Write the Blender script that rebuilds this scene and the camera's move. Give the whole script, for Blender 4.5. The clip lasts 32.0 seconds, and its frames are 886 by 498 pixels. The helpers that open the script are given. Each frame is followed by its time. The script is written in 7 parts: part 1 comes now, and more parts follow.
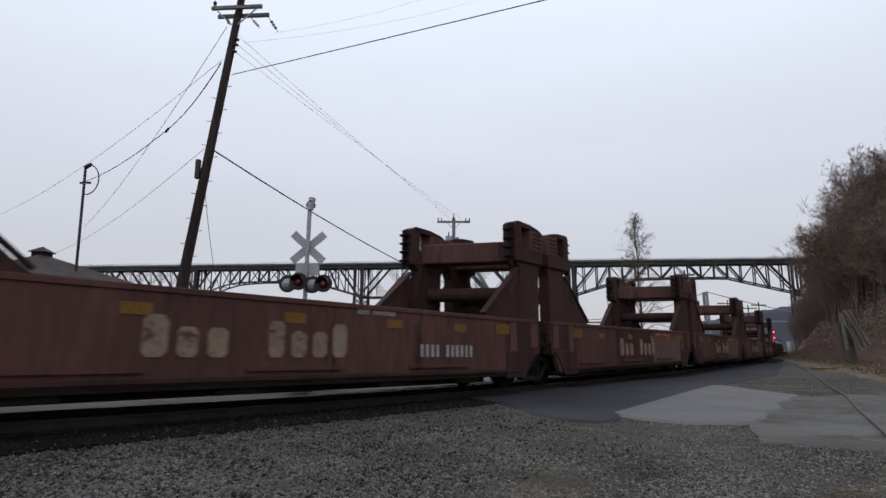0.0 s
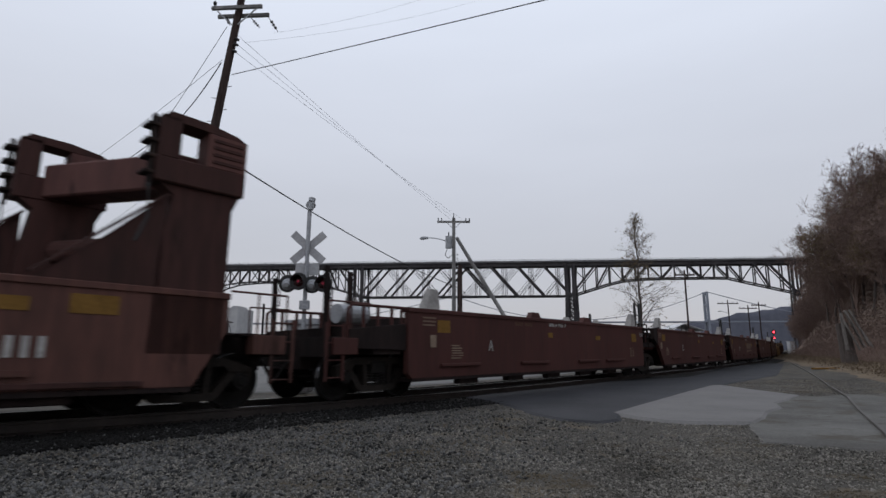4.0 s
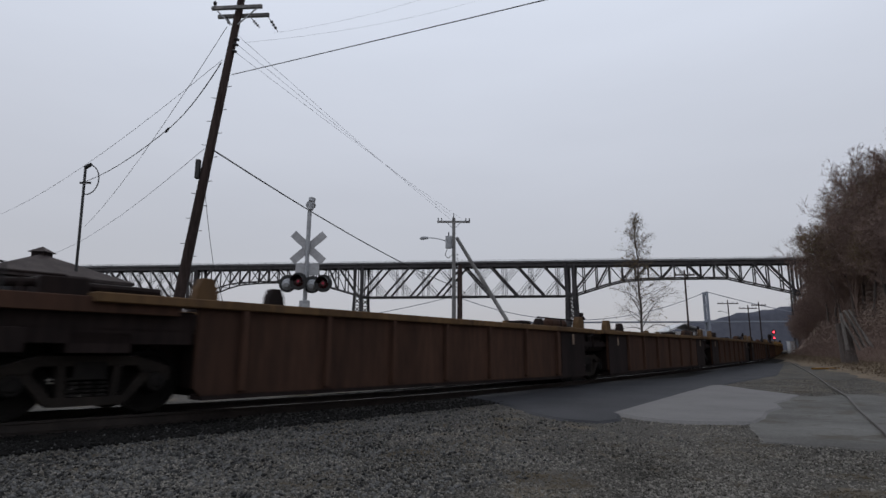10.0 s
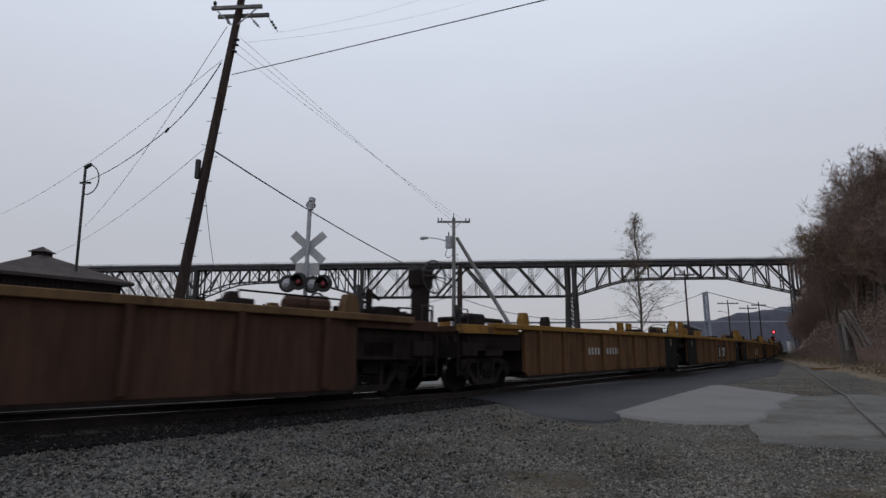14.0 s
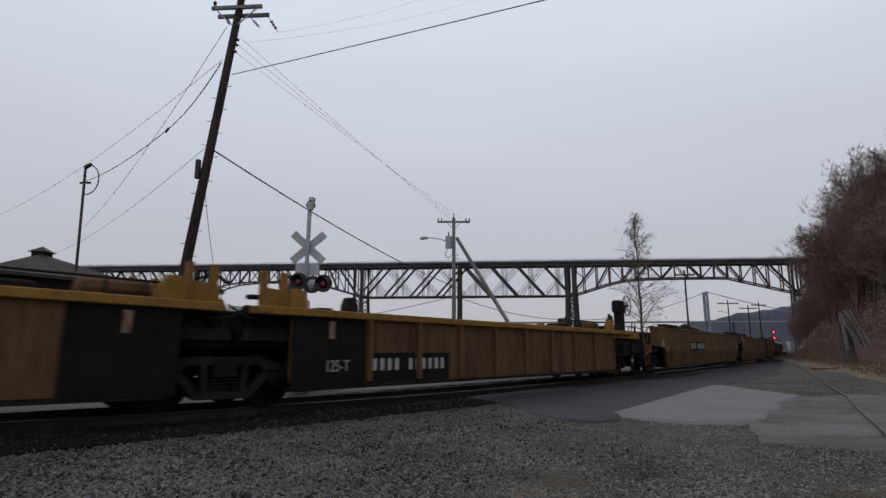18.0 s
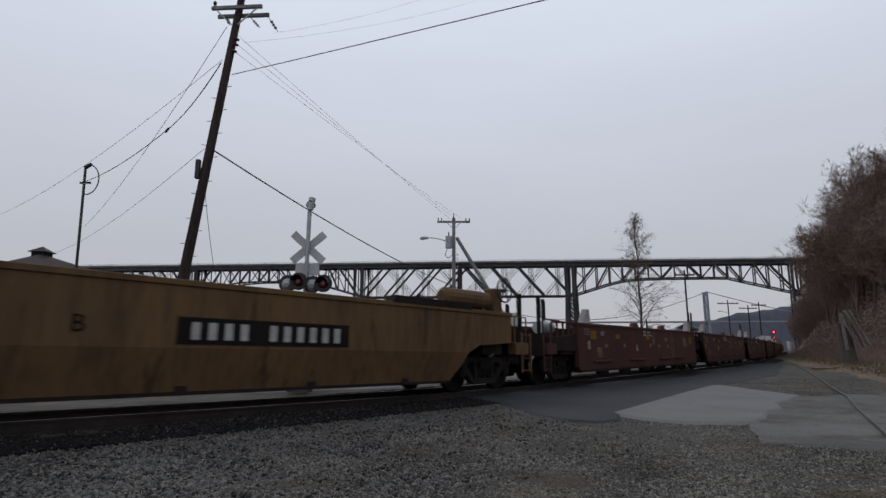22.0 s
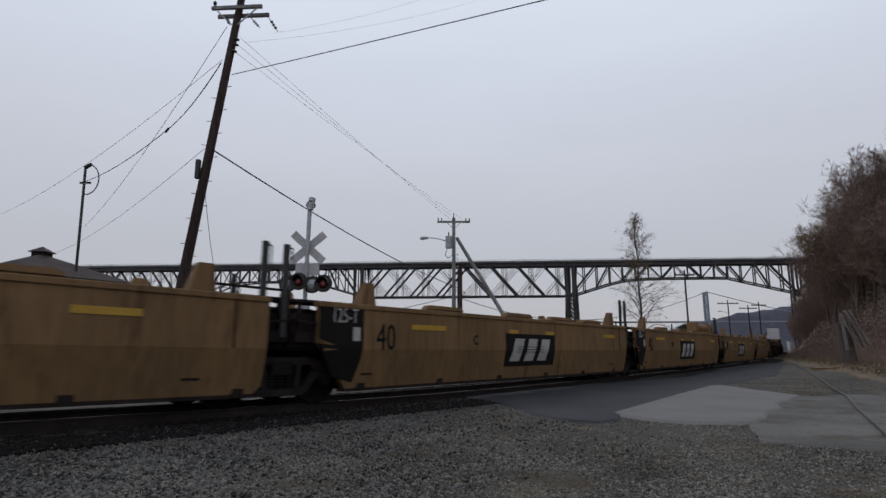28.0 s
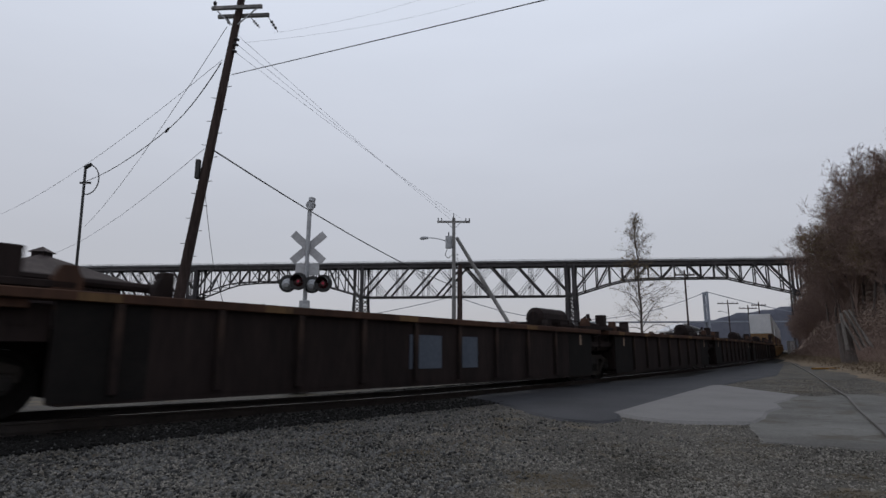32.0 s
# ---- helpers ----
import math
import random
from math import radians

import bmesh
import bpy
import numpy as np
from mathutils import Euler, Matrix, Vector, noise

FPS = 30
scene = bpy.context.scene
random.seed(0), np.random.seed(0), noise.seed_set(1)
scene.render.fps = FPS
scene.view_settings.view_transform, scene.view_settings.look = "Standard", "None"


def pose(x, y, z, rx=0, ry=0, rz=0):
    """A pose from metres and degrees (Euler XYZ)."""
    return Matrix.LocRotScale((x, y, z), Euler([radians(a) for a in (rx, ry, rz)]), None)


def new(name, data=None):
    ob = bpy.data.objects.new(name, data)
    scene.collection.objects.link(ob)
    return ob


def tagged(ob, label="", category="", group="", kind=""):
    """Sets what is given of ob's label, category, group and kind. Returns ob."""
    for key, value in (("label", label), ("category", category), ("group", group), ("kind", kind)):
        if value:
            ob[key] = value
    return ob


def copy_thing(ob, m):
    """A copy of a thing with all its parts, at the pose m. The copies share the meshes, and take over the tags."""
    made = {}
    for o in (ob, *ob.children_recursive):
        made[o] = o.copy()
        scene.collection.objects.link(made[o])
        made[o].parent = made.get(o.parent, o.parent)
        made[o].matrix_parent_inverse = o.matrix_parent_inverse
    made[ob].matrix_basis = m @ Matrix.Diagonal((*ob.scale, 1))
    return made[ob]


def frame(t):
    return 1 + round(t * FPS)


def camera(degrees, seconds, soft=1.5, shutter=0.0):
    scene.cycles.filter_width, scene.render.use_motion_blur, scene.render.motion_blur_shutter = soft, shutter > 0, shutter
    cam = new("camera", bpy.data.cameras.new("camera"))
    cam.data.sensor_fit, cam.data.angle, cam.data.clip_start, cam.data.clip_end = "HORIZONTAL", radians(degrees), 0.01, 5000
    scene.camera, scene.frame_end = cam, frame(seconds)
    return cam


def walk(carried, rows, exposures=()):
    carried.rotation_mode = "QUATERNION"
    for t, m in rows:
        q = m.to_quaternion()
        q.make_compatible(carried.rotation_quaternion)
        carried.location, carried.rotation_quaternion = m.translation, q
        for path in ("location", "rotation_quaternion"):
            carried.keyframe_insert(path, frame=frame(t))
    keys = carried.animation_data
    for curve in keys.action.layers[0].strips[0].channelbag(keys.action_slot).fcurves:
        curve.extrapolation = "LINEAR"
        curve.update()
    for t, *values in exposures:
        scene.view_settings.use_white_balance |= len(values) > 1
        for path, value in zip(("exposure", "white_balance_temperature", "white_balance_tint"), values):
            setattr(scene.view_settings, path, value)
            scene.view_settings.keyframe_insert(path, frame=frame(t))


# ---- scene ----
# Camera: stands still beside the level crossing, eye 0.8 m above the rails.
EYE = (0.0, 0.0, 0.809)
cam = camera(76.2, 32.0, soft=1.5, shutter=0.13)
walk(cam, [(0.0, pose(*EYE, 100.41, 0, 0)), (32.0, pose(*EYE, 100.41, 0, 0))], exposures=[(0.0, 0.3), (3.2, 0.2), (5.6, 0.0), (32.0, 0.0)])

# ---- the line of the track: heading, curvature and level along its length ----
SPEED = 17.3
CURVE_S = (-700, -60, -20, 0, 15, 30, 50, 70, 85, 150, 180, 500, 520, 2000)
CURVE_K = (0, 0, 0.00344, 0.00333, 0.0029, 0.00227, 0.00177, 0.0012, 0, 0, 0.0012, 0.0012, 0, 0)
LEVEL_S = (-700, -20, 0, 15, 30, 50, 80, 160, 320, 2000)
LEVEL_Z = (0.062, 0.062, -0.178, -0.065, 0.0, 0.05, 0.16, 1.0, 2.4, 2.4)
TS = np.arange(-700, 1300, 0.25)
i0 = int(np.argmin(abs(TS)))
TH = np.cumsum(np.interp(TS, CURVE_S, CURVE_K)) * 0.25
TH += 0.863 - TH[i0]
TX, TY = np.cumsum(np.cos(TH)) * 0.25, np.cumsum(np.sin(TH)) * 0.25
TX += -0.9 - TX[i0]
TY += 14.238 - TY[i0]
LZ = np.interp(TS, LEVEL_S, LEVEL_Z)
LZ = np.convolve(np.pad(LZ, 20, mode="edge"), np.ones(41) / 41, mode="valid")


def on_track(s, off=0.0, up=0.0):
    """A place on the track; off is the distance to the camera's side of its middle."""
    t = np.interp(s, TS, TH)
    return Vector((float(np.interp(s, TS, TX) + off * np.sin(t)), float(np.interp(s, TS, TY) - off * np.cos(t)), float(np.interp(s, TS, LZ) + up)))


# ---- world: an overcast November dusk ----
world = bpy.data.worlds.new("overcast_sky")
scene.world = world
world.use_nodes = True
wn, wl = world.node_tree.nodes, world.node_tree.links
wn.clear()
w_out, w_bg = wn.new("ShaderNodeOutputWorld"), wn.new("ShaderNodeBackground")
w_sky = wn.new("ShaderNodeTexSky")
w_sky.sky_type, w_sky.sun_disc = "NISHITA", False
w_sky.sun_elevation, w_sky.sun_rotation = radians(28), radians(200)
w_co, w_sep = wn.new("ShaderNodeTexCoord"), wn.new("ShaderNodeSeparateXYZ")
w_ramp = wn.new("ShaderNodeValToRGB")
w_ramp.color_ramp.elements[0].position, w_ramp.color_ramp.elements[0].color = 0.0, (0.47, 0.455, 0.49, 1)
w_ramp.color_ramp.elements[1].position, w_ramp.color_ramp.elements[1].color = 0.55, (0.71, 0.76, 0.87, 1)
mid = w_ramp.color_ramp.elements.new(0.16)
mid.color = (0.51, 0.52, 0.57, 1)
w_map, w_noise = wn.new("ShaderNodeMapping"), wn.new("ShaderNodeTexNoise")
w_map.inputs["Scale"].default_value = (1.2, 1.2, 5.0)
w_noise.inputs["Scale"].default_value, w_noise.inputs["Detail"].default_value = 1.6, 4
w_cloud = wn.new("ShaderNodeMapRange")
w_cloud.inputs["To Min"].default_value, w_cloud.inputs["To Max"].default_value = 0.93, 1.07
w_mul = wn.new("ShaderNodeVectorMath")
w_mul.operation = "SCALE"
w_dim = wn.new("ShaderNodeVectorMath")
w_dim.operation = "SCALE"
w_dim.inputs["Scale"].default_value = 0.1
w_mix = wn.new("ShaderNodeMix")
w_mix.data_type = "RGBA"
w_mix.inputs["Factor"].default_value = 0.93
wl.new(w_co.outputs["Generated"], w_sep.inputs[0])
wl.new(w_sep.outputs["Z"], w_ramp.inputs[0])
wl.new(w_co.outputs["Generated"], w_map.inputs[0])
wl.new(w_map.outputs[0], w_noise.inputs["Vector"])
wl.new(w_noise.outputs[0], w_cloud.inputs[0])
wl.new(w_ramp.outputs[0], w_mul.inputs[0])
wl.new(w_cloud.outputs[0], w_mul.inputs["Scale"])
wl.new(w_sky.outputs[0], w_dim.inputs[0])
wl.new(w_dim.outputs[0], w_mix.inputs["A"])
wl.new(w_mul.outputs[0], w_mix.inputs["B"])
wl.new(w_mix.outputs["Result"], w_bg.inputs[0])
w_bg.inputs["Strength"].default_value = 1.0
wl.new(w_bg.outputs[0], w_out.inputs[0])

sun = new("sun", bpy.data.lights.new("sun", "SUN"))
sun.data.energy, sun.data.angle, sun.data.color = 0.5, radians(25), (1.0, 0.96, 0.92)
sun.matrix_world = pose(0, 0, 60, 50, 0, 200)


# ---- materials ----
def surface(name, dark, light, rough=0.8, metal=0.0, coarse=0.8, fine=18.0, bump=0.15, speck=None, speck_at=0.62, per_piece=0.0, streak=False, reach=0.03, island=0.0):
    """A worn surface: two colours mixed by coarse and fine noise, a third in patches, with fine relief."""
    m = bpy.data.materials.new(name)
    m.use_nodes = True
    n, l = m.node_tree.nodes, m.node_tree.links
    b = n["Principled BSDF"]
    b.inputs["Metallic"].default_value = metal
    b.inputs["Specular IOR Level"].default_value = 0.16 if rough >= 0.7 else 0.5
    co = n.new("ShaderNodeTexCoord")
    mp = n.new("ShaderNodeMapping")
    l.new(co.outputs["Object"], mp.inputs[0])
    if streak:
        mp.inputs["Scale"].default_value = (1, 1, 0.18)
    a, f = n.new("ShaderNodeTexNoise"), n.new("ShaderNodeTexNoise")
    a.inputs["Scale"].default_value, a.inputs["Detail"].default_value, a.inputs["Roughness"].default_value = coarse, 5, 0.65
    f.inputs["Scale"].default_value, f.inputs["Detail"].default_value = fine, 3
    l.new(mp.outputs[0], a.inputs["Vector"])
    l.new(mp.outputs[0], f.inputs["Vector"])
    add = n.new("ShaderNodeMix")
    add.data_type, add.inputs["Factor"].default_value = "FLOAT", 0.4
    l.new(a.outputs[0], add.inputs["A"])
    l.new(f.outputs[0], add.inputs["B"])
    value = add.outputs["Result"]
    if per_piece:
        info, sm, mr = n.new("ShaderNodeObjectInfo"), n.new("ShaderNodeMath"), n.new("ShaderNodeMapRange")
        mr.inputs["To Min"].default_value, mr.inputs["To Max"].default_value = -per_piece, per_piece
        l.new(info.outputs["Random"], mr.inputs[0])
        sm.operation = "ADD"
        l.new(value, sm.inputs[0])
        l.new(mr.outputs[0], sm.inputs[1])
        value = sm.outputs[0]
    if island:
        info, sm, mr = n.new("ShaderNodeNewGeometry"), n.new("ShaderNodeMath"), n.new("ShaderNodeMapRange")
        mr.inputs["To Min"].default_value, mr.inputs["To Max"].default_value = -island * 0.9, island * 0.75
        l.new(info.outputs["Random Per Island"], mr.inputs[0])
        sm.operation = "ADD"
        l.new(value, sm.inputs[0])
        l.new(mr.outputs[0], sm.inputs[1])
        value = sm.outputs[0]
    r = n.new("ShaderNodeValToRGB")
    r.color_ramp.elements[0].position, r.color_ramp.elements[0].color = 0.36, (*dark, 1)
    r.color_ramp.elements[1].position, r.color_ramp.elements[1].color = 0.64, (*light, 1)
    l.new(value, r.inputs[0])
    colour = r.outputs[0]
    if speck:
        s = n.new("ShaderNodeTexNoise")
        s.inputs["Scale"].default_value, s.inputs["Detail"].default_value, s.inputs["Roughness"].default_value = coarse * 2.3, 8, 0.7
        l.new(mp.outputs[0], s.inputs["Vector"])
        sr = n.new("ShaderNodeValToRGB")
        sr.color_ramp.elements[0].position, sr.color_ramp.elements[1].position = speck_at, speck_at + 0.08
        l.new(s.outputs[0], sr.inputs[0])
        mx = n.new("ShaderNodeMix")
        mx.data_type = "RGBA"
        mx.inputs["B"].default_value = (*speck, 1)
        l.new(sr.outputs[0], mx.inputs["Factor"])
        l.new(colour, mx.inputs["A"])
        colour = mx.outputs["Result"]
    l.new(colour, b.inputs["Base Color"])
    rr = n.new("ShaderNodeMapRange")
    rr.inputs["To Min"].default_value, rr.inputs["To Max"].default_value = max(rough - 0.12, 0.05), min(rough + 0.12, 1)
    l.new(f.outputs[0], rr.inputs[0])
    l.new(rr.outputs[0], b.inputs["Roughness"])
    if bump:
        bp = n.new("ShaderNodeBump")
        bp.inputs["Strength"].default_value, bp.inputs["Distance"].default_value = bump, reach
        l.new(add.outputs["Result"], bp.inputs["Height"])
        l.new(bp.outputs[0], b.inputs["Normal"])
    return m


def glowing(name, colour, strength, body=None):
    m = bpy.data.materials.new(name)
    m.use_nodes = True
    b = m.node_tree.nodes["Principled BSDF"]
    b.inputs["Base Color"].default_value = (*(body or colour), 1)
    b.inputs["Emission Color"].default_value = (*colour, 1)
    b.inputs["Emission Strength"].default_value = strength
    return m


GRAVEL = surface("gravel", (0.034, 0.031, 0.027), (0.088, 0.081, 0.07), 0.95, 0, 0.5, 34, 0.9, (0.1, 0.082, 0.058), 0.53, reach=0.04)
STONE = surface("crushed_stone", (0.045, 0.042, 0.036), (0.25, 0.232, 0.205), 0.95, 0, 0.45, 60, 0.3, (0.1, 0.082, 0.058), 0.54, island=0.17)
# oily stone, taken near black to paint in the shade under the train
BALLAST = surface("oily_shaded_ballast", (0.0035, 0.0033, 0.0032), (0.016, 0.015, 0.014), 0.95, 0, 1.5, 30, 0.9, reach=0.05)
GREY_STONE = surface("grey_ballast_stone", (0.016, 0.0155, 0.015), (0.135, 0.133, 0.128), 0.95, 0, 1.4, 60, 0.3, island=0.2)
PALE_WIRE = surface("bare_aluminium_wire", (0.36, 0.38, 0.43), (0.44, 0.46, 0.5), 0.7, 0, 3, 20, 0.0)
LOT = surface("worn_pavement", (0.1, 0.1, 0.098), (0.17, 0.168, 0.163), 0.9, 0, 0.3, 12, 0.3)
OLD_LOT = surface("mottled_old_pavement", (0.055, 0.052, 0.047), (0.145, 0.141, 0.132), 0.92, 0, 0.55, 30, 0.3, (0.07, 0.062, 0.05), 0.53)
DULL_RAIL = surface("dull_worn_rail", (0.07, 0.064, 0.058), (0.135, 0.126, 0.118), 0.7, 0.1, 2, 25, 0.1)
ASPHALT = surface("asphalt", (0.021, 0.022, 0.025), (0.044, 0.044, 0.049), 0.85, 0, 0.5, 50, 0.3, (0.062, 0.062, 0.062), 0.62)
CONCRETE = surface("concrete_slab", (0.118, 0.113, 0.11), (0.17, 0.164, 0.16), 0.9, 0, 0.6, 22, 0.2, (0.11, 0.105, 0.1), 0.64)
RAIL_STEEL = surface("rail_steel", (0.012, 0.009, 0.0075), (0.04, 0.03, 0.026), 0.65, 0.3, 3, 30, 0.2)
RAIL_HEAD = surface("rail_head", (0.1, 0.1, 0.1), (0.22, 0.21, 0.21), 0.42, 1.0, 3, 30, 0.05)
# tie colour also holds the painted shade under the train
TIE_WOOD = surface("creosoted_shaded_wood", (0.005, 0.0045, 0.004), (0.02, 0.017, 0.015), 0.9, 0, 2, 20, 0.4, per_piece=0.1)
POLE_WOOD = surface("dark_pole_wood", (0.022, 0.015, 0.014), (0.07, 0.05, 0.045), 0.9, 0, 1.2, 15, 0.5, streak=True)
GREY_WOOD = surface("weathered_wood", (0.1, 0.1, 0.1), (0.3, 0.29, 0.28), 0.9, 0, 1.5, 14, 0.4, streak=True)
GALV = surface("galvanised_steel", (0.22, 0.23, 0.24), (0.42, 0.43, 0.45), 0.5, 0.3, 2, 20, 0.1)
BLACK = surface("black_paint", (0.008, 0.008, 0.009), (0.025, 0.025, 0.026), 0.6, 0, 3, 20, 0.1)
SIGN_WHITE = surface("weathered_white_sign", (0.3, 0.3, 0.31), (0.46, 0.46, 0.47), 0.6, 0, 3, 20, 0.1)
WIRE = surface("cable_sheath", (0.012, 0.012, 0.014), (0.035, 0.035, 0.038), 0.7, 0, 3, 20, 0.0)
BRIDGE_STEEL = surface("weathered_bridge_steel", (0.035, 0.033, 0.035), (0.085, 0.08, 0.082), 0.8, 0.1, 0.08, 0.8, 0.0)
DECK_GREY = surface("bridge_deck_concrete", (0.1, 0.1, 0.105), (0.17, 0.17, 0.175), 0.9, 0, 0.1, 0.9, 0.0)
# distance haze is painted into the next two colours, pale and bluish
FAR_STEEL = surface("hazy_far_steel", (0.21, 0.23, 0.27), (0.26, 0.28, 0.32), 0.9, 0, 0.02, 0.2, 0.0)
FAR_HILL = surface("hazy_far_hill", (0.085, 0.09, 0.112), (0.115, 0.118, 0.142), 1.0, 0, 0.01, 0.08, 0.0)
ROOF = surface("slate_roof", (0.03, 0.024, 0.023), (0.066, 0.053, 0.051), 0.9, 0, 0.8, 12, 0.4)
SHED_WALL = surface("dark_red_siding", (0.014, 0.011, 0.012), (0.04, 0.03, 0.03), 0.9, 0, 0.8, 12, 0.2)
FAR_WALL = surface("pale_grey_wall", (0.36, 0.36, 0.37), (0.5, 0.5, 0.5), 0.9, 0, 0.5, 6, 0.1)
GLASS_LENS = surface("dark_red_lens", (0.022, 0.003, 0.004), (0.045, 0.006, 0.008), 0.25, 0, 5, 40, 0.0)
RED_GLOW = glowing("lit_red_lens", (0.75, 0.02, 0.09), 0.16, (0.03, 0.003, 0.004))
SIGNAL_GLOW = glowing("red_signal_lamp", (1.0, 0.05, 0.08), 4.0)
BARK = surface("grey_bark", (0.045, 0.036, 0.032), (0.13, 0.11, 0.1), 0.95, 0, 1.5, 14, 0.5, streak=True)
DARK_TIMBER = surface("old_grey_timber", (0.09, 0.08, 0.072), (0.26, 0.24, 0.22), 0.95, 0, 1.5, 14, 0.4, streak=True)
TWIG = surface("bare_twigs", (0.14, 0.098, 0.084), (0.27, 0.192, 0.162), 0.95, 0, 0.12, 3, 0.0)
DRY_LEAF = surface("dry_leaves", (0.11, 0.075, 0.04), (0.24, 0.19, 0.1), 0.9, 0, 0.5, 4, 0.0)
LITTER = surface("leaf_litter", (0.105, 0.079, 0.063), (0.2, 0.152, 0.12), 1.0, 0, 0.25, 4, 0.8, reach=0.2)
RUSSET = surface("russet_leaves", (0.135, 0.098, 0.083), (0.225, 0.163, 0.136), 0.95, 0, 0.3, 4, 0.0, island=0.2)
DEAD_GRASS = surface("dead_grass", (0.085, 0.062, 0.042), (0.185, 0.142, 0.096), 1.0, 0, 0.6, 12, 0.6, (0.06, 0.042, 0.03), 0.56, reach=0.08)
# the train's paints
RUST_RED = surface("faded_oxide_red", (0.056, 0.029, 0.024), (0.118, 0.055, 0.045), 0.75, 0, 0.5, 9, 0.12, (0.033, 0.018, 0.015), 0.56, streak=True)
PATCH_RED = surface("repainted_dusty_red", (0.1, 0.056, 0.047), (0.15, 0.088, 0.075), 0.8, 0, 0.8, 9, 0.1, (0.07, 0.033, 0.027), 0.6)
DARK_RED = surface("dark_repainted_red", (0.034, 0.016, 0.014), (0.07, 0.028, 0.023), 0.75, 0, 0.6, 9, 0.1, (0.09, 0.035, 0.028), 0.62, streak=True)
PORTAL_RED = surface("sooty_portal_red", (0.031, 0.0165, 0.0145), (0.068, 0.031, 0.027), 0.8, 0, 0.7, 9, 0.12, (0.028, 0.016, 0.014), 0.56, streak=True)
FRESH_RED = surface("fresher_red_paint", (0.13, 0.032, 0.03), (0.18, 0.048, 0.043), 0.7, 0, 0.8, 9, 0.1)
FADED_ORANGE = surface("faded_orange_patch", (0.13, 0.058, 0.02), (0.2, 0.09, 0.03), 0.8, 0, 2, 20, 0.0, (0.07, 0.036, 0.02), 0.56)
WASHED_RED = surface("sun_washed_red", (0.085, 0.042, 0.038), (0.14, 0.066, 0.058), 0.8, 0, 0.9, 9, 0.1, (0.05, 0.025, 0.022), 0.57, streak=True)
DULL_MARK = surface("grimy_marker", (0.12, 0.064, 0.015), (0.2, 0.11, 0.026), 0.7, 0, 2, 20, 0.0)
GHOST_MARK = surface("nearly_worn_mark", (0.08, 0.045, 0.032), (0.12, 0.071, 0.047), 0.8, 0, 2, 20, 0.0)
OXIDE = surface("brown_oxide_paint", (0.046, 0.0195, 0.017), (0.076, 0.0305, 0.0265), 0.7, 0, 0.5, 9, 0.1, (0.028, 0.015, 0.014), 0.63, streak=True)
YELLOW = surface("weathered_yellow", (0.114, 0.069, 0.034), (0.205, 0.124, 0.059), 0.7, 0, 0.6, 9, 0.12, (0.082, 0.046, 0.022), 0.56, streak=True)
DULL_YELLOW = surface("grimy_yellow", (0.066, 0.039, 0.021), (0.14, 0.083, 0.039), 0.75, 0, 0.6, 9, 0.12, (0.052, 0.03, 0.016), 0.56, streak=True)
BRIGHT_YELLOW = surface("bright_yellow_edge", (0.15, 0.077, 0.019), (0.26, 0.138, 0.031), 0.7, 0, 0.8, 9, 0.1, (0.08, 0.046, 0.024), 0.57)
GOLD_PAINT = surface("rust_stained_gold", (0.06, 0.032, 0.017), (0.135, 0.073, 0.033), 0.75, 0, 0.6, 9, 0.12, (0.05, 0.024, 0.014), 0.53, streak=True)
RUSTY_BROWN = surface("rusted_brown", (0.03, 0.0165, 0.012), (0.072, 0.038, 0.025), 0.85, 0, 0.6, 9, 0.2, (0.1, 0.063, 0.028), 0.63, streak=True)
SOOT = surface("sooty_steel", (0.008, 0.0057, 0.0055), (0.026, 0.018, 0.0165), 0.9, 0.0, 0.9, 12, 0.2, (0.045, 0.029, 0.022), 0.62, streak=True)
TRUCK_IRON = surface("greasy_cast_iron", (0.0045, 0.004, 0.0038), (0.017, 0.0145, 0.013), 0.8, 0.0, 2, 20, 0.2)
WORN_TAN = surface("worn_tan_paint", (0.12, 0.082, 0.062), (0.185, 0.13, 0.1), 0.8, 0, 1.5, 14, 0.0, (0.08, 0.045, 0.035), 0.58)
DUSTY_IRON = surface("dusty_cast_iron", (0.009, 0.0075, 0.0065), (0.03, 0.024, 0.02), 0.85, 0.0, 1.8, 22, 0.25)
WHEEL_STEEL = surface("wheel_steel", (0.004, 0.0035, 0.003), (0.012, 0.01, 0.009), 0.75, 0.1, 2, 20, 0.1)
TREAD = surface("polished_tread", (0.35, 0.35, 0.36), (0.5, 0.5, 0.5), 0.3, 1.0, 3, 30, 0.0)
PALE = surface("stencil_white", (0.26, 0.25, 0.24), (0.42, 0.41, 0.39), 0.8, 0, 2, 20, 0.0)
CREAM = surface("faded_cream", (0.16, 0.115, 0.085), (0.28, 0.215, 0.16), 0.8, 0, 1.6, 12, 0.0, (0.09, 0.045, 0.035), 0.55)
MARK_YELLOW = surface("reflective_yellow", (0.3, 0.17, 0.012), (0.42, 0.25, 0.02), 0.6, 0, 2, 20, 0.0)
MARK_BLACK = surface("stencil_black", (0.0045, 0.004, 0.004), (0.0125, 0.0105, 0.0095), 0.85, 0, 2, 20, 0.0)
FADED_MARK = surface("faded_mark", (0.038, 0.02, 0.012), (0.06, 0.032, 0.017), 0.8, 0, 2, 20, 0.0)
GUIDE_WHITE = surface("dirty_white_guide", (0.22, 0.21, 0.2), (0.4, 0.39, 0.37), 0.8, 0, 2, 14, 0.1)
BLUE_PATCH = surface("faded_blue_patch", (0.055, 0.066, 0.085), (0.09, 0.106, 0.132), 0.8, 0, 1, 10, 0.0)
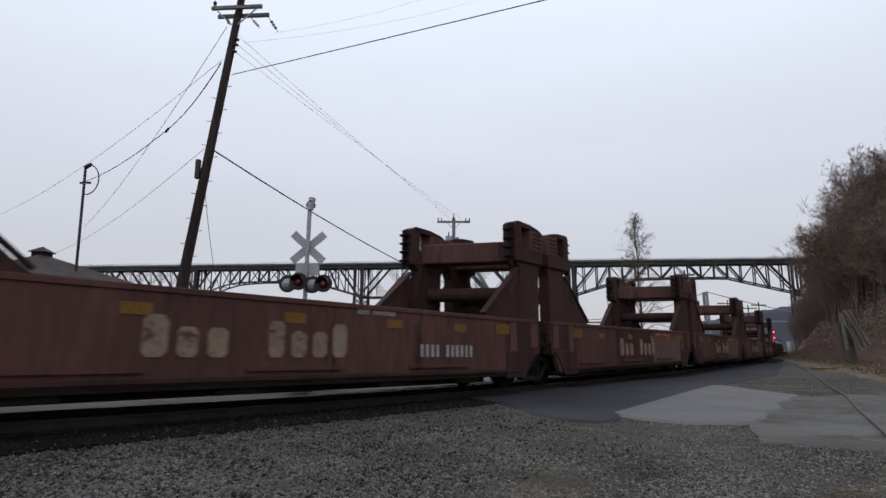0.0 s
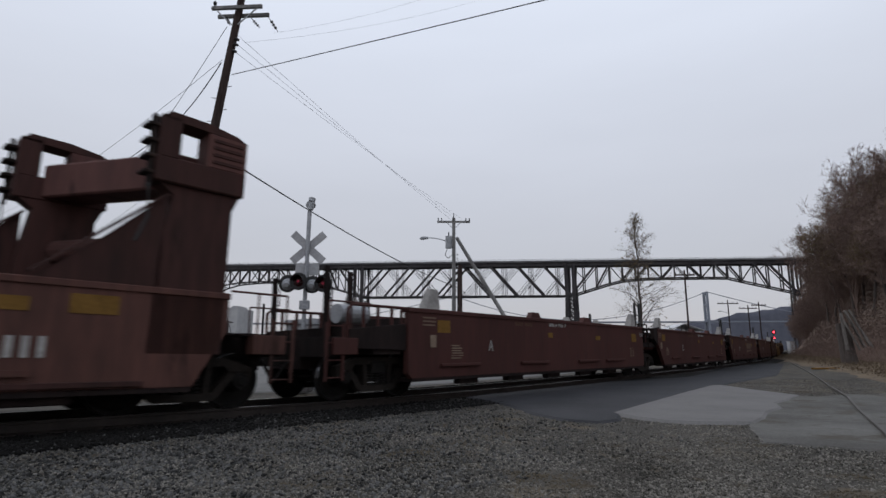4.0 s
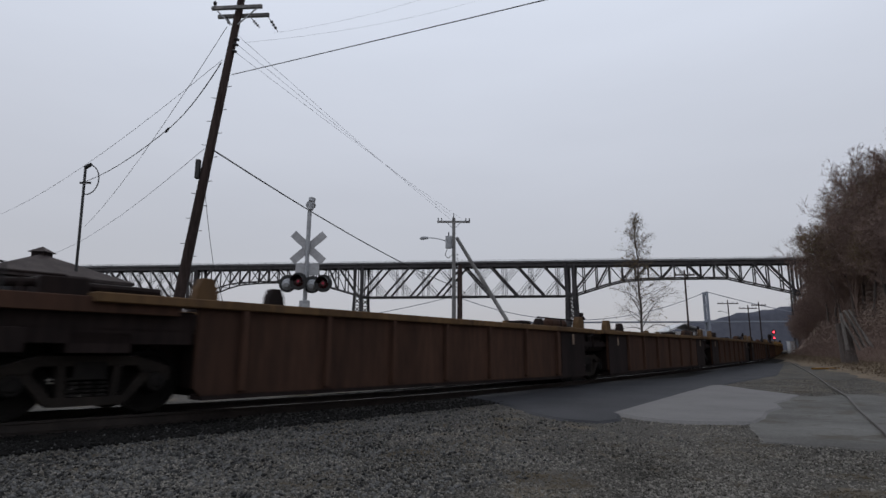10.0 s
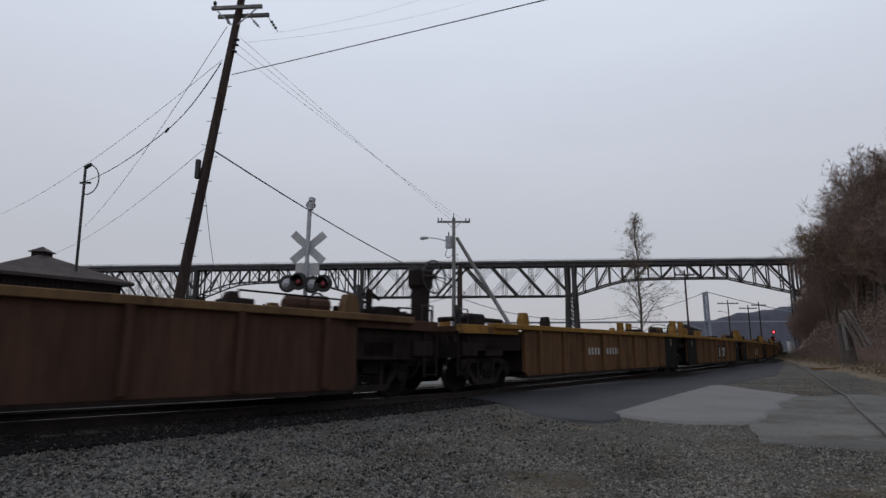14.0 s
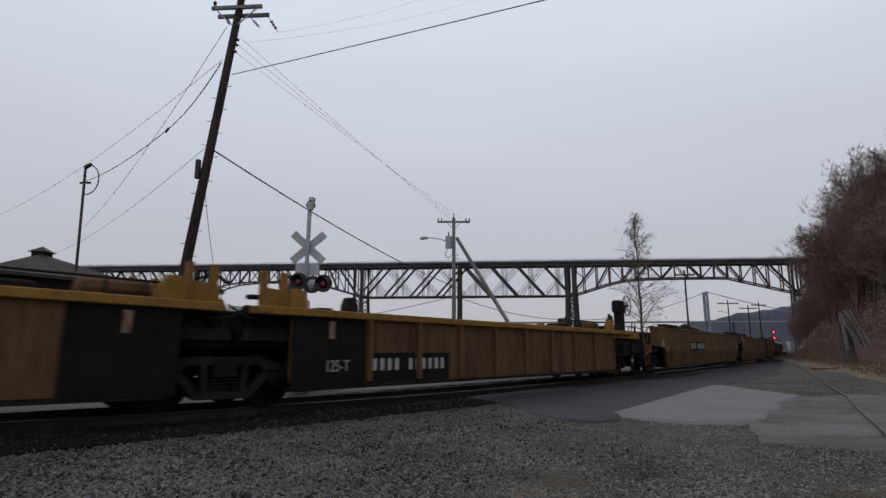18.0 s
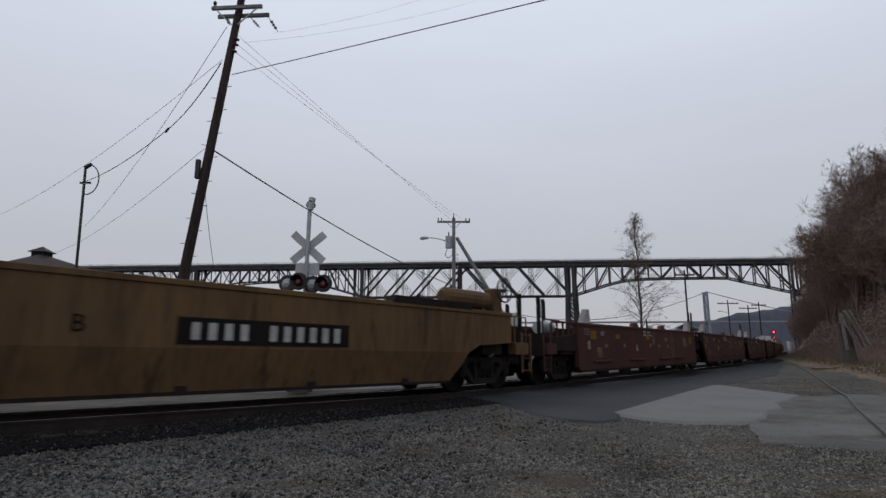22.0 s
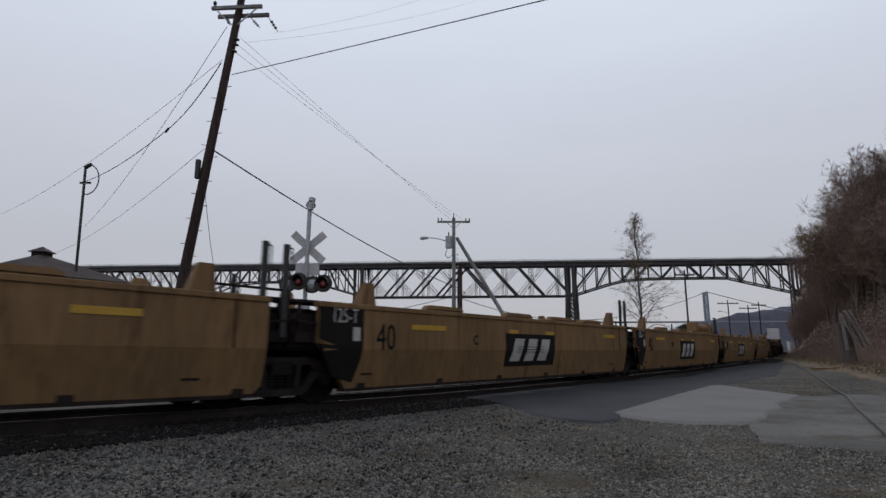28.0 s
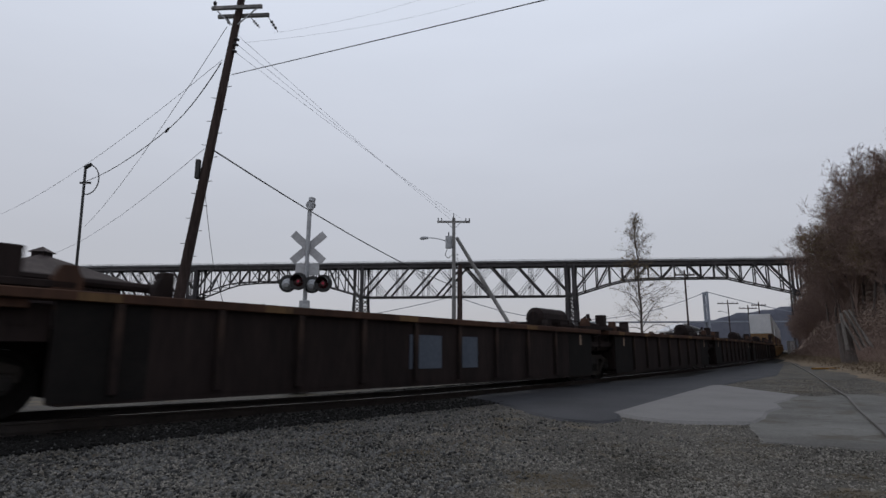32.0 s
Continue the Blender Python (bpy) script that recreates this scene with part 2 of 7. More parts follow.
BOX_WHITE = surface("container_white", (0.45, 0.46, 0.47), (0.6, 0.6, 0.61), 0.6, 0, 0.5, 8, 0.0)


# ---- mesh helpers ----
def mesh_of(name, bm, material, smooth=False):
    me = bpy.data.meshes.new(name)
    bm.to_mesh(me)
    bm.free()
    me.materials.append(material)
    if smooth:
        for p in me.polygons:
            p.use_smooth = True
    return me


def part(name, bm, material, parent=None, label="", smooth=False):
    ob = new(name, mesh_of(name, bm, material, smooth))
    if parent:
        ob.parent = parent
    if label:
        ob["label"] = label
    return ob


def hull8(bm, pts):
    v = [bm.verts.new(p) for p in pts]
    for f in ((0, 3, 2, 1), (4, 5, 6, 7), (0, 1, 5, 4), (1, 2, 6, 5), (2, 3, 7, 6), (3, 0, 4, 7)):
        bm.faces.new([v[i] for i in f])
    return bm


def box(bm, x0, x1, y0, y1, z0, z1):
    return hull8(bm, [(x0, y0, z0), (x1, y0, z0), (x1, y1, z0), (x0, y1, z0), (x0, y0, z1), (x1, y0, z1), (x1, y1, z1), (x0, y1, z1)])


def slab(bm, outline, y0, y1):
    """An outline of (x, z) given thickness from y0 to y1."""
    a = [bm.verts.new((x, y0, z)) for x, z in outline]
    b = [bm.verts.new((x, y1, z)) for x, z in outline]
    n = len(a)
    bm.faces.new(a)
    bm.faces.new(b[::-1])
    for i in range(n):
        bm.faces.new((a[i], b[i], b[(i + 1) % n], a[(i + 1) % n]))
    return bm


def frame_of(p, q):
    d = (Vector(q) - Vector(p))
    length = d.length
    return Matrix.Translation(p) @ d.to_track_quat("Z", "Y").to_matrix().to_4x4(), length


def rod(bm, p, q, r, r2=None, n=8):
    m, length = frame_of(p, q)
    r2 = r if r2 is None else r2
    a = [bm.verts.new(m @ Vector((r * math.cos(k * 2 * math.pi / n), r * math.sin(k * 2 * math.pi / n), 0))) for k in range(n)]
    b = [bm.verts.new(m @ Vector((r2 * math.cos(k * 2 * math.pi / n), r2 * math.sin(k * 2 * math.pi / n), length))) for k in range(n)]
    for i in range(n):
        j = (i + 1) % n
        bm.faces.new((a[i], a[j], b[j], b[i]))
    bm.faces.new(a[::-1])
    bm.faces.new(b)
    return bm


def tube(bm, pts, r, n=6):
    """One bent round bar or cable through the given places."""
    pts = [Vector(p) for p in pts]
    rings = []
    for i, p in enumerate(pts):
        d = (pts[min(i + 1, len(pts) - 1)] - pts[max(i - 1, 0)]).normalized()
        m = d.to_track_quat("Z", "Y").to_matrix()
        rings.append([bm.verts.new(p + m @ Vector((r * math.cos(k * 2 * math.pi / n), r * math.sin(k * 2 * math.pi / n), 0))) for k in range(n)])
    for a, b in zip(rings, rings[1:]):
        for k in range(n):
            j = (k + 1) % n
            bm.faces.new((a[k], a[j], b[j], b[k]))
    bm.faces.new(rings[0][::-1])
    bm.faces.new(rings[-1])
    return bm


def beam(bm, p, q, w, h):
    """A square bar from p to q: w across, h deep."""
    d = Vector(q) - Vector(p)
    side = d.cross(Vector((0, 0, 1)))
    side = side.normalized() if side.length > 1e-6 else Vector((1, 0, 0))
    up = side.cross(d).normalized()
    s, u = side * w / 2, up * h / 2
    p, q = Vector(p), Vector(q)
    return hull8(bm, [p - s - u, p + s - u, p + s + u, p - s + u, q - s - u, q + s - u, q + s + u, q - s + u])


def wire_rope(name, pts, r, material, parent, sag=0.0, label=""):
    """A cable through the given places, hanging by sag between each two."""
    line = [Vector(pts[0])]
    for p, q in zip(pts, pts[1:]):
        p, q = Vector(p), Vector(q)
        for k in range(1, 13):
            t = k / 12
            line.append(p.lerp(q, t) - Vector((0, 0, sag * 4 * t * (1 - t))))
    bm = tube(bmesh.new(), line, r, 5)
    return part(name, bm, material, parent, label)


def bevelled(bm, width, segments=1):
    bmesh.ops.bevel(bm, geom=bm.edges[:], offset=width, segments=segments, affect="EDGES", clamp_overlap=True)
    return bm


def letters(name, text, size, material, parent, x, y, z, shear=0.0, label="", squeeze=1.0):
    """Stencilled characters on the camera's side of a wagon, upright, reading along its side."""
    cu = bpy.data.curves.new(name, "FONT")
    cu.body, cu.size, cu.extrude, cu.shear = text, size, 0.004, shear
    cu.align_x = "CENTER"
    cu.resolution_u = 2
    tmp = bpy.data.objects.new(name, cu)
    scene.collection.objects.link(tmp)
    me = bpy.data.meshes.new_from_object(tmp.evaluated_get(bpy.context.evaluated_depsgraph_get()))
    bpy.data.objects.remove(tmp)
    bpy.data.curves.remove(cu)
    me.transform(Matrix.Diagonal((squeeze, 1, 1, 1)))
    me.transform(pose(x, y, z, 90, 0, 0))
    me.materials.clear()
    me.materials.append(material)
    ob = new(name, me)
    ob.parent = parent
    if label:
        ob["label"] = label
    return ob


def follow_slope(ob, z_break, bottom, lean=0.16):
    """Bends a mark below z_break inward, to lie on the sloping lower side of a well."""
    for v in ob.data.vertices:
        if v.co.z < z_break:
            v.co.y += lean * (z_break - v.co.z) / (z_break - bottom)
    return ob


# ---- ground, track and road ----
def ground_level(x, y):
    """Level of the ground: tie-top level by the track, rising gently along the line into the distance."""
    return float(np.interp(y, (-40, 6, 14, 25, 60, 80, 150, 300), (-0.2, -0.28, -0.32, -0.24, -0.1, -0.02, 0.8, 2.2)))


def build_ground():
    bm = bmesh.new()
    xs = [-3000, -900, -400, -200, -120, -80, -60] + list(np.arange(-50, 50.1, 1.0)) + [60, 80, 110, 150, 200, 400, 900, 3000]
    ys = [-400, -100, -50, -30] + list(np.arange(-20, 60.1, 1.0)) + list(np.arange(64, 160, 6)) + [200, 300, 500, 1000, 4500]
    rows = [[bm.verts.new((x, y, ground_level(x, y) + 0.012 * noise.noise((x * 0.7, y * 0.7, 0)))) for x in xs] for y in ys]
    for a, b in zip(rows, rows[1:]):
        for i in range(len(xs) - 1):
            bm.faces.new((a[i], a[i + 1], b[i + 1], b[i]))
    tagged(part("ground", bm, GRAVEL, smooth=True), "grey gravel ground beside the tracks", "ground", kind="structure")


def strip(bm, s0, s1, offs, step=1.0):
    """A ribbon along the track through (offset, height above the rail tops) pairs."""
    ss = np.arange(s0, s1 + step / 2, step)
    prev = None
    for s in ss:
        row = [bm.verts.new(on_track(s, o, z)) for o, z in offs]
        if prev:
            for i in range(len(offs) - 1):
                bm.faces.new((prev[i], prev[i + 1], row[i + 1], row[i]))
        prev = row
    return bm


def build_track():
    bm, prev = bmesh.new(), None
    for q in np.arange(-40, 420.5, 1.0):
        row = []
        for o, z in ((-3.6, -0.6), (-2.9, -0.4), (-1.75, -0.21), (0, -0.21), (1.75, -0.21), (2.3, -0.28), (2.8, -0.6)):
            p = on_track(q, o, z)
            if abs(o) < 2.75:
                p.z = max(p.z, ground_level(p.x, p.y) + 0.02)
            row.append(bm.verts.new(p))
        if prev:
            for a, b, c, d in zip(prev, prev[1:], row[1:], row):
                bm.faces.new((a, b, c, d))
        prev = row
    tagged(part("track_bed", bm, BALLAST, smooth=True), "oily stone ballast under the main track, darkened for the train shade", "track bed", kind="structure")
    profile = [(-0.075, -0.18), (-0.075, -0.165), (-0.012, -0.14), (-0.012, -0.045), (-0.036, -0.035), (-0.036, 0.0)]
    for side in (-0.75, 0.75):
        rail = tagged(new("rail"), "worn steel running rail on the main track", "rail", "main track rails")
        bm = strip(bmesh.new(), -40, 420, [(side + x, z) for x, z in profile] + [(side - x, z) for x, z in reversed(profile)], 1.0)
        part("web", bm, RAIL_STEEL, rail)
        bm = strip(bmesh.new(), -40, 420, [(side - 0.03, 0.0035), (side + 0.03, 0.0035)], 1.0)
        part("head", bm, RAIL_HEAD, rail, "bright polished running surface")
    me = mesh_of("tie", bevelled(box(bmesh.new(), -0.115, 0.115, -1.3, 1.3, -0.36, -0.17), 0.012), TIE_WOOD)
    bed = tagged(new("tie_row"), "creosoted wooden ties under the rails, darkened for the train shade", "railway ties", kind="structure")
    for k in range(150):
        s = -16 + k * 0.55
        t = float(np.interp(s, TS, TH)) + random.uniform(-0.02, 0.02)
        ob = new("tie", me)
        ob.parent = bed
        p = on_track(s, random.uniform(-0.04, 0.04), random.uniform(-0.008, 0.006))
        ob.matrix_local = Matrix.Translation(p) @ Matrix.Rotation(t, 4, "Z")


def flat_sheet(name, pts, material, up, label, category, thick=0.12):
    """A paved piece with thickness, through (x, y) corners, up metres over the ground."""
    bm = bmesh.new()
    a = [bm.verts.new((x, y, ground_level(x, y) + up)) for x, y in pts]
    b = []
    turn = sum(p[0] * q[1] - q[0] * p[1] for p, q in zip(pts, pts[1:] + pts[:1]))
    for i, (x, y) in enumerate(pts):
        (ax, ay), (bx, by) = pts[i - 1], pts[(i + 1) % len(pts)]
        n = Vector((by - ay, ax - bx)).normalized() * (0.16 if turn > 0 else -0.16)
        b.append(bm.verts.new((x + n.x, y + n.y, ground_level(x, y) - 0.03)))
    bm.faces.new(a)
    for i in range(len(a)):
        bm.faces.new((a[i], b[i], b[(i + 1) % len(a)], a[(i + 1) % len(a)]))
    bmesh.ops.recalc_face_normals(bm, faces=bm.faces)
    return tagged(part(name, bm, material), label, category, kind="structure")


# ---- wagons ----
def wheelset(parent, x, z, r, gauge=0.75):
    """An axle with two flanged wheels, as parts of a bogie."""
    part("axle", rod(bmesh.new(), (x, -gauge - 0.2, z), (x, gauge + 0.2, z), 0.095, n=8), WHEEL_STEEL, parent)
    for s in (-1, 1):
        # profile from the inside of the flange to the outer face of the hub
        rings = [(gauge - 0.045, 0.1), (gauge - 0.045, r + 0.024), (gauge - 0.02, r + 0.028), (gauge - 0.008, r), (gauge + 0.085, r - 0.004), (gauge + 0.085, r - 0.06), (gauge + 0.05, r - 0.1), (gauge + 0.035, 0.2), (gauge + 0.09, 0.13), (gauge + 0.09, 0.1)]
        bm = bmesh.new()
        n = 28
        loops = [[bm.verts.new((x + q * math.cos(2 * math.pi * k / n), s * y, z + q * math.sin(2 * math.pi * k / n))) for k in range(n)] for y, q in rings]
        for a, b in zip(loops, loops[1:]):
            for k in range(n):
                bm.faces.new((a[k], a[(k + 1) % n], b[(k + 1) % n], b[k]))
        bmesh.ops.recalc_face_normals(bm, faces=bm.faces)
        me = mesh_of("wheel", bm, WHEEL_STEEL)
        me.materials.append(TREAD)
        for p in me.polygons[3 * n:4 * n]:
            p.material_index = 1
        ob = new("wheel", me)
        ob.parent = parent


def truck(parent, x, r=0.46, base=1.8):
    """A three-piece bogie: cast side frames with open windows, coil springs, bearing caps, bolster, two wheelsets."""
    h = base / 2
    bm = box(bmesh.new(), x - 0.2, x + 0.2, -1.12, 1.12, r + 0.06, r + 0.3)
    rod(bm, (x, 0, r + 0.28), (x, 0, r + 0.62), 0.35, n=14)
    for k in (-1, 1):
        beam(bm, (x + k * (h - 0.55), -0.85, r - 0.08), (x + k * (h - 0.55), 0.85, r - 0.08), 0.1, 0.14)
    t = part("truck", bm, TRUCK_IRON, parent, "greasy cast-iron bogie")
    wheelset(t, x - h, r, r)
    wheelset(t, x + h, r, r)
    for s in (-1, 1):
        y = s * 1.0
        bm = bmesh.new()
        y0, y1 = sorted((s * 0.92, s * 1.09))
        # arched top member, sloping tension members, bottom member, columns and bearing pedestals
        slab(bm, [(x - h - 0.22, r + 0.12), (x - h + 0.18, r + 0.12), (x - 0.62, r + 0.24), (x + 0.62, r + 0.24), (x + h - 0.18, r + 0.12), (x + h + 0.22, r + 0.12),
                  (x + h + 0.2, r + 0.22), (x + 0.6, r + 0.38), (x - 0.6, r + 0.38), (x - h - 0.2, r + 0.22)], y0, y1)
        slab(bm, [(x - 0.46, r - 0.3), (x + 0.46, r - 0.3), (x + 0.52, r - 0.18), (x - 0.52, r - 0.18)], y0, y1)
        for k in (-1, 1):
            beam(bm, (x + k * (h - 0.14), y, r + 0.12), (x + k * 0.46, y, r - 0.24), 0.17, 0.12)
            beam(bm, (x + k * 0.32, y, r - 0.2), (x + k * 0.36, y, r + 0.26), 0.17, 0.1)
            box(bm, x + k * h - 0.2, x + k * h + 0.2, y0, y1, r + 0.02, r + 0.16)
        bmesh.ops.recalc_face_normals(bm, faces=bm.faces)
        part("side_frame", bm, DUSTY_IRON, t, "dusty cast side frame with open windows")
        for k in (-1, 1):
            part("bearing_cap", rod(rod(bmesh.new(), (x + k * h, s * 1.0, r), (x + k * h, s * 1.14, r), 0.15, 0.13, 14), (x + k * h, s * 1.14, r), (x + k * h, s * 1.17, r), 0.09, 0.07, 10), TRUCK_IRON, t)
        bm = bmesh.new()
        for k in (-0.18, 0, 0.18):
            for c in range(5):
                z = r - 0.17 + 0.055 * c
                rod(bm, (x + k, s * 1.02, z), (x + k, s * 1.02, z + 0.035), 0.085, n=8)
        part("spring_nest", bm, TRUCK_IRON, t)
    return t


def ladder(name, parent, x0, x1, y, z0, z1, material, rungs=4):
    bm = bmesh.new()
    for x in (x0, x1):
        beam(bm, (x, y, z0), (x, y, z1), 0.05, 0.04)
    for k in range(rungs):
        z = z0 + 0.06 + (z1 - z0 - 0.12) * k / (rungs - 1)
        rod(bm, (x0, y, z), (x1, y, z), 0.014, n=6)
    return part(name, bm, material, parent)


def stanchion(parent, x, y, z0, z1, material=BLACK, loop=0.14):
    """A flat grab post with a bent rod handle beside it."""
    bm = box(bmesh.new(), x - 0.055, x + 0.055, y - 0.03, y + 0.03, z0, z1)
    for a, b in (((x, y, z1 - 0.06), (x + loop, y, z1 - 0.06)), ((x + loop, y, z1 - 0.06), (x + loop, y, z1 - 0.62)), ((x + loop, y, z1 - 0.62), (x, y, z1 - 0.62))):
        rod(bm, a, b, 0.015, n=6)
    return part("grab_post", bm, material, parent)


def brake_wheel(parent, x, y, z, r=0.28, material=BLACK):
    bm = bmesh.new()
    n = 20
    for k in range(n):
        a, b = k * 2 * math.pi / n, (k + 1) * 2 * math.pi / n
        rod(bm, (x + r * math.cos(a), y, z + r * math.sin(a)), (x + r * math.cos(b), y, z + r * math.sin(b)), 0.022, n=5)
    for k in range(6):
        a = k * math.pi / 3
        rod(bm, (x, y, z), (x + r * math.cos(a), y, z + r * math.sin(a)), 0.016, n=5)
    rod(bm, (x, y - 0.06, z), (x, y + 0.3, z), 0.05, n=8)
    return part("brake_wheel", bm, material, parent)


def guide_cap(parent, x, side, z0, z1, material, w=0.34):
    """A tapered container guide on the top corner of a well."""
    y0, y1 = side * 1.2, side * 1.46
    bm = hull8(bmesh.new(), [(x - w / 2, y0, z0), (x + w / 2, y0, z0), (x + w / 2, y1, z0), (x - w / 2, y1, z0),
                             (x - w * 0.2, y0 + side * 0.12, z1), (x + w * 0.34, y0 + side * 0.12, z1), (x + w * 0.34, y1, z1), (x - w * 0.2, y1, z1)])
    bmesh.ops.recalc_face_normals(bm, faces=bm.faces)
    return part("corner_guide", bm, material, parent)


def bars(parent, x0, z0, x1, z1, n, rows, material, label="unreadable stencilled data", y=-1.507, skip=0.0, rng=None):
    """Writing too small or too private to read, as plain bars."""
    bm = bmesh.new()
    rng = rng or random.Random(5)
    for j in range(rows):
        za = z0 + (z1 - z0) * (j + (0.05 if rows == 1 else 0.27)) / rows
        zb = z0 + (z1 - z0) * (j + (0.95 if rows == 1 else 0.73)) / rows
        w = (x1 - x0) / n
        for i in range(n):
            if rng.random() < skip:
                continue
            if n == 1:
                end = x0 + (x1 - x0) * (0.6 + 0.4 * rng.random())
                box(bm, x0, end, y - 0.004, y, za, zb)
                continue
            if n >= 9 and rows == 1 and i == 4:
                continue
            box(bm, x0 + i * w + w * 0.26, x0 + i * w + w * 0.76, y - 0.004, y, za, zb)
    return tagged(part("stencil_marking", bm, material, parent, label), kind="stuff")


def patch(parent, x0, x1, z0, z1, material, name="marker_plate", y=-1.507, label=""):
    return part(name, box(bmesh.new(), x0, x1, y - 0.005, y, z0, z1), material, parent, label)


def coupler(parent, x, way):
    bm = box(bmesh.new(), min(x, x - way * 1.1), max(x, x - way * 1.1), -0.1, 0.1, 0.72, 0.94)
    box(bm, min(x + way * 0.06, x - way * 0.22), max(x + way * 0.06, x - way * 0.22), -0.17, 0.17, 0.68, 1.0)
    hose = [(x - way * 0.3, -0.35, 0.8), (x - way * 0.1, -0.3, 0.5), (x, -0.25, 0.36)]
    for a, b in zip(hose, hose[1:]):
        rod(bm, a, b, 0.03, n=6)
    return part("coupler", bm, TRUCK_IRON, parent)


def end_platform(u, x, way, paint, deck=1.2, gear=True, posts=True):
    """The platform over the end bogie of a wagon; way is +1 at the rear and -1 at the front. x is the pulling face."""
    xa, xb = x - way * 0.45, x - way * 4.6
    lo, hi = min(xa, xb), max(xa, xb)
    xm = x - way * 2.0
    part("centre_sill", box(bmesh.new(), lo, hi, -0.5, 0.5, 0.62, deck), SOOT, u)
    part("end_beam", box(bmesh.new(), min(xa, xa - way * 0.22), max(xa, xa - way * 0.22), -1.38, 1.38, deck - 0.34, deck + 0.04), SOOT, u)
    part("body_bolster", box(bmesh.new(), xm - 0.4, xm + 0.4, -1.36, 1.36, deck - 0.3, deck - 0.02), SOOT, u)
    part("inner_bulkhead", box(bmesh.new(), min(xb, xb + way * 0.2), max(xb, xb + way * 0.2), -1.36, 1.36, 0.45, deck + 0.3), SOOT, u)
    bm = bmesh.new()
    for k in range(9):
        xx = lo + (hi - lo) * (k + 0.5) / 9
        box(bm, xx - 0.17, xx + 0.17, -1.36, 1.36, deck + 0.01, deck + 0.045)
    tagged(part("walkway_grating", bm, SOOT, u), kind="stuff")
    ladder("side_ladder", u, xa - way * 0.1 - 0.2, xa - way * 0.1 + 0.2, -1.43, 0.42, deck + 0.3, paint, 4)
    part("step_plate", bevelled(box(bmesh.new(), xa - way * 0.35 - 0.3, xa - way * 0.35 + 0.3, -1.47, -1.2, deck - 0.3, deck + 0.02), 0.01), paint, u)
    for y in (-1.36, 1.36):
        bm = bmesh.new()
        for p, q in (((xa, y, deck + 0.72), (x - way * 1.5, y, deck + 0.72)), ((xa, y, deck), (xa, y, deck + 0.72)), ((x - way * 1.0, y, deck), (x - way * 1.0, y, deck + 0.72))):
            rod(bm, p, q, 0.02, n=6)
        part("handrail", bm, paint, u)
    if posts:
        for dx, y in ((0.5, -1.2), (0.95, 1.2), (1.35, -0.9), (2.3, 1.0)):
            stanchion(u, x - way * dx, y, deck, 2.6, SOOT, -0.13 * way)
    if gear:
        bm = bmesh.new()
        for a, b, r0, r1 in ((1.75, 1.83, 0.14, 0.24), (1.83, 3.5, 0.24, 0.24), (3.5, 3.6, 0.24, 0.14)):
            rod(bm, (x - way * a, -1.0, 2.3), (x - way * b, -1.0, 2.3), r0, r1, 14)
        part("air_tank", bm, PORTAL_RED if paint is OXIDE else paint, u)
        bm = bmesh.new()
        for a in (2.15, 3.1):
            box(bm, x - way * a - 0.06, x - way * a + 0.06, -1.2, -0.7, deck, 2.08)
        part("tank_bracket", bm, paint, u)
        part("brake_valve", bevelled(box(bmesh.new(), x - way * 2.6 - 0.25, x - way * 2.6 + 0.25, 0.2, 0.8, deck, deck + 0.75), 0.02), SOOT, u)
        bm = bmesh.new()
        for k in range(3):
            rod(bm, (x - way * (1.0 + k), 0.1 * k - 1.0, 1.9 + 0.06 * k), (x - way * (2.2 + k), -0.7, 2.0 + 0.1 * k), 0.03, n=6)
        part("air_pipe", bm, SOOT, u)
        part("brake_stand", bevelled(box(bmesh.new(), x - way * 1.5 - 0.2, x - way * 1.5 + 0.2, -1.2, -0.84, deck, 2.66), 0.05), PORTAL_RED if paint is OXIDE else paint, u)
        brake_wheel(u, x - way * 1.35, -1.3, 2.62, 0.33, BLACK)
    coupler(u, x, way)
    truck(u, xm)


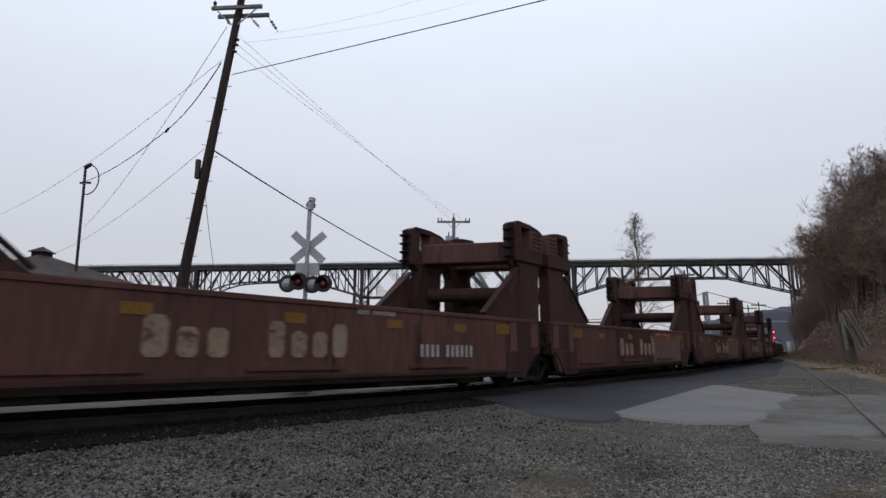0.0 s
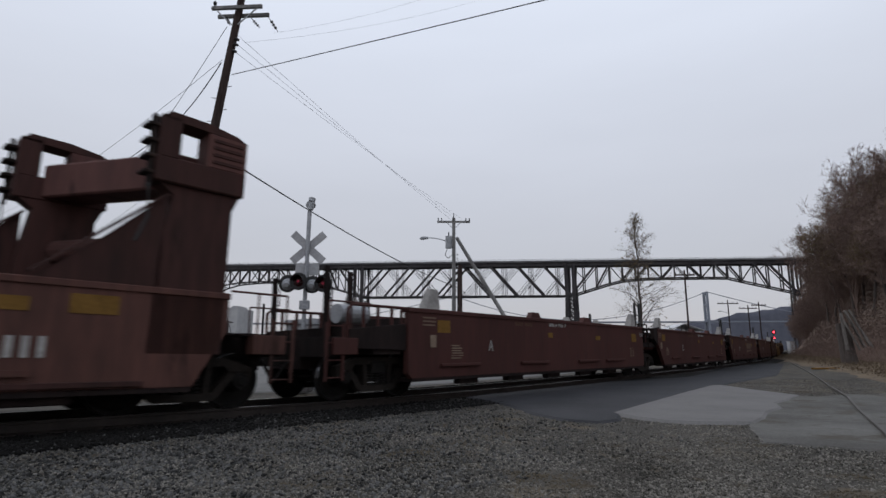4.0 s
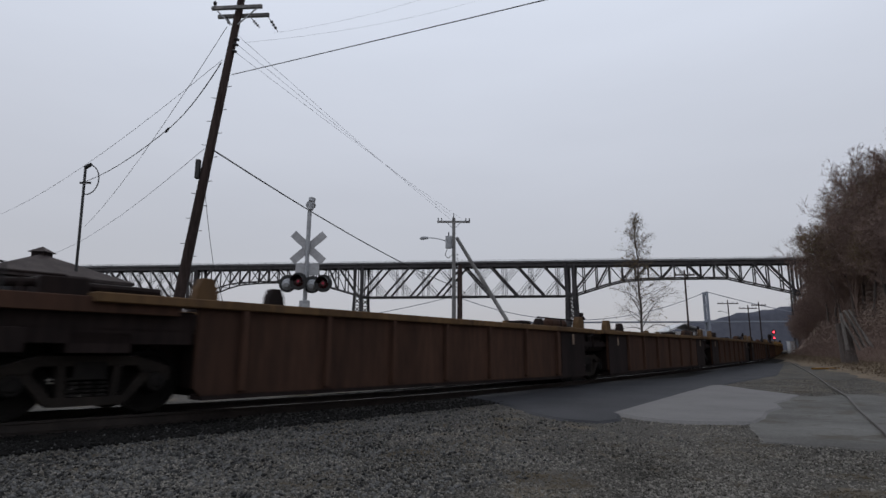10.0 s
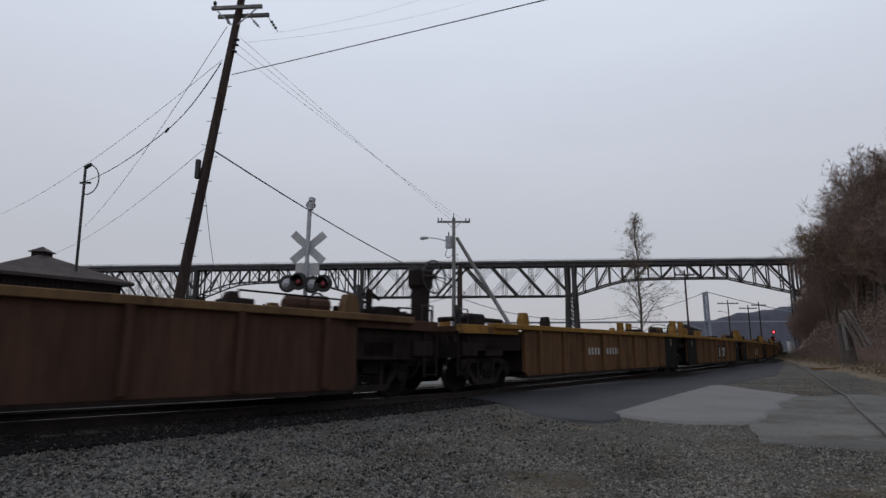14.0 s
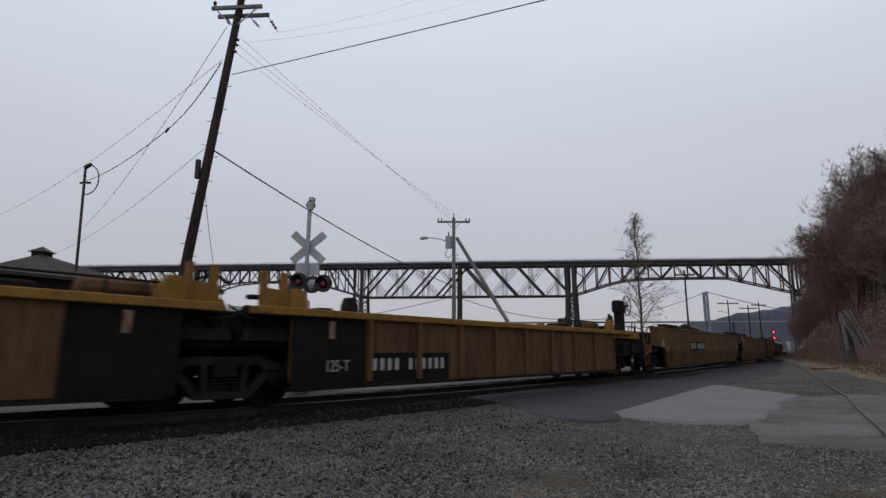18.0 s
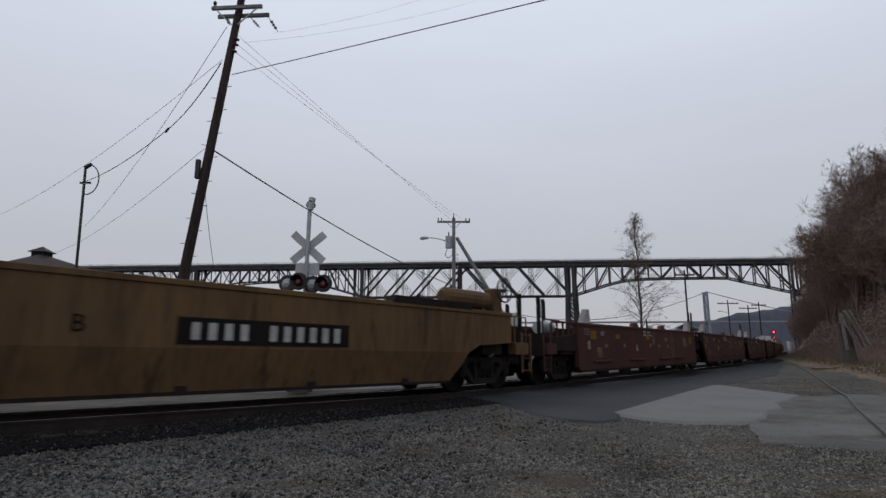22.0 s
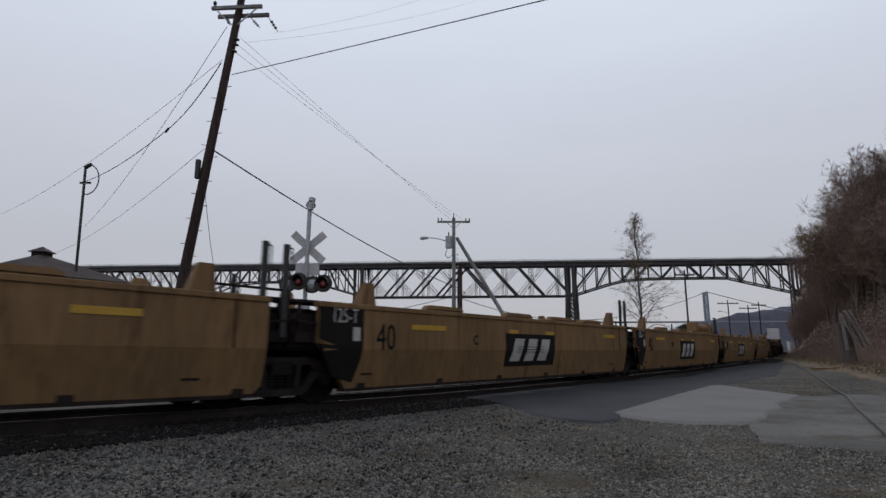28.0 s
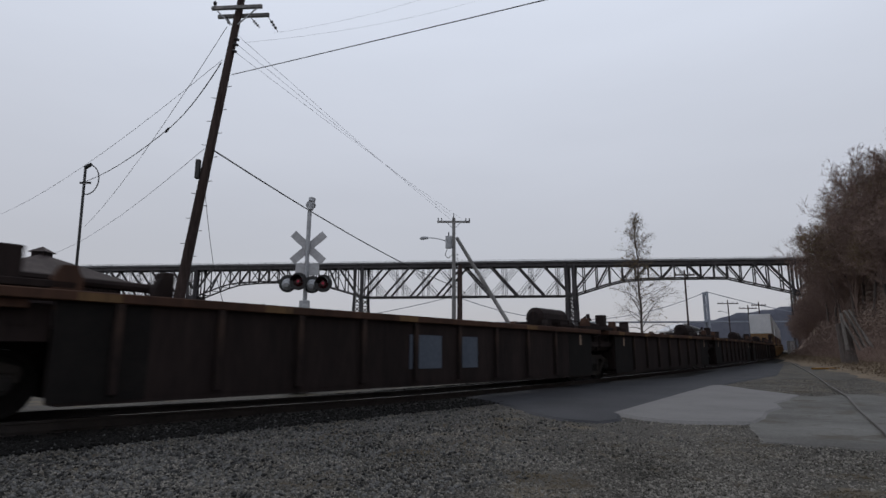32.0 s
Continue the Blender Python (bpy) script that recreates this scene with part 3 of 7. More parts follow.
def joint_platform(u, x, way, paint, deck=1.9, posts=True):
    """The narrow walkway at an articulated end, over the shared bogie; x is the joint."""
    xa, xb = x - way * 0.08, x - way * 1.9
    lo, hi = min(xa, xb), max(xa, xb)
    bm = box(bmesh.new(), lo, hi, -1.12, 1.12, 0.98, 1.62)
    box(bm, min(xb, xb + way * 0.3), max(xb, xb + way * 0.3), -1.4, 1.4, 0.5, 1.75)
    box(bm, lo, hi, -1.34, 1.34, 1.12, 1.3)
    part("joint_frame", bm, SOOT, u)
    for y0, y1 in ((-1.3, -0.62), (0.62, 1.3)):
        walkway = part("walkway", box(bmesh.new(), lo, hi, y0, y1, deck - 0.05, deck), SOOT, u)
        for dx in (0.2, 0.9, 1.6):
            y = -1.25 if y0 < 0 else 1.25
            part("support", box(bmesh.new(), x - way * dx - 0.03, x - way * dx + 0.03, y - 0.03, y + 0.03, 1.25, deck - 0.05), SOOT, walkway)
    rod_m = rod(bmesh.new(), (x - way * 0.35, -0.9, 1.56), (x - way * 1.5, -0.9, 1.56), 0.19, n=12)
    part("air_reservoir", rod_m, SOOT, u)
    pts = [Vector((x - way * 0.9, -1.38, 1.75)), Vector((x - way * 0.5, -1.4, 1.45)), Vector((x - way * 0.1, -1.38, 1.5)), Vector((x + way * 0.2, -1.3, 1.7))]
    part("air_hose", tube(bmesh.new(), pts, 0.022), SOOT, u)
    part("end_plate", bevelled(slab(bmesh.new(), [(lo, 1.02), (hi, 1.02), (hi, 1.6), ((lo + hi) / 2, 1.72), (lo, 1.6)], -1.2, -1.12), 0.01), paint if paint is OXIDE else SOOT, u)
    if posts:
        if way > 0:
            for k in (1.3, 0.84) if paint is OXIDE else (0.62, 0.2):
                stanchion(u, x - k, -1.36, 1.2, 2.85, BLACK, 0.12)
            bm = rod(bmesh.new(), (x - 1.5, -1.36, 2.02), (x - 0.1, -1.36, 2.02), 0.025, n=6)
            for k in (1.5, 1.06, 0.6, 0.1):
                rod(bm, (x - k, -1.36, 1.6), (x - k, -1.36, 2.02), 0.025, n=6)
            part("safety_rail", bm, SOOT, u)
        else:
            stanchion(u, x + 0.3, 1.25, 1.2, 2.6, BLACK, 0.13)


def end_outline(edge, way, kind, top, bottom, cut):
    """The end of a side wall from its top to its bottom corner; edge is where it ends."""
    if kind == "coupler":
        return [(edge, top), (edge, 1.2), (edge - way * 1.35, 1.12), (edge - way * 1.75, 0.95), (edge - way * 2.0, 0.6), (edge - way * 2.3, bottom)]
    if kind == "square":
        return [(edge, top), (edge, bottom + 0.12), (edge - way * 0.12, bottom)]
    return [(edge, top), (edge, bottom + 0.85), (edge - way * cut, bottom)]


def well_sides(u, L, fx, rx, top, bottom, material, z_break=None, cut=0.8, chord=True, thick=0.14, chord_material=None, f_kind="joint", r_kind="joint"):
    """Both side walls of a well, their lower corners cut back to clear the bogies; fx and rx: where they begin and end."""
    a, b = -L / 2 + fx, L / 2 - rx
    low_a = end_outline(a, -1, f_kind, top, bottom, cut)[-1][0]
    low_b = end_outline(b, 1, r_kind, top, bottom, cut)[-1][0]
    for s in (-1, 1):
        y_out, y_in = s * 1.5, s * (1.5 - thick)
        y0, y1 = sorted((y_out, y_in))
        outline = end_outline(a, -1, f_kind, top - 0.03, bottom, cut) + end_outline(b, 1, r_kind, top - 0.03, bottom, cut)[::-1]
        bm = slab(bmesh.new(), outline, y0, y1)
        if z_break:
            bmesh.ops.bisect_plane(bm, geom=bm.verts[:] + bm.edges[:] + bm.faces[:], plane_co=(0, 0, z_break), plane_no=(0, 0, 1))
            for v in bm.verts:
                if v.co.z < z_break - 0.01:
                    v.co.y -= s * 0.16 * (z_break - v.co.z) / (z_break - bottom)
        bmesh.ops.recalc_face_normals(bm, faces=bm.faces)
        wall = part("side_wall", bm, material, u)
        if chord:
            y0, y1 = sorted((s * 1.53, s * 1.3))
            bm = bevelled(box(bmesh.new(), a - 0.02, b + 0.02, y0, y1, top - 0.1, top), 0.012)
            part("top_chord", bm, chord_material or material, wall)
        y0, y1 = sorted((s * 1.5, s * 1.1))
        bm = box(bmesh.new(), low_a, low_b, y0 + (0.16 if z_break and s < 0 else 0), y1 - (0.16 if z_break and s > 0 else 0), bottom - 0.06, bottom + 0.02)
        part("bottom_sill", bm, SOOT, wall)
    k = low_a + 0.4
    while k < low_b:
        part("floor_beam", box(bmesh.new(), k - 0.1, k + 0.1, -1.36, 1.36, bottom - 0.05, bottom + 0.12), SOOT, u)
        k += 2.4
    for x in (low_a + 0.1, low_b - 0.25):
        part("end_bulkhead", box(bmesh.new(), x, x + 0.15, -1.36, 1.36, bottom + 0.1, top - 0.2), SOOT, u)


def unit(name, label, group):
    return tagged(new(name), label, "freight wagon", group)


def fit_ends(u, L, front, rear, paint, deck_end=1.2, deck_joint=1.9, posts=True, gear=True, r=0.46):
    """Platforms, couplers and bogies at both ends; a shared bogie belongs to the unit ahead of the joint."""
    if front == "coupler":
        end_platform(u, -L / 2, -1, paint, deck_end, gear=False, posts=posts)
    else:
        joint_platform(u, -L / 2, -1, paint, deck_joint, posts=posts)
    if rear == "coupler":
        end_platform(u, L / 2, 1, paint, deck_end, gear=gear, posts=posts)
    else:
        joint_platform(u, L / 2, 1, paint, deck_joint, posts=posts)
        truck(u, L / 2, 0.48, 1.83)


def reach_of(end, joint):
    return 1.35 if end == "coupler" else joint


def well_reach(end, joint):
    """Where the well proper begins, behind the end platform."""
    return 2.9 if end == "coupler" else joint


def sea_unit(L, front, rear, number, patched=False):
    """A tall-portal double-stack unit in faded oxide red."""
    u = unit("stack_wagon_unit", "faded red double-stack wagon unit with tall end portals, empty", "red portal wagons")
    f, b = (1.6 if front == "coupler" else 0.12), (1.6 if rear == "coupler" else 0.12)
    well_sides(u, L, f + (0.28 if f < 1 else 0), b + (0.28 if b < 1 else 0), 1.86, 0.4, RUST_RED, cut=0.5)
    for k in (-4.2, -0.6, 3.2):
        part("rub_rail", box(bmesh.new(), k - 1.0, k + 1.0, -1.56, -1.49, 0.6, 0.68), RUST_RED, u)
    part("under_frame", box(bmesh.new(), -L / 2 + f + 2.2, L / 2 - b - 2.2, -1.1, 1.1, 0.2, 0.46), SOOT, u)
    for k in (-4.6, -1.6, 1.9, 4.3):
        part("floor_bracket", bevelled(box(bmesh.new(), k - 0.45, k + 0.45, -1.4, -1.05, 0.22, 0.42), 0.02), SOOT, u)
    part("lower_lip", bevelled(box(bmesh.new(), -L / 2 + f + 1.2, L / 2 - b - 1.2, -1.55, -1.49, 0.44, 0.52), 0.01), PORTAL_RED, u)
    fit_ends(u, L, front, rear, RUST_RED, deck_joint=1.6, posts=False, gear=False)
    for way, inset in ((-1, f), (1, b)):
        e = way * (L / 2 - inset - (0 if way > 0 else 0.2))

        def at(d):
            return e - way * d

        def span(p, q):
            return min(at(p), at(q)), max(at(p), at(q))
        for s in (-1, 1):
            # the far posts stand a little ahead of the near ones
            ahead = -1.25 if s > 0 else 0.0
            y0, y1 = sorted((s * 1.5, s * 1.16))
            bm = slab(bmesh.new(), [(at(0.1) + ahead, 0.9), (at(1.2) + ahead, 0.9), (at(1.16) + ahead, 2.4), (at(1.02) + ahead, 3.3), (at(1.3) + ahead, 3.5), (at(-0.05) + ahead, 3.5), (at(0.08) + ahead, 3.2)], y0, y1)
            bmesh.ops.recalc_face_normals(bm, faces=bm.faces)
            pillar = part("portal_pillar", bm, PORTAL_RED, u)
            bm = slab(bmesh.new(), [(at(1.1) + ahead, 1.84), (at(2.7) + ahead, 1.84), (at(2.5) + ahead, 1.98), (at(1.9) + ahead, 2.5), (at(1.12) + ahead, 3.25)], s * 1.47 - 0.03, s * 1.47 + 0.03)
            bmesh.ops.recalc_face_normals(bm, faces=bm.faces)
            part("gusset", bm, PORTAL_RED, pillar)
            part("gusset_flange", beam(bmesh.new(), (at(1.1) + ahead, s * 1.45, 3.28), (at(2.68) + ahead, s * 1.45, 1.93), 0.2, 0.04), PORTAL_RED, pillar)
            o0, o1 = sorted((s * 1.58, s * 1.14))
            for name, p, q, z0, z1, paint in (("portal_head", -0.08, 1.34, 3.45, 3.86, PORTAL_RED), ("inner_guide_box", -0.08, 0.58, 3.83, 4.42, WASHED_RED), ("outer_guide_box", 1.0, 1.32, 3.83, 4.52, PORTAL_RED)):
                x0, x1 = span(p, q)
                part(name, bevelled(box(bmesh.new(), x0 + ahead, x1 + ahead, o0, o1, z0, z1), 0.025), paint, pillar)
            bm = slab(bmesh.new(), [(at(-0.08) + ahead, 4.38), (at(1.32) + ahead, 4.46), (at(1.2) + ahead, 4.58), (at(0.6) + ahead, 4.56), (at(0.1) + ahead, 4.47)], o0, o1)
            bmesh.ops.recalc_face_normals(bm, faces=bm.faces)
            part("top_strap", bm, PORTAL_RED, pillar)
            x0, x1 = span(1.36, 1.41)
            part("lock_bar", box(bmesh.new(), x0 + ahead, x1 + ahead, s * 1.45 - 0.06, s * 1.45 + 0.06, 3.35, 4.5), SOOT, pillar)
            for k in range(4):
                x0, x1 = span(1.3, 1.5)
                z = 3.55 + k * 0.25
                part("locking_lug", bevelled(box(bmesh.new(), x0 + ahead, x1 + ahead, s * 1.4 - 0.14, s * 1.4 + 0.14, z, z + 0.055), 0.01), SOOT, pillar)
            part("release_rod", tube(bmesh.new(), [(at(1.4) + ahead, s * 1.5, 3.4), (at(1.36) + ahead, s * 1.5, 2.9), (at(1.5) + ahead, s * 1.5, 2.5)], 0.025), BLACK, pillar)
        a0, a1, b0, b1 = at(0.25), at(0.95), at(0.25) - 1.25, at(0.95) - 1.25
        bm = hull8(bmesh.new(), [(a0, -1.16, 3.5), (a1, -1.16, 3.5), (b1, 1.16, 3.5), (b0, 1.16, 3.5), (a0, -1.16, 4.08), (a1, -1.16, 4.08), (b1, 1.16, 4.08), (b0, 1.16, 4.08)])
        bmesh.ops.recalc_face_normals(bm, faces=bm.faces)
        part("portal_beam", bevelled(bm, 0.03), WASHED_RED, u)
        for k in range(4):
            z = 3.92 + 0.12 * k
            part("guide_slat", box(bmesh.new(), *span(0.0, 0.5), -1.6, -1.575, z, z + 0.05), PORTAL_RED, u)
        part("cross_tube", rod(bmesh.new(), (at(0.6), -1.18, 2.6), (at(0.6) - 1.25, 1.18, 2.6), 0.2, n=14), PORTAL_RED, u)
        part("cross_plate", box(bmesh.new(), *span(0.2, 1.1), -1.15, 1.15, 0.95, 1.9), SOOT, u)
        if inset < 1:
            part("corner_panel", box(bmesh.new(), *span(0.16, 1.75), -1.508, -1.5, 0.95, 1.84), PORTAL_RED, u)
            part("corner_foot", bevelled(slab(bmesh.new(), [(at(0.2), 1.0), (at(1.75), 1.0), (at(1.75), 0.3), (at(0.9), 0.3), (at(0.55), 0.75)], -1.53, -1.42), 0.012), PORTAL_RED, u, "sooty lower corner casting")
            patch(u, *span(0.22, 0.55), 1.1, 1.78, WASHED_RED, "worn_plate", y=-1.51)
            patch(u, *span(1.25, 1.55), 1.0, 1.8, WASHED_RED, "worn_plate", y=-1.51)
        patch(u, at(1.9) - 0.3, at(1.9) + 0.3, 1.42, 1.68, DULL_MARK)
    for x in (-3.6, -0.93, 1.51, 3.67):
        patch(u, x, x + 0.44, 1.42, 1.6, DULL_MARK)
    if patched:
        patch(u, 1.85, L / 2 - 1.2, 0.52, 1.53, PATCH_RED, "repainted_panel", y=-1.5, label="dusty pinkish repainted panel")
        patch(u, 2.25, L / 2 - 0.7, 1.535, 1.8, FRESH_RED, "repainted_panel", y=-1.5, label="fresher red repainted strip")
    # a two-word name in faded cream capitals and lower case, as plain shapes
    shift = 0.0 if number and rear == "joint" else 1.5
    if shift:
        patch(u, shift - 3.6, shift + 0.34, 0.52, 1.76, DARK_RED, "repainted_panel", y=-1.501, label="darker repainted panel behind the name")
    for x, w, h in ((-3.3, 0.42, 0.62), (-2.84, 0.36, 0.46), (-2.42, 0.38, 0.46), (-1.46, 0.34, 0.62), (-1.06, 0.36, 0.46), (-0.66, 0.36, 0.46), (-0.26, 0.38, 0.62)):
        x = -3.3 + (x + 3.3) * 1.12 + shift
        w *= 1.12
        bm = slab(bmesh.new(), [(x + w * p, 0.82 + h * q) for p, q in ((0.22, 0), (0.7, 0), (0.85, 0.15), (0.85, 0.85), (0.7, 1), (0.22, 1), (0.07, 0.85), (0.07, 0.15))], -1.516, -1.507)
        bmesh.ops.recalc_face_normals(bm, faces=bm.faces)
        part("faded_name_shape", bm, CREAM, u, "faded cream lettering shape")
    if number:
        bars(u, 2.49, 0.82, 4.38, 1.12, 11, 1, PALE, y=-1.509)
        bars(u, 0.71, 1.66, 1.75, 1.78, 13, 1, PALE, y=-1.509)
    if patched:
        bars(u, L / 2 - 5.2, 1.62, L / 2 - 3.3, 1.7, 14, 1, PALE, y=-1.511, skip=0.15)
    if number and rear == "coupler":
        bars(u, -L / 2 + 2.6, 0.86, -L / 2 + 4.2, 1.14, 11, 1, PALE, y=-1.509)
    return u


def brown_unit(L, front, rear, letter, round_mark=False):
    """A brown well-wagon unit with smooth sides and pale corner guides."""
    u = unit("well_wagon_unit", "brown double-stack well wagon unit with pale corner guides, empty", "brown well wagons")
    f, b = (2.5 if front == "coupler" else 0.8), reach_of(rear, 1.0)
    if front == "coupler":
        x = -L / 2
        for y in (-1.38, 1.38):
            bm = tube(bmesh.new(), [(x + 2.55, y, 1.88), (x + 1.0, y, 1.88), (x + 0.9, y, 1.8), (x + 0.9, y, 1.2)], 0.035)
            for k in (1.3, 1.7, 2.1, 2.4):
                beam(bm, (x + k, y, 1.2), (x + k, y, 1.86), 0.05, 0.05)
            part("open_rail", bm, OXIDE, u)
            part("side_girder", bevelled(slab(bmesh.new(), [(x + 0.9, 1.02), (x + 2.6, 0.98), (x + 2.6, 1.55), (x + 0.9, 1.4)], y - 0.05, y + 0.05), 0.01), SOOT, u)
        part("air_tank", rod(bmesh.new(), (x + 1.0, -0.9, 1.72), (x + 1.75, -0.9, 1.72), 0.2, n=14), GALV, u)
    well_sides(u, L, f, b, 1.9, 0.38, OXIDE, cut=0.75, f_kind="square" if front == "coupler" else "joint", r_kind="square" if rear == "joint" else rear)
    f, b = well_reach(front, 0.8), well_reach(rear, 1.0)
    for k in (-4.2, -0.8, 2.6, 4.7):
        part("rub_rail", bevelled(box(bmesh.new(), k - 0.75, k + 0.75, -1.57, -1.49, 0.62, 0.69), 0.01), OXIDE, u)
    k = -L / 2 + f + 1.5
    while k < L / 2 - b - 1.5:
        part("floor_bracket", box(bmesh.new(), k, k + 0.75, -1.38, -1.2, 0.2, 0.4), SOOT, u)
        k += 2.1
    fit_ends(u, L, front, rear, OXIDE)
    for x in (-L / 2 + f + 0.45, L / 2 - b - 0.8):
        for s in (-1, 1):
            guide_cap(u, x, s, 1.88, 2.36, GUIDE_WHITE, 0.48)
    for x in (-0.6, 2.7):
        part("top_guide", slab(bmesh.new(), [(x - 0.3, 1.9), (x + 0.3, 1.9), (x + 0.16, 2.06), (x - 0.16, 2.06)], -1.46, -1.3), OXIDE, u)
    if front == "joint":
        for y in (-1.4, 1.4):
            part("end_block", bevelled(slab(bmesh.new(), [(-L / 2 + 0.35, 1.45), (-L / 2 + 0.75, 1.2), (-L / 2 + 1.15, 1.4), (-L / 2 + 1.15, 1.96), (-L / 2 + 0.35, 1.9)], y - 0.09, y + 0.09), 0.015), SOOT, u)
    x = -L / 2 + f
    patch(u, x + 0.55, x + 1.0, 1.38, 1.66, DULL_MARK)
    patch(u, x + 0.3, x + 0.5, 1.05, 1.32, CREAM)
    bars(u, x + 0.05, 1.5, x + 0.5, 1.74, 1, 3, WORN_TAN)
    bars(u, x + 1.05, 0.78, x + 1.5, 1.12, 1, 6, CREAM)
    x = L / 2 - b
    patch(u, x - 1.15, x - 0.72, 1.3, 1.6, DULL_MARK)
    if round_mark:
        bars(u, x - 2.15, 1.15, x - 1.5, 1.57, 1, 6, CREAM)
    else:
        bars(u, x - 1.4, 0.75, x - 0.98, 1.1, 2, 4, CREAM)
    if round_mark:
        # a faded disc with a ring and a cross in it
        bm = rod(bmesh.new(), (0, -1.507, 0), (0, -1.5015, 0), 0.5, n=32)
        for v in bm.verts:
            v.co.x, v.co.z = 3.69 + 0.84 * v.co.x, 1.23 + 1.16 * v.co.z
        disc = part("faded_round_mark", bm, GHOST_MARK, u, "faded brownish oval mark")
        bm = bmesh.new()
        for k in range(28):
            p, q = k * math.pi / 14, (k + 1) * math.pi / 14
            beam(bm, (3.69 + 0.34 * math.cos(p), -1.51, 1.23 + 0.5 * math.sin(p)), (3.69 + 0.34 * math.cos(q), -1.51, 1.23 + 0.5 * math.sin(q)), 0.005, 0.03)
        box(bm, 3.42, 3.96, -1.511, -1.507, 1.2, 1.3)
        box(bm, 3.64, 3.74, -1.511, -1.507, 0.8, 1.66)
        part("round_mark_cross", bm, OXIDE, disc)
        for x, z, w, h in ((0.3, 1.42, 0.39, 0.16), (2.65, 1.38, 0.4, 0.16), (-2.9, 1.42, 0.4, 0.15)):
            patch(u, x, x + w, z, z + h, DULL_MARK)
        for x, z in ((0.68, 1.13), (1.77, 1.11), (2.93, 1.1), (-2.2, 1.12), (-3.9, 1.1)):
            patch(u, x, x + 0.24, z, z + 0.13, WORN_TAN, "faded_plate")
        bm = bmesh.new()
        for p, q in (((1.13, 1.45), (1.17, 1.18)), ((1.17, 1.18), (1.24, 1.45)), ((1.16, 1.85), (1.17, 1.18)), ((1.38, 1.84), (1.3, 1.32)), ((1.3, 1.32), (1.42, 1.3))):
            beam(bm, (p[0], -1.509, p[1]), (q[0], -1.509, q[1]), 0.004, 0.025)
        part("chalk_scrawl", bm, CREAM, u, "chalked strokes")
        x0 = 0.0 if front == "coupler" else -1.15
        bars(u, x0, 1.56, x0 + 1.05, 1.64, 12, 1, PALE)
        bars(u, x0, 1.68, x0 + 0.85, 1.77, 9, 1, PALE)
    else:
        bars(u, 0.05, 1.67, 1.1, 1.78, 13, 1, PALE, skip=0.12)
        bars(u, -1.8, 1.64, -0.9, 1.75, 9, 1, GHOST_MARK)
        patch(u, 3.2, 3.55, 1.33, 1.46, DULL_MARK)
        patch(u, 0.0, 0.26, 1.36, 1.5, DULL_MARK)
        if letter == "D":
            # a worn tan emblem: four slanted blocks over a tapering stripe
            for x0, x1 in ((0.4, 0.98), (1.06, 1.64), (1.72, 2.36), (2.52, 2.98)):
                bm = slab(bmesh.new(), [(x0, 1.1), (x1, 1.1), (x1 + 0.19, 1.48), (x0 + 0.19, 1.48)], -1.51, -1.506)
                bmesh.ops.recalc_face_normals(bm, faces=bm.faces)
                part("worn_emblem_block", bm, WORN_TAN, u, "worn tan emblem block")
            bm = slab(bmesh.new(), [(0.25, 0.82), (2.94, 0.95), (2.98, 1.03), (0.4, 1.0)], -1.51, -1.506)
            bmesh.ops.recalc_face_normals(bm, faces=bm.faces)
            part("worn_stripe", bm, WORN_TAN, u, "worn tan tapering stripe")
    letters("stencil_letter", "125T", 0.17, PALE, u, x - 0.15, -1.508, 1.52)
    if letter:
        letters("stencil_letter", letter, 0.44 if rear == "coupler" else 0.4, PALE, u, -0.77 if round_mark and front == "coupler" else -2.95 if rear == "joint" else -2.85, -1.508, 0.97, squeeze=0.75)
    if rear == "coupler":
        # a nearly worn-off emblem: slanted blocks over a long stripe
        for k, (x, w) in enumerate(((-0.7, 0.75), (0.25, 0.6), (1.05, 0.85), (2.1, 0.5), (2.75, 0.9))):
            bm = slab(bmesh.new(), [(x, 1.02), (x + w, 1.02), (x + w + 0.16, 1.46 - 0.03 * k), (x + 0.16, 1.46 - 0.03 * k)], -1.51, -1.506)
            bmesh.ops.recalc_face_normals(bm, faces=bm.faces)
            part("worn_emblem_block", bm, GHOST_MARK, u, "worn tan emblem block")
        patch(u, -0.8, 2.6, 0.82, 0.92, GHOST_MARK, "worn_stripe")
        bars(u, 2.8, 0.7, 4.37, 0.84, 14, 2, WORN_TAN)
        bars(u, 4.38, 1.52, 4.9, 1.78, 1, 4, CREAM)
        patch(u, 5.51, 5.64, 1.15, 1.39, CREAM)
        bm = bmesh.new()
        for x0, x1, z0, z1 in ((-1.45, -1.1, 1.32, 1.35), (-1.45, -1.1, 0.95, 0.98), (-1.45, -1.42, 0.98, 1.32), (-1.13, -1.1, 0.98, 1.32)):
            box(bm, x0, x1, -1.512, -1.507, z0, z1)
        part("stencil_border", bm, PALE, u, "small white outlined stencil square")
        bars(u, -0.9, 1.66, 0.6, 1.78, 6, 1, PALE, skip=0.2)
        bars(u, -6.4, 0.98, -3.5, 1.3, 11, 1, GHOST_MARK)
    return u


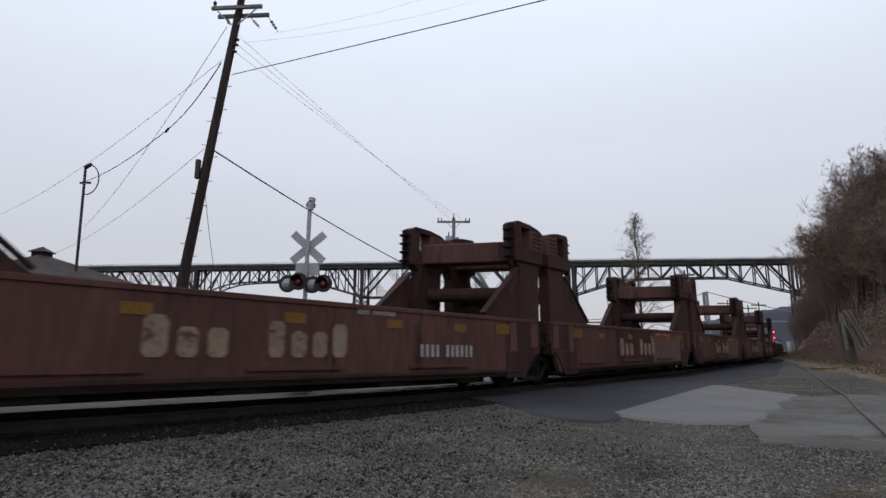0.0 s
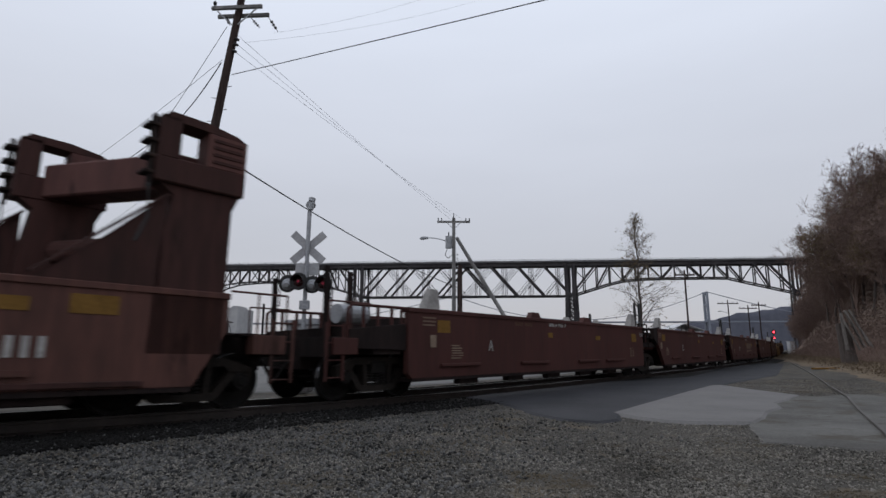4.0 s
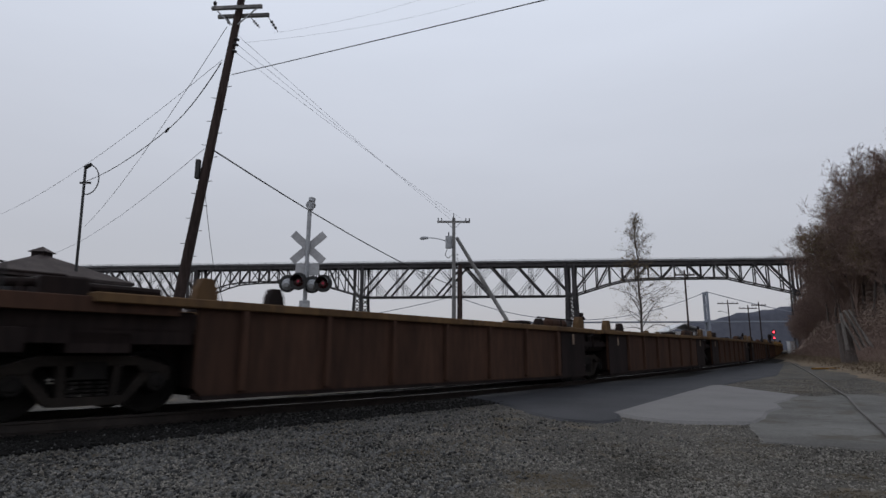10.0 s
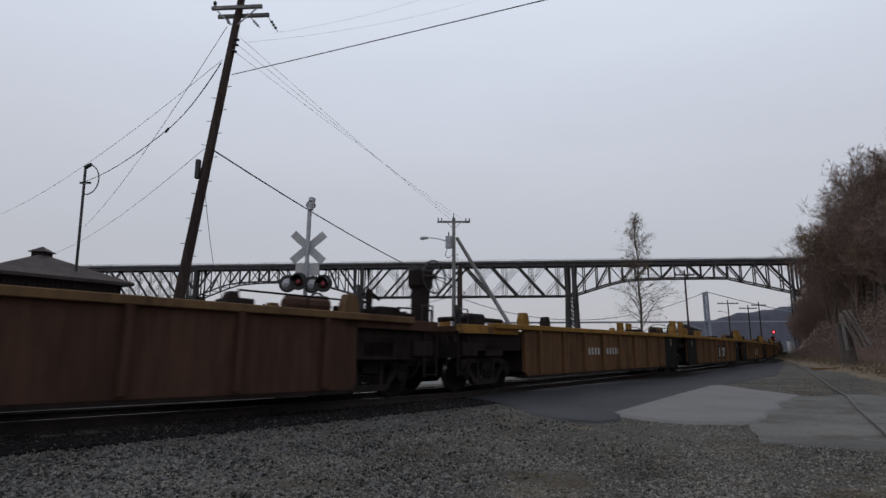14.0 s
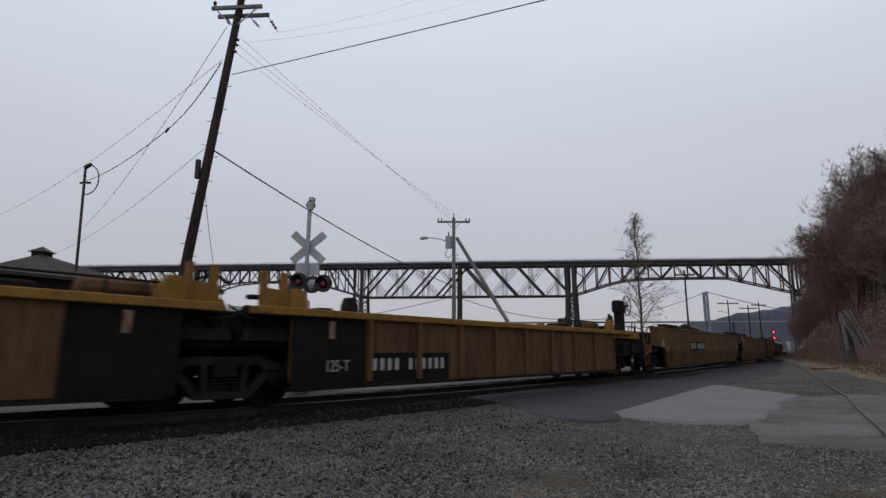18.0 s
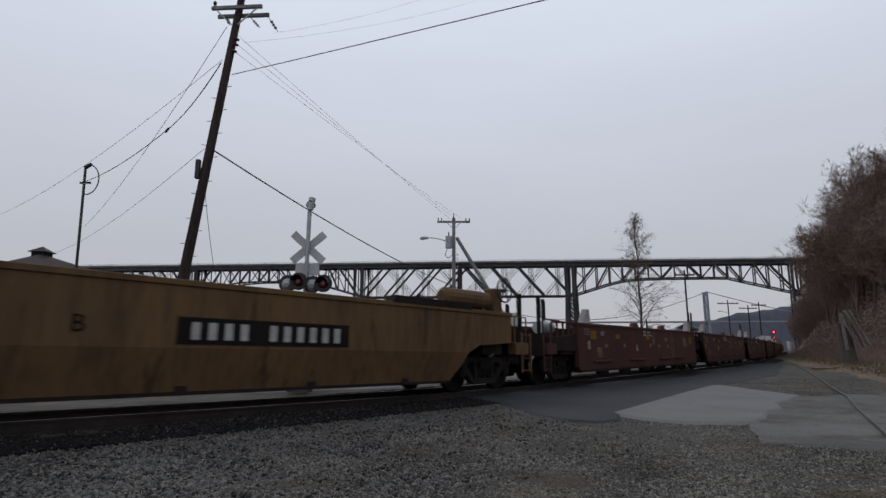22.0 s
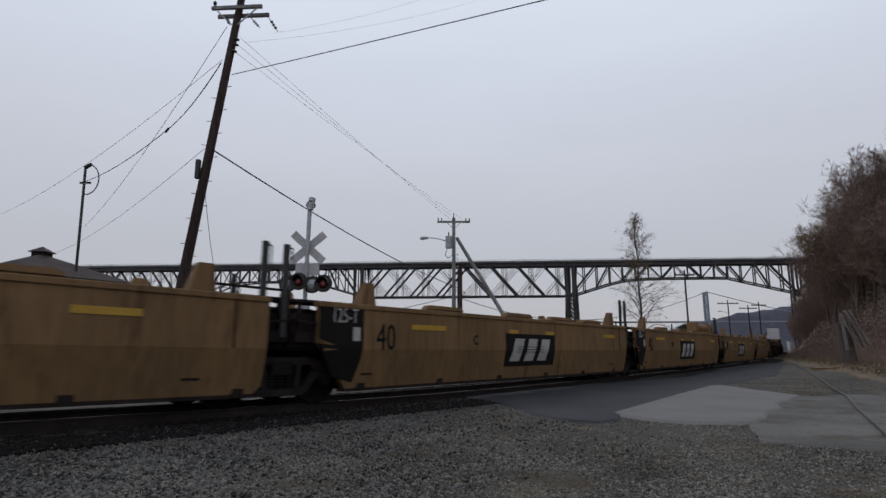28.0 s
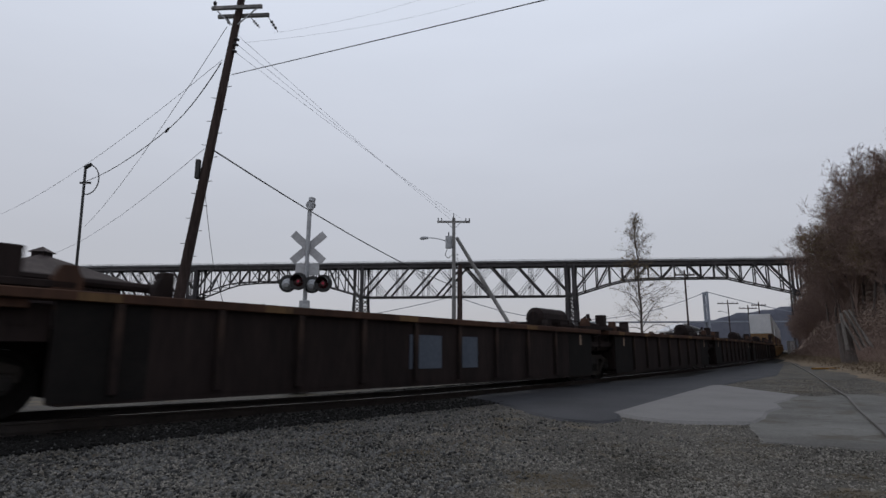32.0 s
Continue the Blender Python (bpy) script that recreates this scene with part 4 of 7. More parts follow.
def tan_unit(L, front, rear, letter, number=False):
    """A yellow 40-foot well-wagon unit with flared sides and black ends."""
    u = unit("well_wagon_unit", "weathered yellow double-stack well wagon unit, empty", "yellow well wagons")
    f, b = reach_of(front, 0.5), reach_of(rear, 0.55)
    well_sides(u, L, f, b, 1.87, 0.26, YELLOW, z_break=1.0, cut=0.75, f_kind=front, r_kind="square" if rear == "joint" else rear)
    f, b = well_reach(front, 0.5), well_reach(rear, 0.55)
    fit_ends(u, L, front, rear, YELLOW if "coupler" in (front, rear) else SOOT)
    for x in (-L / 2 + f + 1.2, L / 2 - b - (1.15 if rear == "joint" else 0.15)):
        for s in (-1, 1):
            guide_cap(u, x, s, 1.85, 2.32, YELLOW, 0.44)
    for x in (-3.4, -0.2, 2.2, 4.3):
        part("top_guide", bevelled(slab(bmesh.new(), [(x - 0.7, 1.86), (x + 0.7, 1.86), (x + 0.6, 1.99), (x - 0.6, 1.99)], -1.5, -1.24), 0.04, 2), YELLOW, u)
    x = -L / 2 + f
    if front == "joint":
        bm = slab(bmesh.new(), [(x - 0.02, 1.2), (x + 0.55, 1.02), (x + 1.05, 1.02), (x + 1.05, 1.85), (x - 0.02, 1.85)], -1.512, -1.5)
        part("black_end_panel", bm, MARK_BLACK, u)
        letters("stencil_letter", "125-T", 0.4, PALE, u, x + 0.58, -1.516, 1.5, squeeze=0.68)
        patch(u, x + 0.78, x + 0.96, 1.16, 1.42, PALE, y=-1.516)
        bm = hull8(bmesh.new(), [(x + 0.38, -1.43, 0.5), (x + 1.0, -1.35, 0.34), (x + 1.0, -1.3, 0.34), (x + 0.38, -1.3, 0.5), (x + 0.0, -1.51, 1.1), (x + 1.05, -1.508, 1.02), (x + 1.05, -1.45, 1.02), (x + 0.0, -1.45, 1.1)])
        bmesh.ops.recalc_face_normals(bm, faces=bm.faces)
        part("black_end_gusset", bm, MARK_BLACK, u)
    letters("stencil_number", "40", 0.78, MARK_BLACK, u, x + 1.68, -1.508, 0.98, squeeze=0.72)
    if rear == "joint":
        x2 = L / 2 - b
        part("end_seam", box(bmesh.new(), x2 - 0.62, x2 - 0.58, -1.512, -1.5, 1.0, 1.8), FADED_MARK, u)
        if letter == "D":
            bm = bmesh.new()
            for p, q, r0, r1 in ((2.9, 3.0, 0.14, 0.24), (3.0, 5.3, 0.24, 0.24), (5.3, 5.4, 0.24, 0.14)):
                rod(bm, (p, -1.12, 2.16), (q, -1.12, 2.16), r0, r1, 16)
            part("air_tank", bm, YELLOW, u, "tan cylindrical air tank")
            for x in (2.85, 5.55):
                part("tank_bracket", bevelled(slab(bmesh.new(), [(x - 0.2, 1.86), (x + 0.25, 1.86), (x + 0.2, 2.44), (x - 0.12, 2.44)], -1.4, -0.9), 0.02), YELLOW, u)
            part("tank_shelf", bevelled(box(bmesh.new(), 2.7, 6.1, -1.42, -0.9, 1.86, 1.92), 0.01), YELLOW, u)
    for x, w in ((-4.6, 1.15), (-0.81, 0.45), (1.1, 0.48), (5.04, 0.9 if rear == "joint" else 0.4)):
        patch(u, x, x + w, 1.42, 1.53, MARK_YELLOW)
    letters("stencil_letter", letter, 0.34, MARK_BLACK, u, -2.3, -1.508, 1.12)
    if number:
        patch(u, 1.6, 3.9, 0.98, 1.34, MARK_BLACK, "number_panel")
        bars(u, 1.72, 1.03, 3.78, 1.29, 11, 1, PALE, y=-1.513)
        patch(u, 1.25, 1.42, 1.0, 1.3, FADED_MARK, "small_badge")
    else:
        emblem(u, 0.32, 1.0, 2.6, 0.86, True)
    return u


def emblem(u, x, z, w, h, sloped=False):
    """A dark panel with three bold pale slanted shapes and thin lines across them."""
    x0, x1 = x - w / 2, x + w / 2
    z0, z1 = z - h / 2, z + h / 2
    bm = bmesh.new()
    for za, zb in ((z0, z), (z, z1)):
        box(bm, x0, x1, -1.513, -1.5, za, zb)
    panel = part("emblem_panel", bm, MARK_BLACK, u)
    pieces = [panel]
    k = h / 10
    y = -1.516
    lean = w * 0.035
    for cx in (x - w * 0.28, x - w * 0.01, x + w * 0.26):
        bm = bmesh.new()
        slab(bm, [(cx - w * 0.1 - lean, z0 + 1.5 * k), (cx + w * 0.08 - lean, z0 + 1.5 * k), (cx + w * 0.09, z), (cx - w * 0.09, z)], y, y + 0.003)
        slab(bm, [(cx - w * 0.09, z), (cx + w * 0.09, z), (cx + w * 0.1 + lean, z1 - 1.5 * k), (cx - w * 0.08 + lean, z1 - 1.5 * k)], y, y + 0.003)
        bmesh.ops.recalc_face_normals(bm, faces=bm.faces)
        pieces.append(part("emblem_block", bm, PALE, panel, "bold pale slanted block"))
    for i in (4.2, 5.0, 5.8):
        pieces.append(part("emblem_line", box(bmesh.new(), x - w * 0.28, x + w * 0.24, y - 0.004, y - 0.001, z0 + i * k, z0 + (i + 0.2) * k), MARK_BLACK, panel))
    if sloped:
        for ob in pieces:
            follow_slope(ob, 1.0, 0.26)


def long_unit(L, front, rear, letter, number=True):
    """A yellow 53-foot well-wagon unit with smooth deep sides."""
    u = unit("long_well_wagon_unit", "dull yellow long double-stack well wagon unit, empty", "long yellow wagons")
    f, b = reach_of(front, 1.05), reach_of(rear, 1.25)
    well_sides(u, L, f, b, 1.99, 0.29, DULL_YELLOW, z_break=0.95, cut=0.7, f_kind="square" if front == "joint" else front, r_kind="square" if rear == "joint" else rear)
    f, b = well_reach(front, 1.05), well_reach(rear, 1.25)
    fit_ends(u, L, front, rear, DULL_YELLOW, posts=rear == "coupler")
    if rear == "joint":
        e = L / 2
        for y in (-1.36, 1.36):
            part("end_block", bevelled(slab(bmesh.new(), [(e - 1.3, 1.1), (e - 0.5, 1.1), (e - 0.35, 1.5), (e - 0.35, 1.97), (e - 1.3, 1.97)], y - 0.06, y + 0.06), 0.01), SOOT, u)
        stanchion(u, e - 1.1, -1.3, 1.2, 2.86, BLACK, 0.05)
        stanchion(u, e - 0.55, -1.3, 1.2, 2.9, BLACK, 0.05)
        ladder("end_ladder", u, e - 1.0, e - 0.66, -1.46, 0.6, 1.95, BLACK, 4)
        bm = bmesh.new()
        for x0, x1, r0, r1 in ((e - 0.62, e - 0.54, 0.14, 0.22), (e - 0.54, e + 0.55, 0.22, 0.22), (e + 0.55, e + 0.63, 0.22, 0.14)):
            rod(bm, (x0, -1.2, 1.6), (x1, -1.2, 1.6), r0, r1, 14)
        part("air_reservoir", bm, DULL_YELLOW, u, "tan cylindrical air reservoir")
    if front == "joint":
        e = -L / 2
        for y in (-1.42, 1.42):
            part("corner_strut", beam(bmesh.new(), (e + 0.95, y, 0.9), (e + 1.16, y, 0.42), 0.08, 0.1), WORN_TAN, u)
            part("end_block", bevelled(box(bmesh.new(), e + 0.42, e + 1.12, y - 0.07, y + 0.07, 1.45, 2.0), 0.01), DARK_RED, u)
    for x0, x1 in ((-L / 2 + f + 0.05, -L / 2 + f + 2.3), (L / 2 - b - 2.8, L / 2 - (0.6 if rear == "joint" else b + 0.1))):
        for s in (-1, 1):
            y0, y1 = sorted((s * 1.54, s * 1.2))
            bm = bevelled(slab(bmesh.new(), [(x0, 1.97), (x1, 1.97), (x1 - 0.15, 2.13), (x0 + 0.1, 2.13)], y0, y1), 0.01)
            part("top_cover", bm, SOOT, u)
    x = -L / 2 + f
    if front == "joint":
        bm = slab(bmesh.new(), [(x - 0.7, 1.48), (x - 0.1, 1.3), (x - 0.1, 1.0), (x + 0.33, 0.96), (x + 0.33, 1.96), (x - 0.7, 1.96)], -1.515, -1.495)
        bmesh.ops.recalc_face_normals(bm, faces=bm.faces)
        part("end_panel", bm, DARK_RED, u, "dark brown repainted end panel")
        letters("stencil_letter", "125 T", 0.42, PALE, u, x - 0.29, -1.519, 1.62, squeeze=0.62)
        patch(u, x - 0.12, x + 0.26, 1.5, 1.9, FADED_ORANGE, y=-1.517)
        patch(u, x + 0.13, x + 0.28, 1.14, 1.42, PALE, y=-1.517)
        bm = slab(bmesh.new(), [(x - 0.02, 0.955), (x + 0.33, 0.955), (x + 0.33, 0.32), (x - 0.02, 0.32)], -1.513, -1.5)
        bmesh.ops.recalc_face_normals(bm, faces=bm.faces)
        follow_slope(part("end_panel", bm, DARK_RED, u, "dark brown repainted end panel"), 0.95, 0.29)
        number_x = x + 0.99
    else:
        patch(u, x - 1.05, x - 0.45, 1.55, 1.9, FADED_ORANGE)
        patch(u, x - 0.3, x - 0.13, 1.15, 1.45, PALE)
        patch(u, x + 0.2, x + 0.65, 1.0, 1.2, WORN_TAN, "faded_plate")
        number_x = x + 1.16
    follow_slope(letters("stencil_number", "53", 0.74, FADED_MARK, u, number_x, -1.508, 0.54, squeeze=0.85), 0.95, 0.29)
    letters("stencil_letter", letter, 0.34, MARK_BLACK, u, -0.9, -1.508, 1.15)
    if number:
        x = -3.43 if letter == "A" else 0.42
        patch(u, x, x + 3.3, 1.0, 1.42, MARK_BLACK, "number_panel")
        bars(u, x + 0.15, 1.06, x + 3.15, 1.36, 11, 1, PALE, y=-1.513)
    else:
        bm = bmesh.new()
        for x in (0.75, 1.35, 1.95):
            hull8(bm, [(x, -1.511, 0.97), (x + 0.42, -1.511, 0.97), (x + 0.42, -1.503, 0.97), (x, -1.503, 0.97), (x + 0.2, -1.511, 1.52), (x + 0.62, -1.511, 1.52), (x + 0.62, -1.503, 1.52), (x + 0.2, -1.503, 1.52)])
        bmesh.ops.recalc_face_normals(bm, faces=bm.faces)
        part("emblem_shapes", bm, FADED_MARK, u, "faded dark emblem shapes")
    return u


def low_unit(L, front, rear, look_, rib=1.25, top=1.52, bottom=0.22):
    """A low well-wagon unit with a heavy top flange and outside ribs."""
    paint, flange, name, label, group = look_
    u = unit(name, label, group)
    f, b = reach_of(front, 0.95), reach_of(rear, 0.95)
    if paint is not YELLOW and rear == "coupler":
        b = 2.7
        for y in (-1.3, 1.3):
            part("side_girder", bevelled(box(bmesh.new(), L / 2 - 2.72, L / 2 - 0.6, y - 0.06, y + 0.06, 0.8, 1.5), 0.01), SOOT, u)
    if paint is not YELLOW and front == "coupler":
        f = 3.3
        for y in (-1.3, 1.3):
            part("side_girder", bevelled(box(bmesh.new(), -L / 2 + 0.6, -L / 2 + 3.3, y - 0.06, y + 0.06, 1.0, 1.5), 0.01), SOOT, u)
    well_sides(u, L, f, b, top, bottom, paint, cut=0.25, chord=False, thick=0.1, f_kind="square" if front == "joint" or f > 3 else front, r_kind="square" if rear == "joint" or b == 2.7 else rear)
    f, b = (f if f == 3.3 else well_reach(front, 0.95)), (b if b == 2.7 else well_reach(rear, 0.95))
    if f == 3.3 and paint is SOOT:
        part("black_end_panel", box(bmesh.new(), -L / 2 + 3.29, -L / 2 + 4.5, -1.512, -1.49, bottom - 0.02, top - 0.15), MARK_BLACK, u)
    if paint is not YELLOW:
        for x0, x1, end in ((-L / 2 + f, -L / 2 + f + 1.7, front), (L / 2 - b - 1.5, L / 2 - b, rear)):
            if end == "joint":
                part("black_end_panel", box(bmesh.new(), x0 - 0.01, x1, -1.512, -1.49, bottom - 0.02, top - 0.15), SOOT if paint is RUSTY_BROWN else MARK_BLACK, u)
                patch(u, (x0 + x1) / 2 - 0.06, (x0 + x1) / 2 + 0.06, top - 0.52, top - 0.2, CREAM, y=-1.515)
    a, e = -L / 2 + f, L / 2 - b
    for s in (-1, 1):
        y0, y1 = sorted((s * 1.6, s * 1.28))
        part("top_flange", bevelled(box(bmesh.new(), a - (0.75 if front == "joint" else 1.5), e + (0.6 if rear == "joint" else 1.5), y0, y1, top - 0.14, top), 0.015), flange, u)
    me = None
    k = a + (0.75 if paint is YELLOW or front != "joint" else 1.78)
    while k < e - (0.6 if paint is YELLOW or rear != "joint" else 1.6):
        if me is None:
            bm = bevelled(slab(bmesh.new(), [(-0.055, bottom + 0.06), (0.055, bottom + 0.06), (0.055, top - 0.14), (-0.055, top - 0.14)], -1.6, -1.49), 0.01)
            ob = part("rib", bm, paint, u)
            me = ob.data
        else:
            ob = new("rib", me)
            ob.parent = u
        ob.location = (k, 0, 0)
        k += rib
    fit_ends(u, L, front, rear, SOOT, deck_end=1.18, deck_joint=top - 0.1, posts=False, gear=False)
    # gear on the end platforms
    lugs = ((a + 0.1, 0.2, 0.34), (e + 0.1, 0.17, 0.3)) if paint is YELLOW else ((a + 0.1, 0.19, 0.34), (e - 2.6, 0.13, 0.2), (e - 0.15, 0.2, 0.36), (a + 1.35, 0.16, 0.28))
    for x, w, h in lugs:
        for y0 in (-1.5, 1.3):
            bm = bevelled(slab(bmesh.new(), [(x - w, top), (x + w, top), (x + w * 0.9, top + h * 0.5), (x + w * 0.5, top + h), (x - w * 0.5, top + h), (x - w * 0.9, top + h * 0.5)], y0, y0 + 0.2), 0.01)
            part("container_lug", bm, flange if w > 0.18 else SOOT, u)
    if paint is not YELLOW:
        bm = bmesh.new()
        for x0, x1, r0, r1 in ((e - 1.3, e - 1.22, 0.1, 0.2), (e - 1.22, e - 0.35, 0.2, 0.2), (e - 0.35, e - 0.27, 0.2, 0.1)):
            rod(bm, (x0, -0.9, top + 0.12), (x1, -0.9, top + 0.12), r0, r1, 12)
        part("air_tank", bm, paint, u)
    if paint is SOOT:
        bm = bmesh.new()
        for x0, x1, r0, r1 in ((e - 2.3, e - 2.2, 0.2, 0.33), (e - 2.2, e - 0.7, 0.33, 0.33), (e - 0.7, e - 0.6, 0.33, 0.2)):
            rod(bm, (x0, -0.75, top + 0.3), (x1, -0.75, top + 0.3), r0, r1, 14)
        part("large_air_tank", bm, SOOT, u)
        part("train_pipe", rod(bmesh.new(), (a - 2.2, -1.2, top + 0.2), (a + 1.4, -1.2, top + 0.14), 0.07, n=8), SOOT, u)
        part("top_plate", bevelled(box(bmesh.new(), a - 2.4, a + 0.2, -1.5, -0.9, top + 0.02, top + 0.12), 0.01), SOOT, u)
        part("guide_post", bevelled(box(bmesh.new(), a - 0.7, a - 0.4, -1.4, -1.1, top, top + 0.55), 0.02), SOOT, u)
        part("guide_post", bevelled(box(bmesh.new(), a + 1.3, a + 1.5, -1.5, -1.2, top, top + 0.38), 0.02), SOOT, u)
        for x in (a + 0.2, a + 3.0, a + 6.2, e - 4.0):
            patch(u, x, x + 0.55, top - 0.13, top - 0.02, DULL_YELLOW, "flange_mark", y=-1.6)
    part("valve_box", bevelled(box(bmesh.new(), e - 2.2, e - 1.7, -0.6, 0.0, top - 0.2, top + 0.2), 0.03), SOOT, u)
    bm = bmesh.new()
    rod(bm, (e - 2.4, -1.25, top + 0.26), (e + 0.5, -1.25, top + 0.26), 0.02, n=6)
    for x in (e - 2.4, e - 1.0, e + 0.5):
        rod(bm, (x, -1.25, top - 0.1), (x, -1.25, top + 0.26), 0.02, n=6)
    part("handrail", bm, SOOT, u)
    if paint is GOLD_PAINT:
        # guide stands of posts and a cross plate at the articulated ends
        for x, end in ((a - 0.35, front), (e + 0.3, rear)):
            if end == "joint":
                for y in (-1.4, 1.1):
                    for dx in (-0.22, 0.18):
                        part("guide_post", bevelled(box(bmesh.new(), x + dx, x + dx + 0.09, y, y + 0.16, top - 0.1, top + 0.62), 0.01), flange, u)
                    part("guide_plate", bevelled(slab(bmesh.new(), [(x - 0.26, top - 0.02), (x + 0.34, top - 0.02), (x + 0.3, top + 0.3), (x - 0.22, top + 0.34)], y + 0.03, y + 0.09), 0.008), flange, u)
                part("pipe_bracket", rod(bmesh.new(), (x - 0.4, -1.2, top + 0.16), (x + 0.5, -1.1, top + 0.22), 0.045, n=8), SOOT, u)
    pts = [(e + 0.2, -1.1, top), (e + 0.35, -1.1, top + 0.4), (e + 0.65, -1.1, top + 0.5), (e + 0.9, -1.1, top + 0.36)]
    part("air_hose", tube(bmesh.new(), pts, 0.035), SOOT, u)
    part("grab_post", box(bmesh.new(), e + 0.5, e + 0.62, -1.2, -1.12, 1.2, top + 0.55), SOOT, u)
    if rear == "coupler" and paint is not YELLOW:
        tall = 2.7
        x = L / 2 - (1.1 if paint is GOLD_PAINT else 0.5)
        part("brake_stand", bevelled(box(bmesh.new(), x - 0.19, x + 0.19, -1.2, -0.9, 1.2, tall + 0.1), 0.04), SOOT, u)
        part("brake_housing", bevelled(box(bmesh.new(), x - 0.3, x + 0.3, -1.24, -0.86, tall - 0.3, tall + 0.2), 0.08), SOOT, u)
        brake_wheel(u, x + 0.2, -1.3, tall, 0.38)
        part("lever_box", bevelled(box(bmesh.new(), L / 2 - 2.1, L / 2 - 1.75, 0.7, 1.1, 1.4, 2.25), 0.05), RUSTY_BROWN, u)
        brake_wheel(u, L / 2 - 2.15, 0.65, 2.05, 0.24)
        stanchion(u, L / 2 - 2.5, -1.25, 1.4, 2.3, BLACK)
    if paint is not YELLOW:
        # rusty deck members, pipes and boxes over the end bogies
        for end, x, way in ((front, -L / 2, 1), (rear, L / 2, -1)):
            if end != "coupler":
                continue
            for dx, w in ((0.5, 0.22), (1.15, 0.3), (2.0, 0.4), (2.8, 0.24)):
                xx = x + way * dx
                part("deck_beam", bevelled(box(bmesh.new(), xx - w / 2, xx + w / 2, -1.45, 1.45, 1.46, 1.6), 0.01), RUSTY_BROWN, u)
            part("edge_angle", bevelled(box(bmesh.new(), min(x + way * 0.35, x + way * 3.0), max(x + way * 0.35, x + way * 3.0), -1.5, -1.4, 1.42, 1.64), 0.01), flange if paint is GOLD_PAINT else RUSTY_BROWN, u)
            part("train_pipe", tube(bmesh.new(), [(x + way * 0.3, -0.9, 1.75), (x + way * 1.2, -0.95, 1.82), (x + way * 2.9, -1.0, 1.8)], 0.06, 8), SOOT, u)
            part("valve_box", bevelled(box(bmesh.new(), x + way * 1.55 - 0.3, x + way * 1.55 + 0.3, -1.2, -0.7, 1.6, 1.92), 0.03), SOOT, u)
            part("safety_rail", tube(bmesh.new(), [(x + way * 0.45, -1.4, 1.6), (x + way * 0.45, -1.4, 2.0), (x + way * 0.8, -1.4, 2.0), (x + way * 0.8, -1.4, 1.6)], 0.022, 6), BLACK, u)
    if front == "coupler":
        stanchion(u, -L / 2 + 0.55, -1.25, 1.1, 2.1, BLACK)
        stanchion(u, -L / 2 + 1.4, 1.25, 1.1, 2.1, BLACK)
    return u


LOW_YELLOW = (YELLOW, YELLOW, "low_well_wagon", "yellow low-sided ribbed well wagon, empty", "low yellow wagons")
LOW_RUSTY = (RUSTY_BROWN, DULL_YELLOW, "low_well_wagon_unit", "rusty brown low-sided well wagon unit, yellow top edge", "rusty low wagons")
LOW_GOLD = (GOLD_PAINT, BRIGHT_YELLOW, "low_well_wagon_unit", "grimy yellow low-sided ribbed well wagon unit, empty", "grimy yellow low wagons")
LOW_DARK = (SOOT, RUSTY_BROWN, "low_well_wagon_unit", "sooty dark low-sided well wagon unit, empty", "dark low wagons")

# The train from its head end: (kind, second at which the joint behind passes the mast line, detail).
TRAIN = [
    ("sea", -0.82, ""), ("sea", 0.063, "n"), ("sea", 0.925, "p"), ("sea", 1.785, "p"), ("sea", 2.635, "p"), ("sea", 3.60, "n"),
    ("brown", 4.58, "A"), ("brown", 5.46, "C"), ("brown", 6.33, "D"), ("brown", 7.21, "E"), ("brown", 8.17, "A"),
    ("low_yellow", 9.29, ""),
    ("rusty", 10.27, ""), ("rusty", 11.13, ""), ("rusty", 12.0, ""), ("rusty", 12.87, ""), ("rusty", 13.82, ""),
    ("gold", 14.83, "n"), ("gold", 15.73, "e"), ("gold", 16.63, "e"), ("gold", 17.52, "e"), ("gold", 18.52, "n"),
    ("long", 19.74, "A"), ("long", 20.83, "C"), ("long", 22.05, "B"),
    ("brown", 23.03, "A"), ("brown", 23.90, "E"), ("brown", 24.77, "D"), ("brown", 25.64, "C"), ("brown", 26.60, "A"),
    ("tan", 27.58, "B"), ("tan", 28.45, "C"), ("tan", 29.32, "D"), ("tan", 30.2, "E"), ("tan", 31.18, "A"),
    ("dark", 32.3, "b"), ("dark", 33.18, ""), ("dark", 34.05, ""), ("dark", 34.92, ""), ("dark", 35.85, ""),
    ("low_yellow", 36.95, "box"), ("low_yellow", 38.05, "box"), ("low_yellow", 39.15, "box"), ("low_yellow", 40.25, "box"), ("low_yellow", 41.35, "box"), ("low_yellow", 42.45, "box"),
]
HEADS = {0: "joint", 1: "joint", 6: "coupler", 11: "coupler", 12: "coupler", 17: "coupler", 22: "coupler", 25: "coupler", 30: "coupler", 35: "coupler", 40: "coupler"}
MAST_S = 3.0
carriages = []


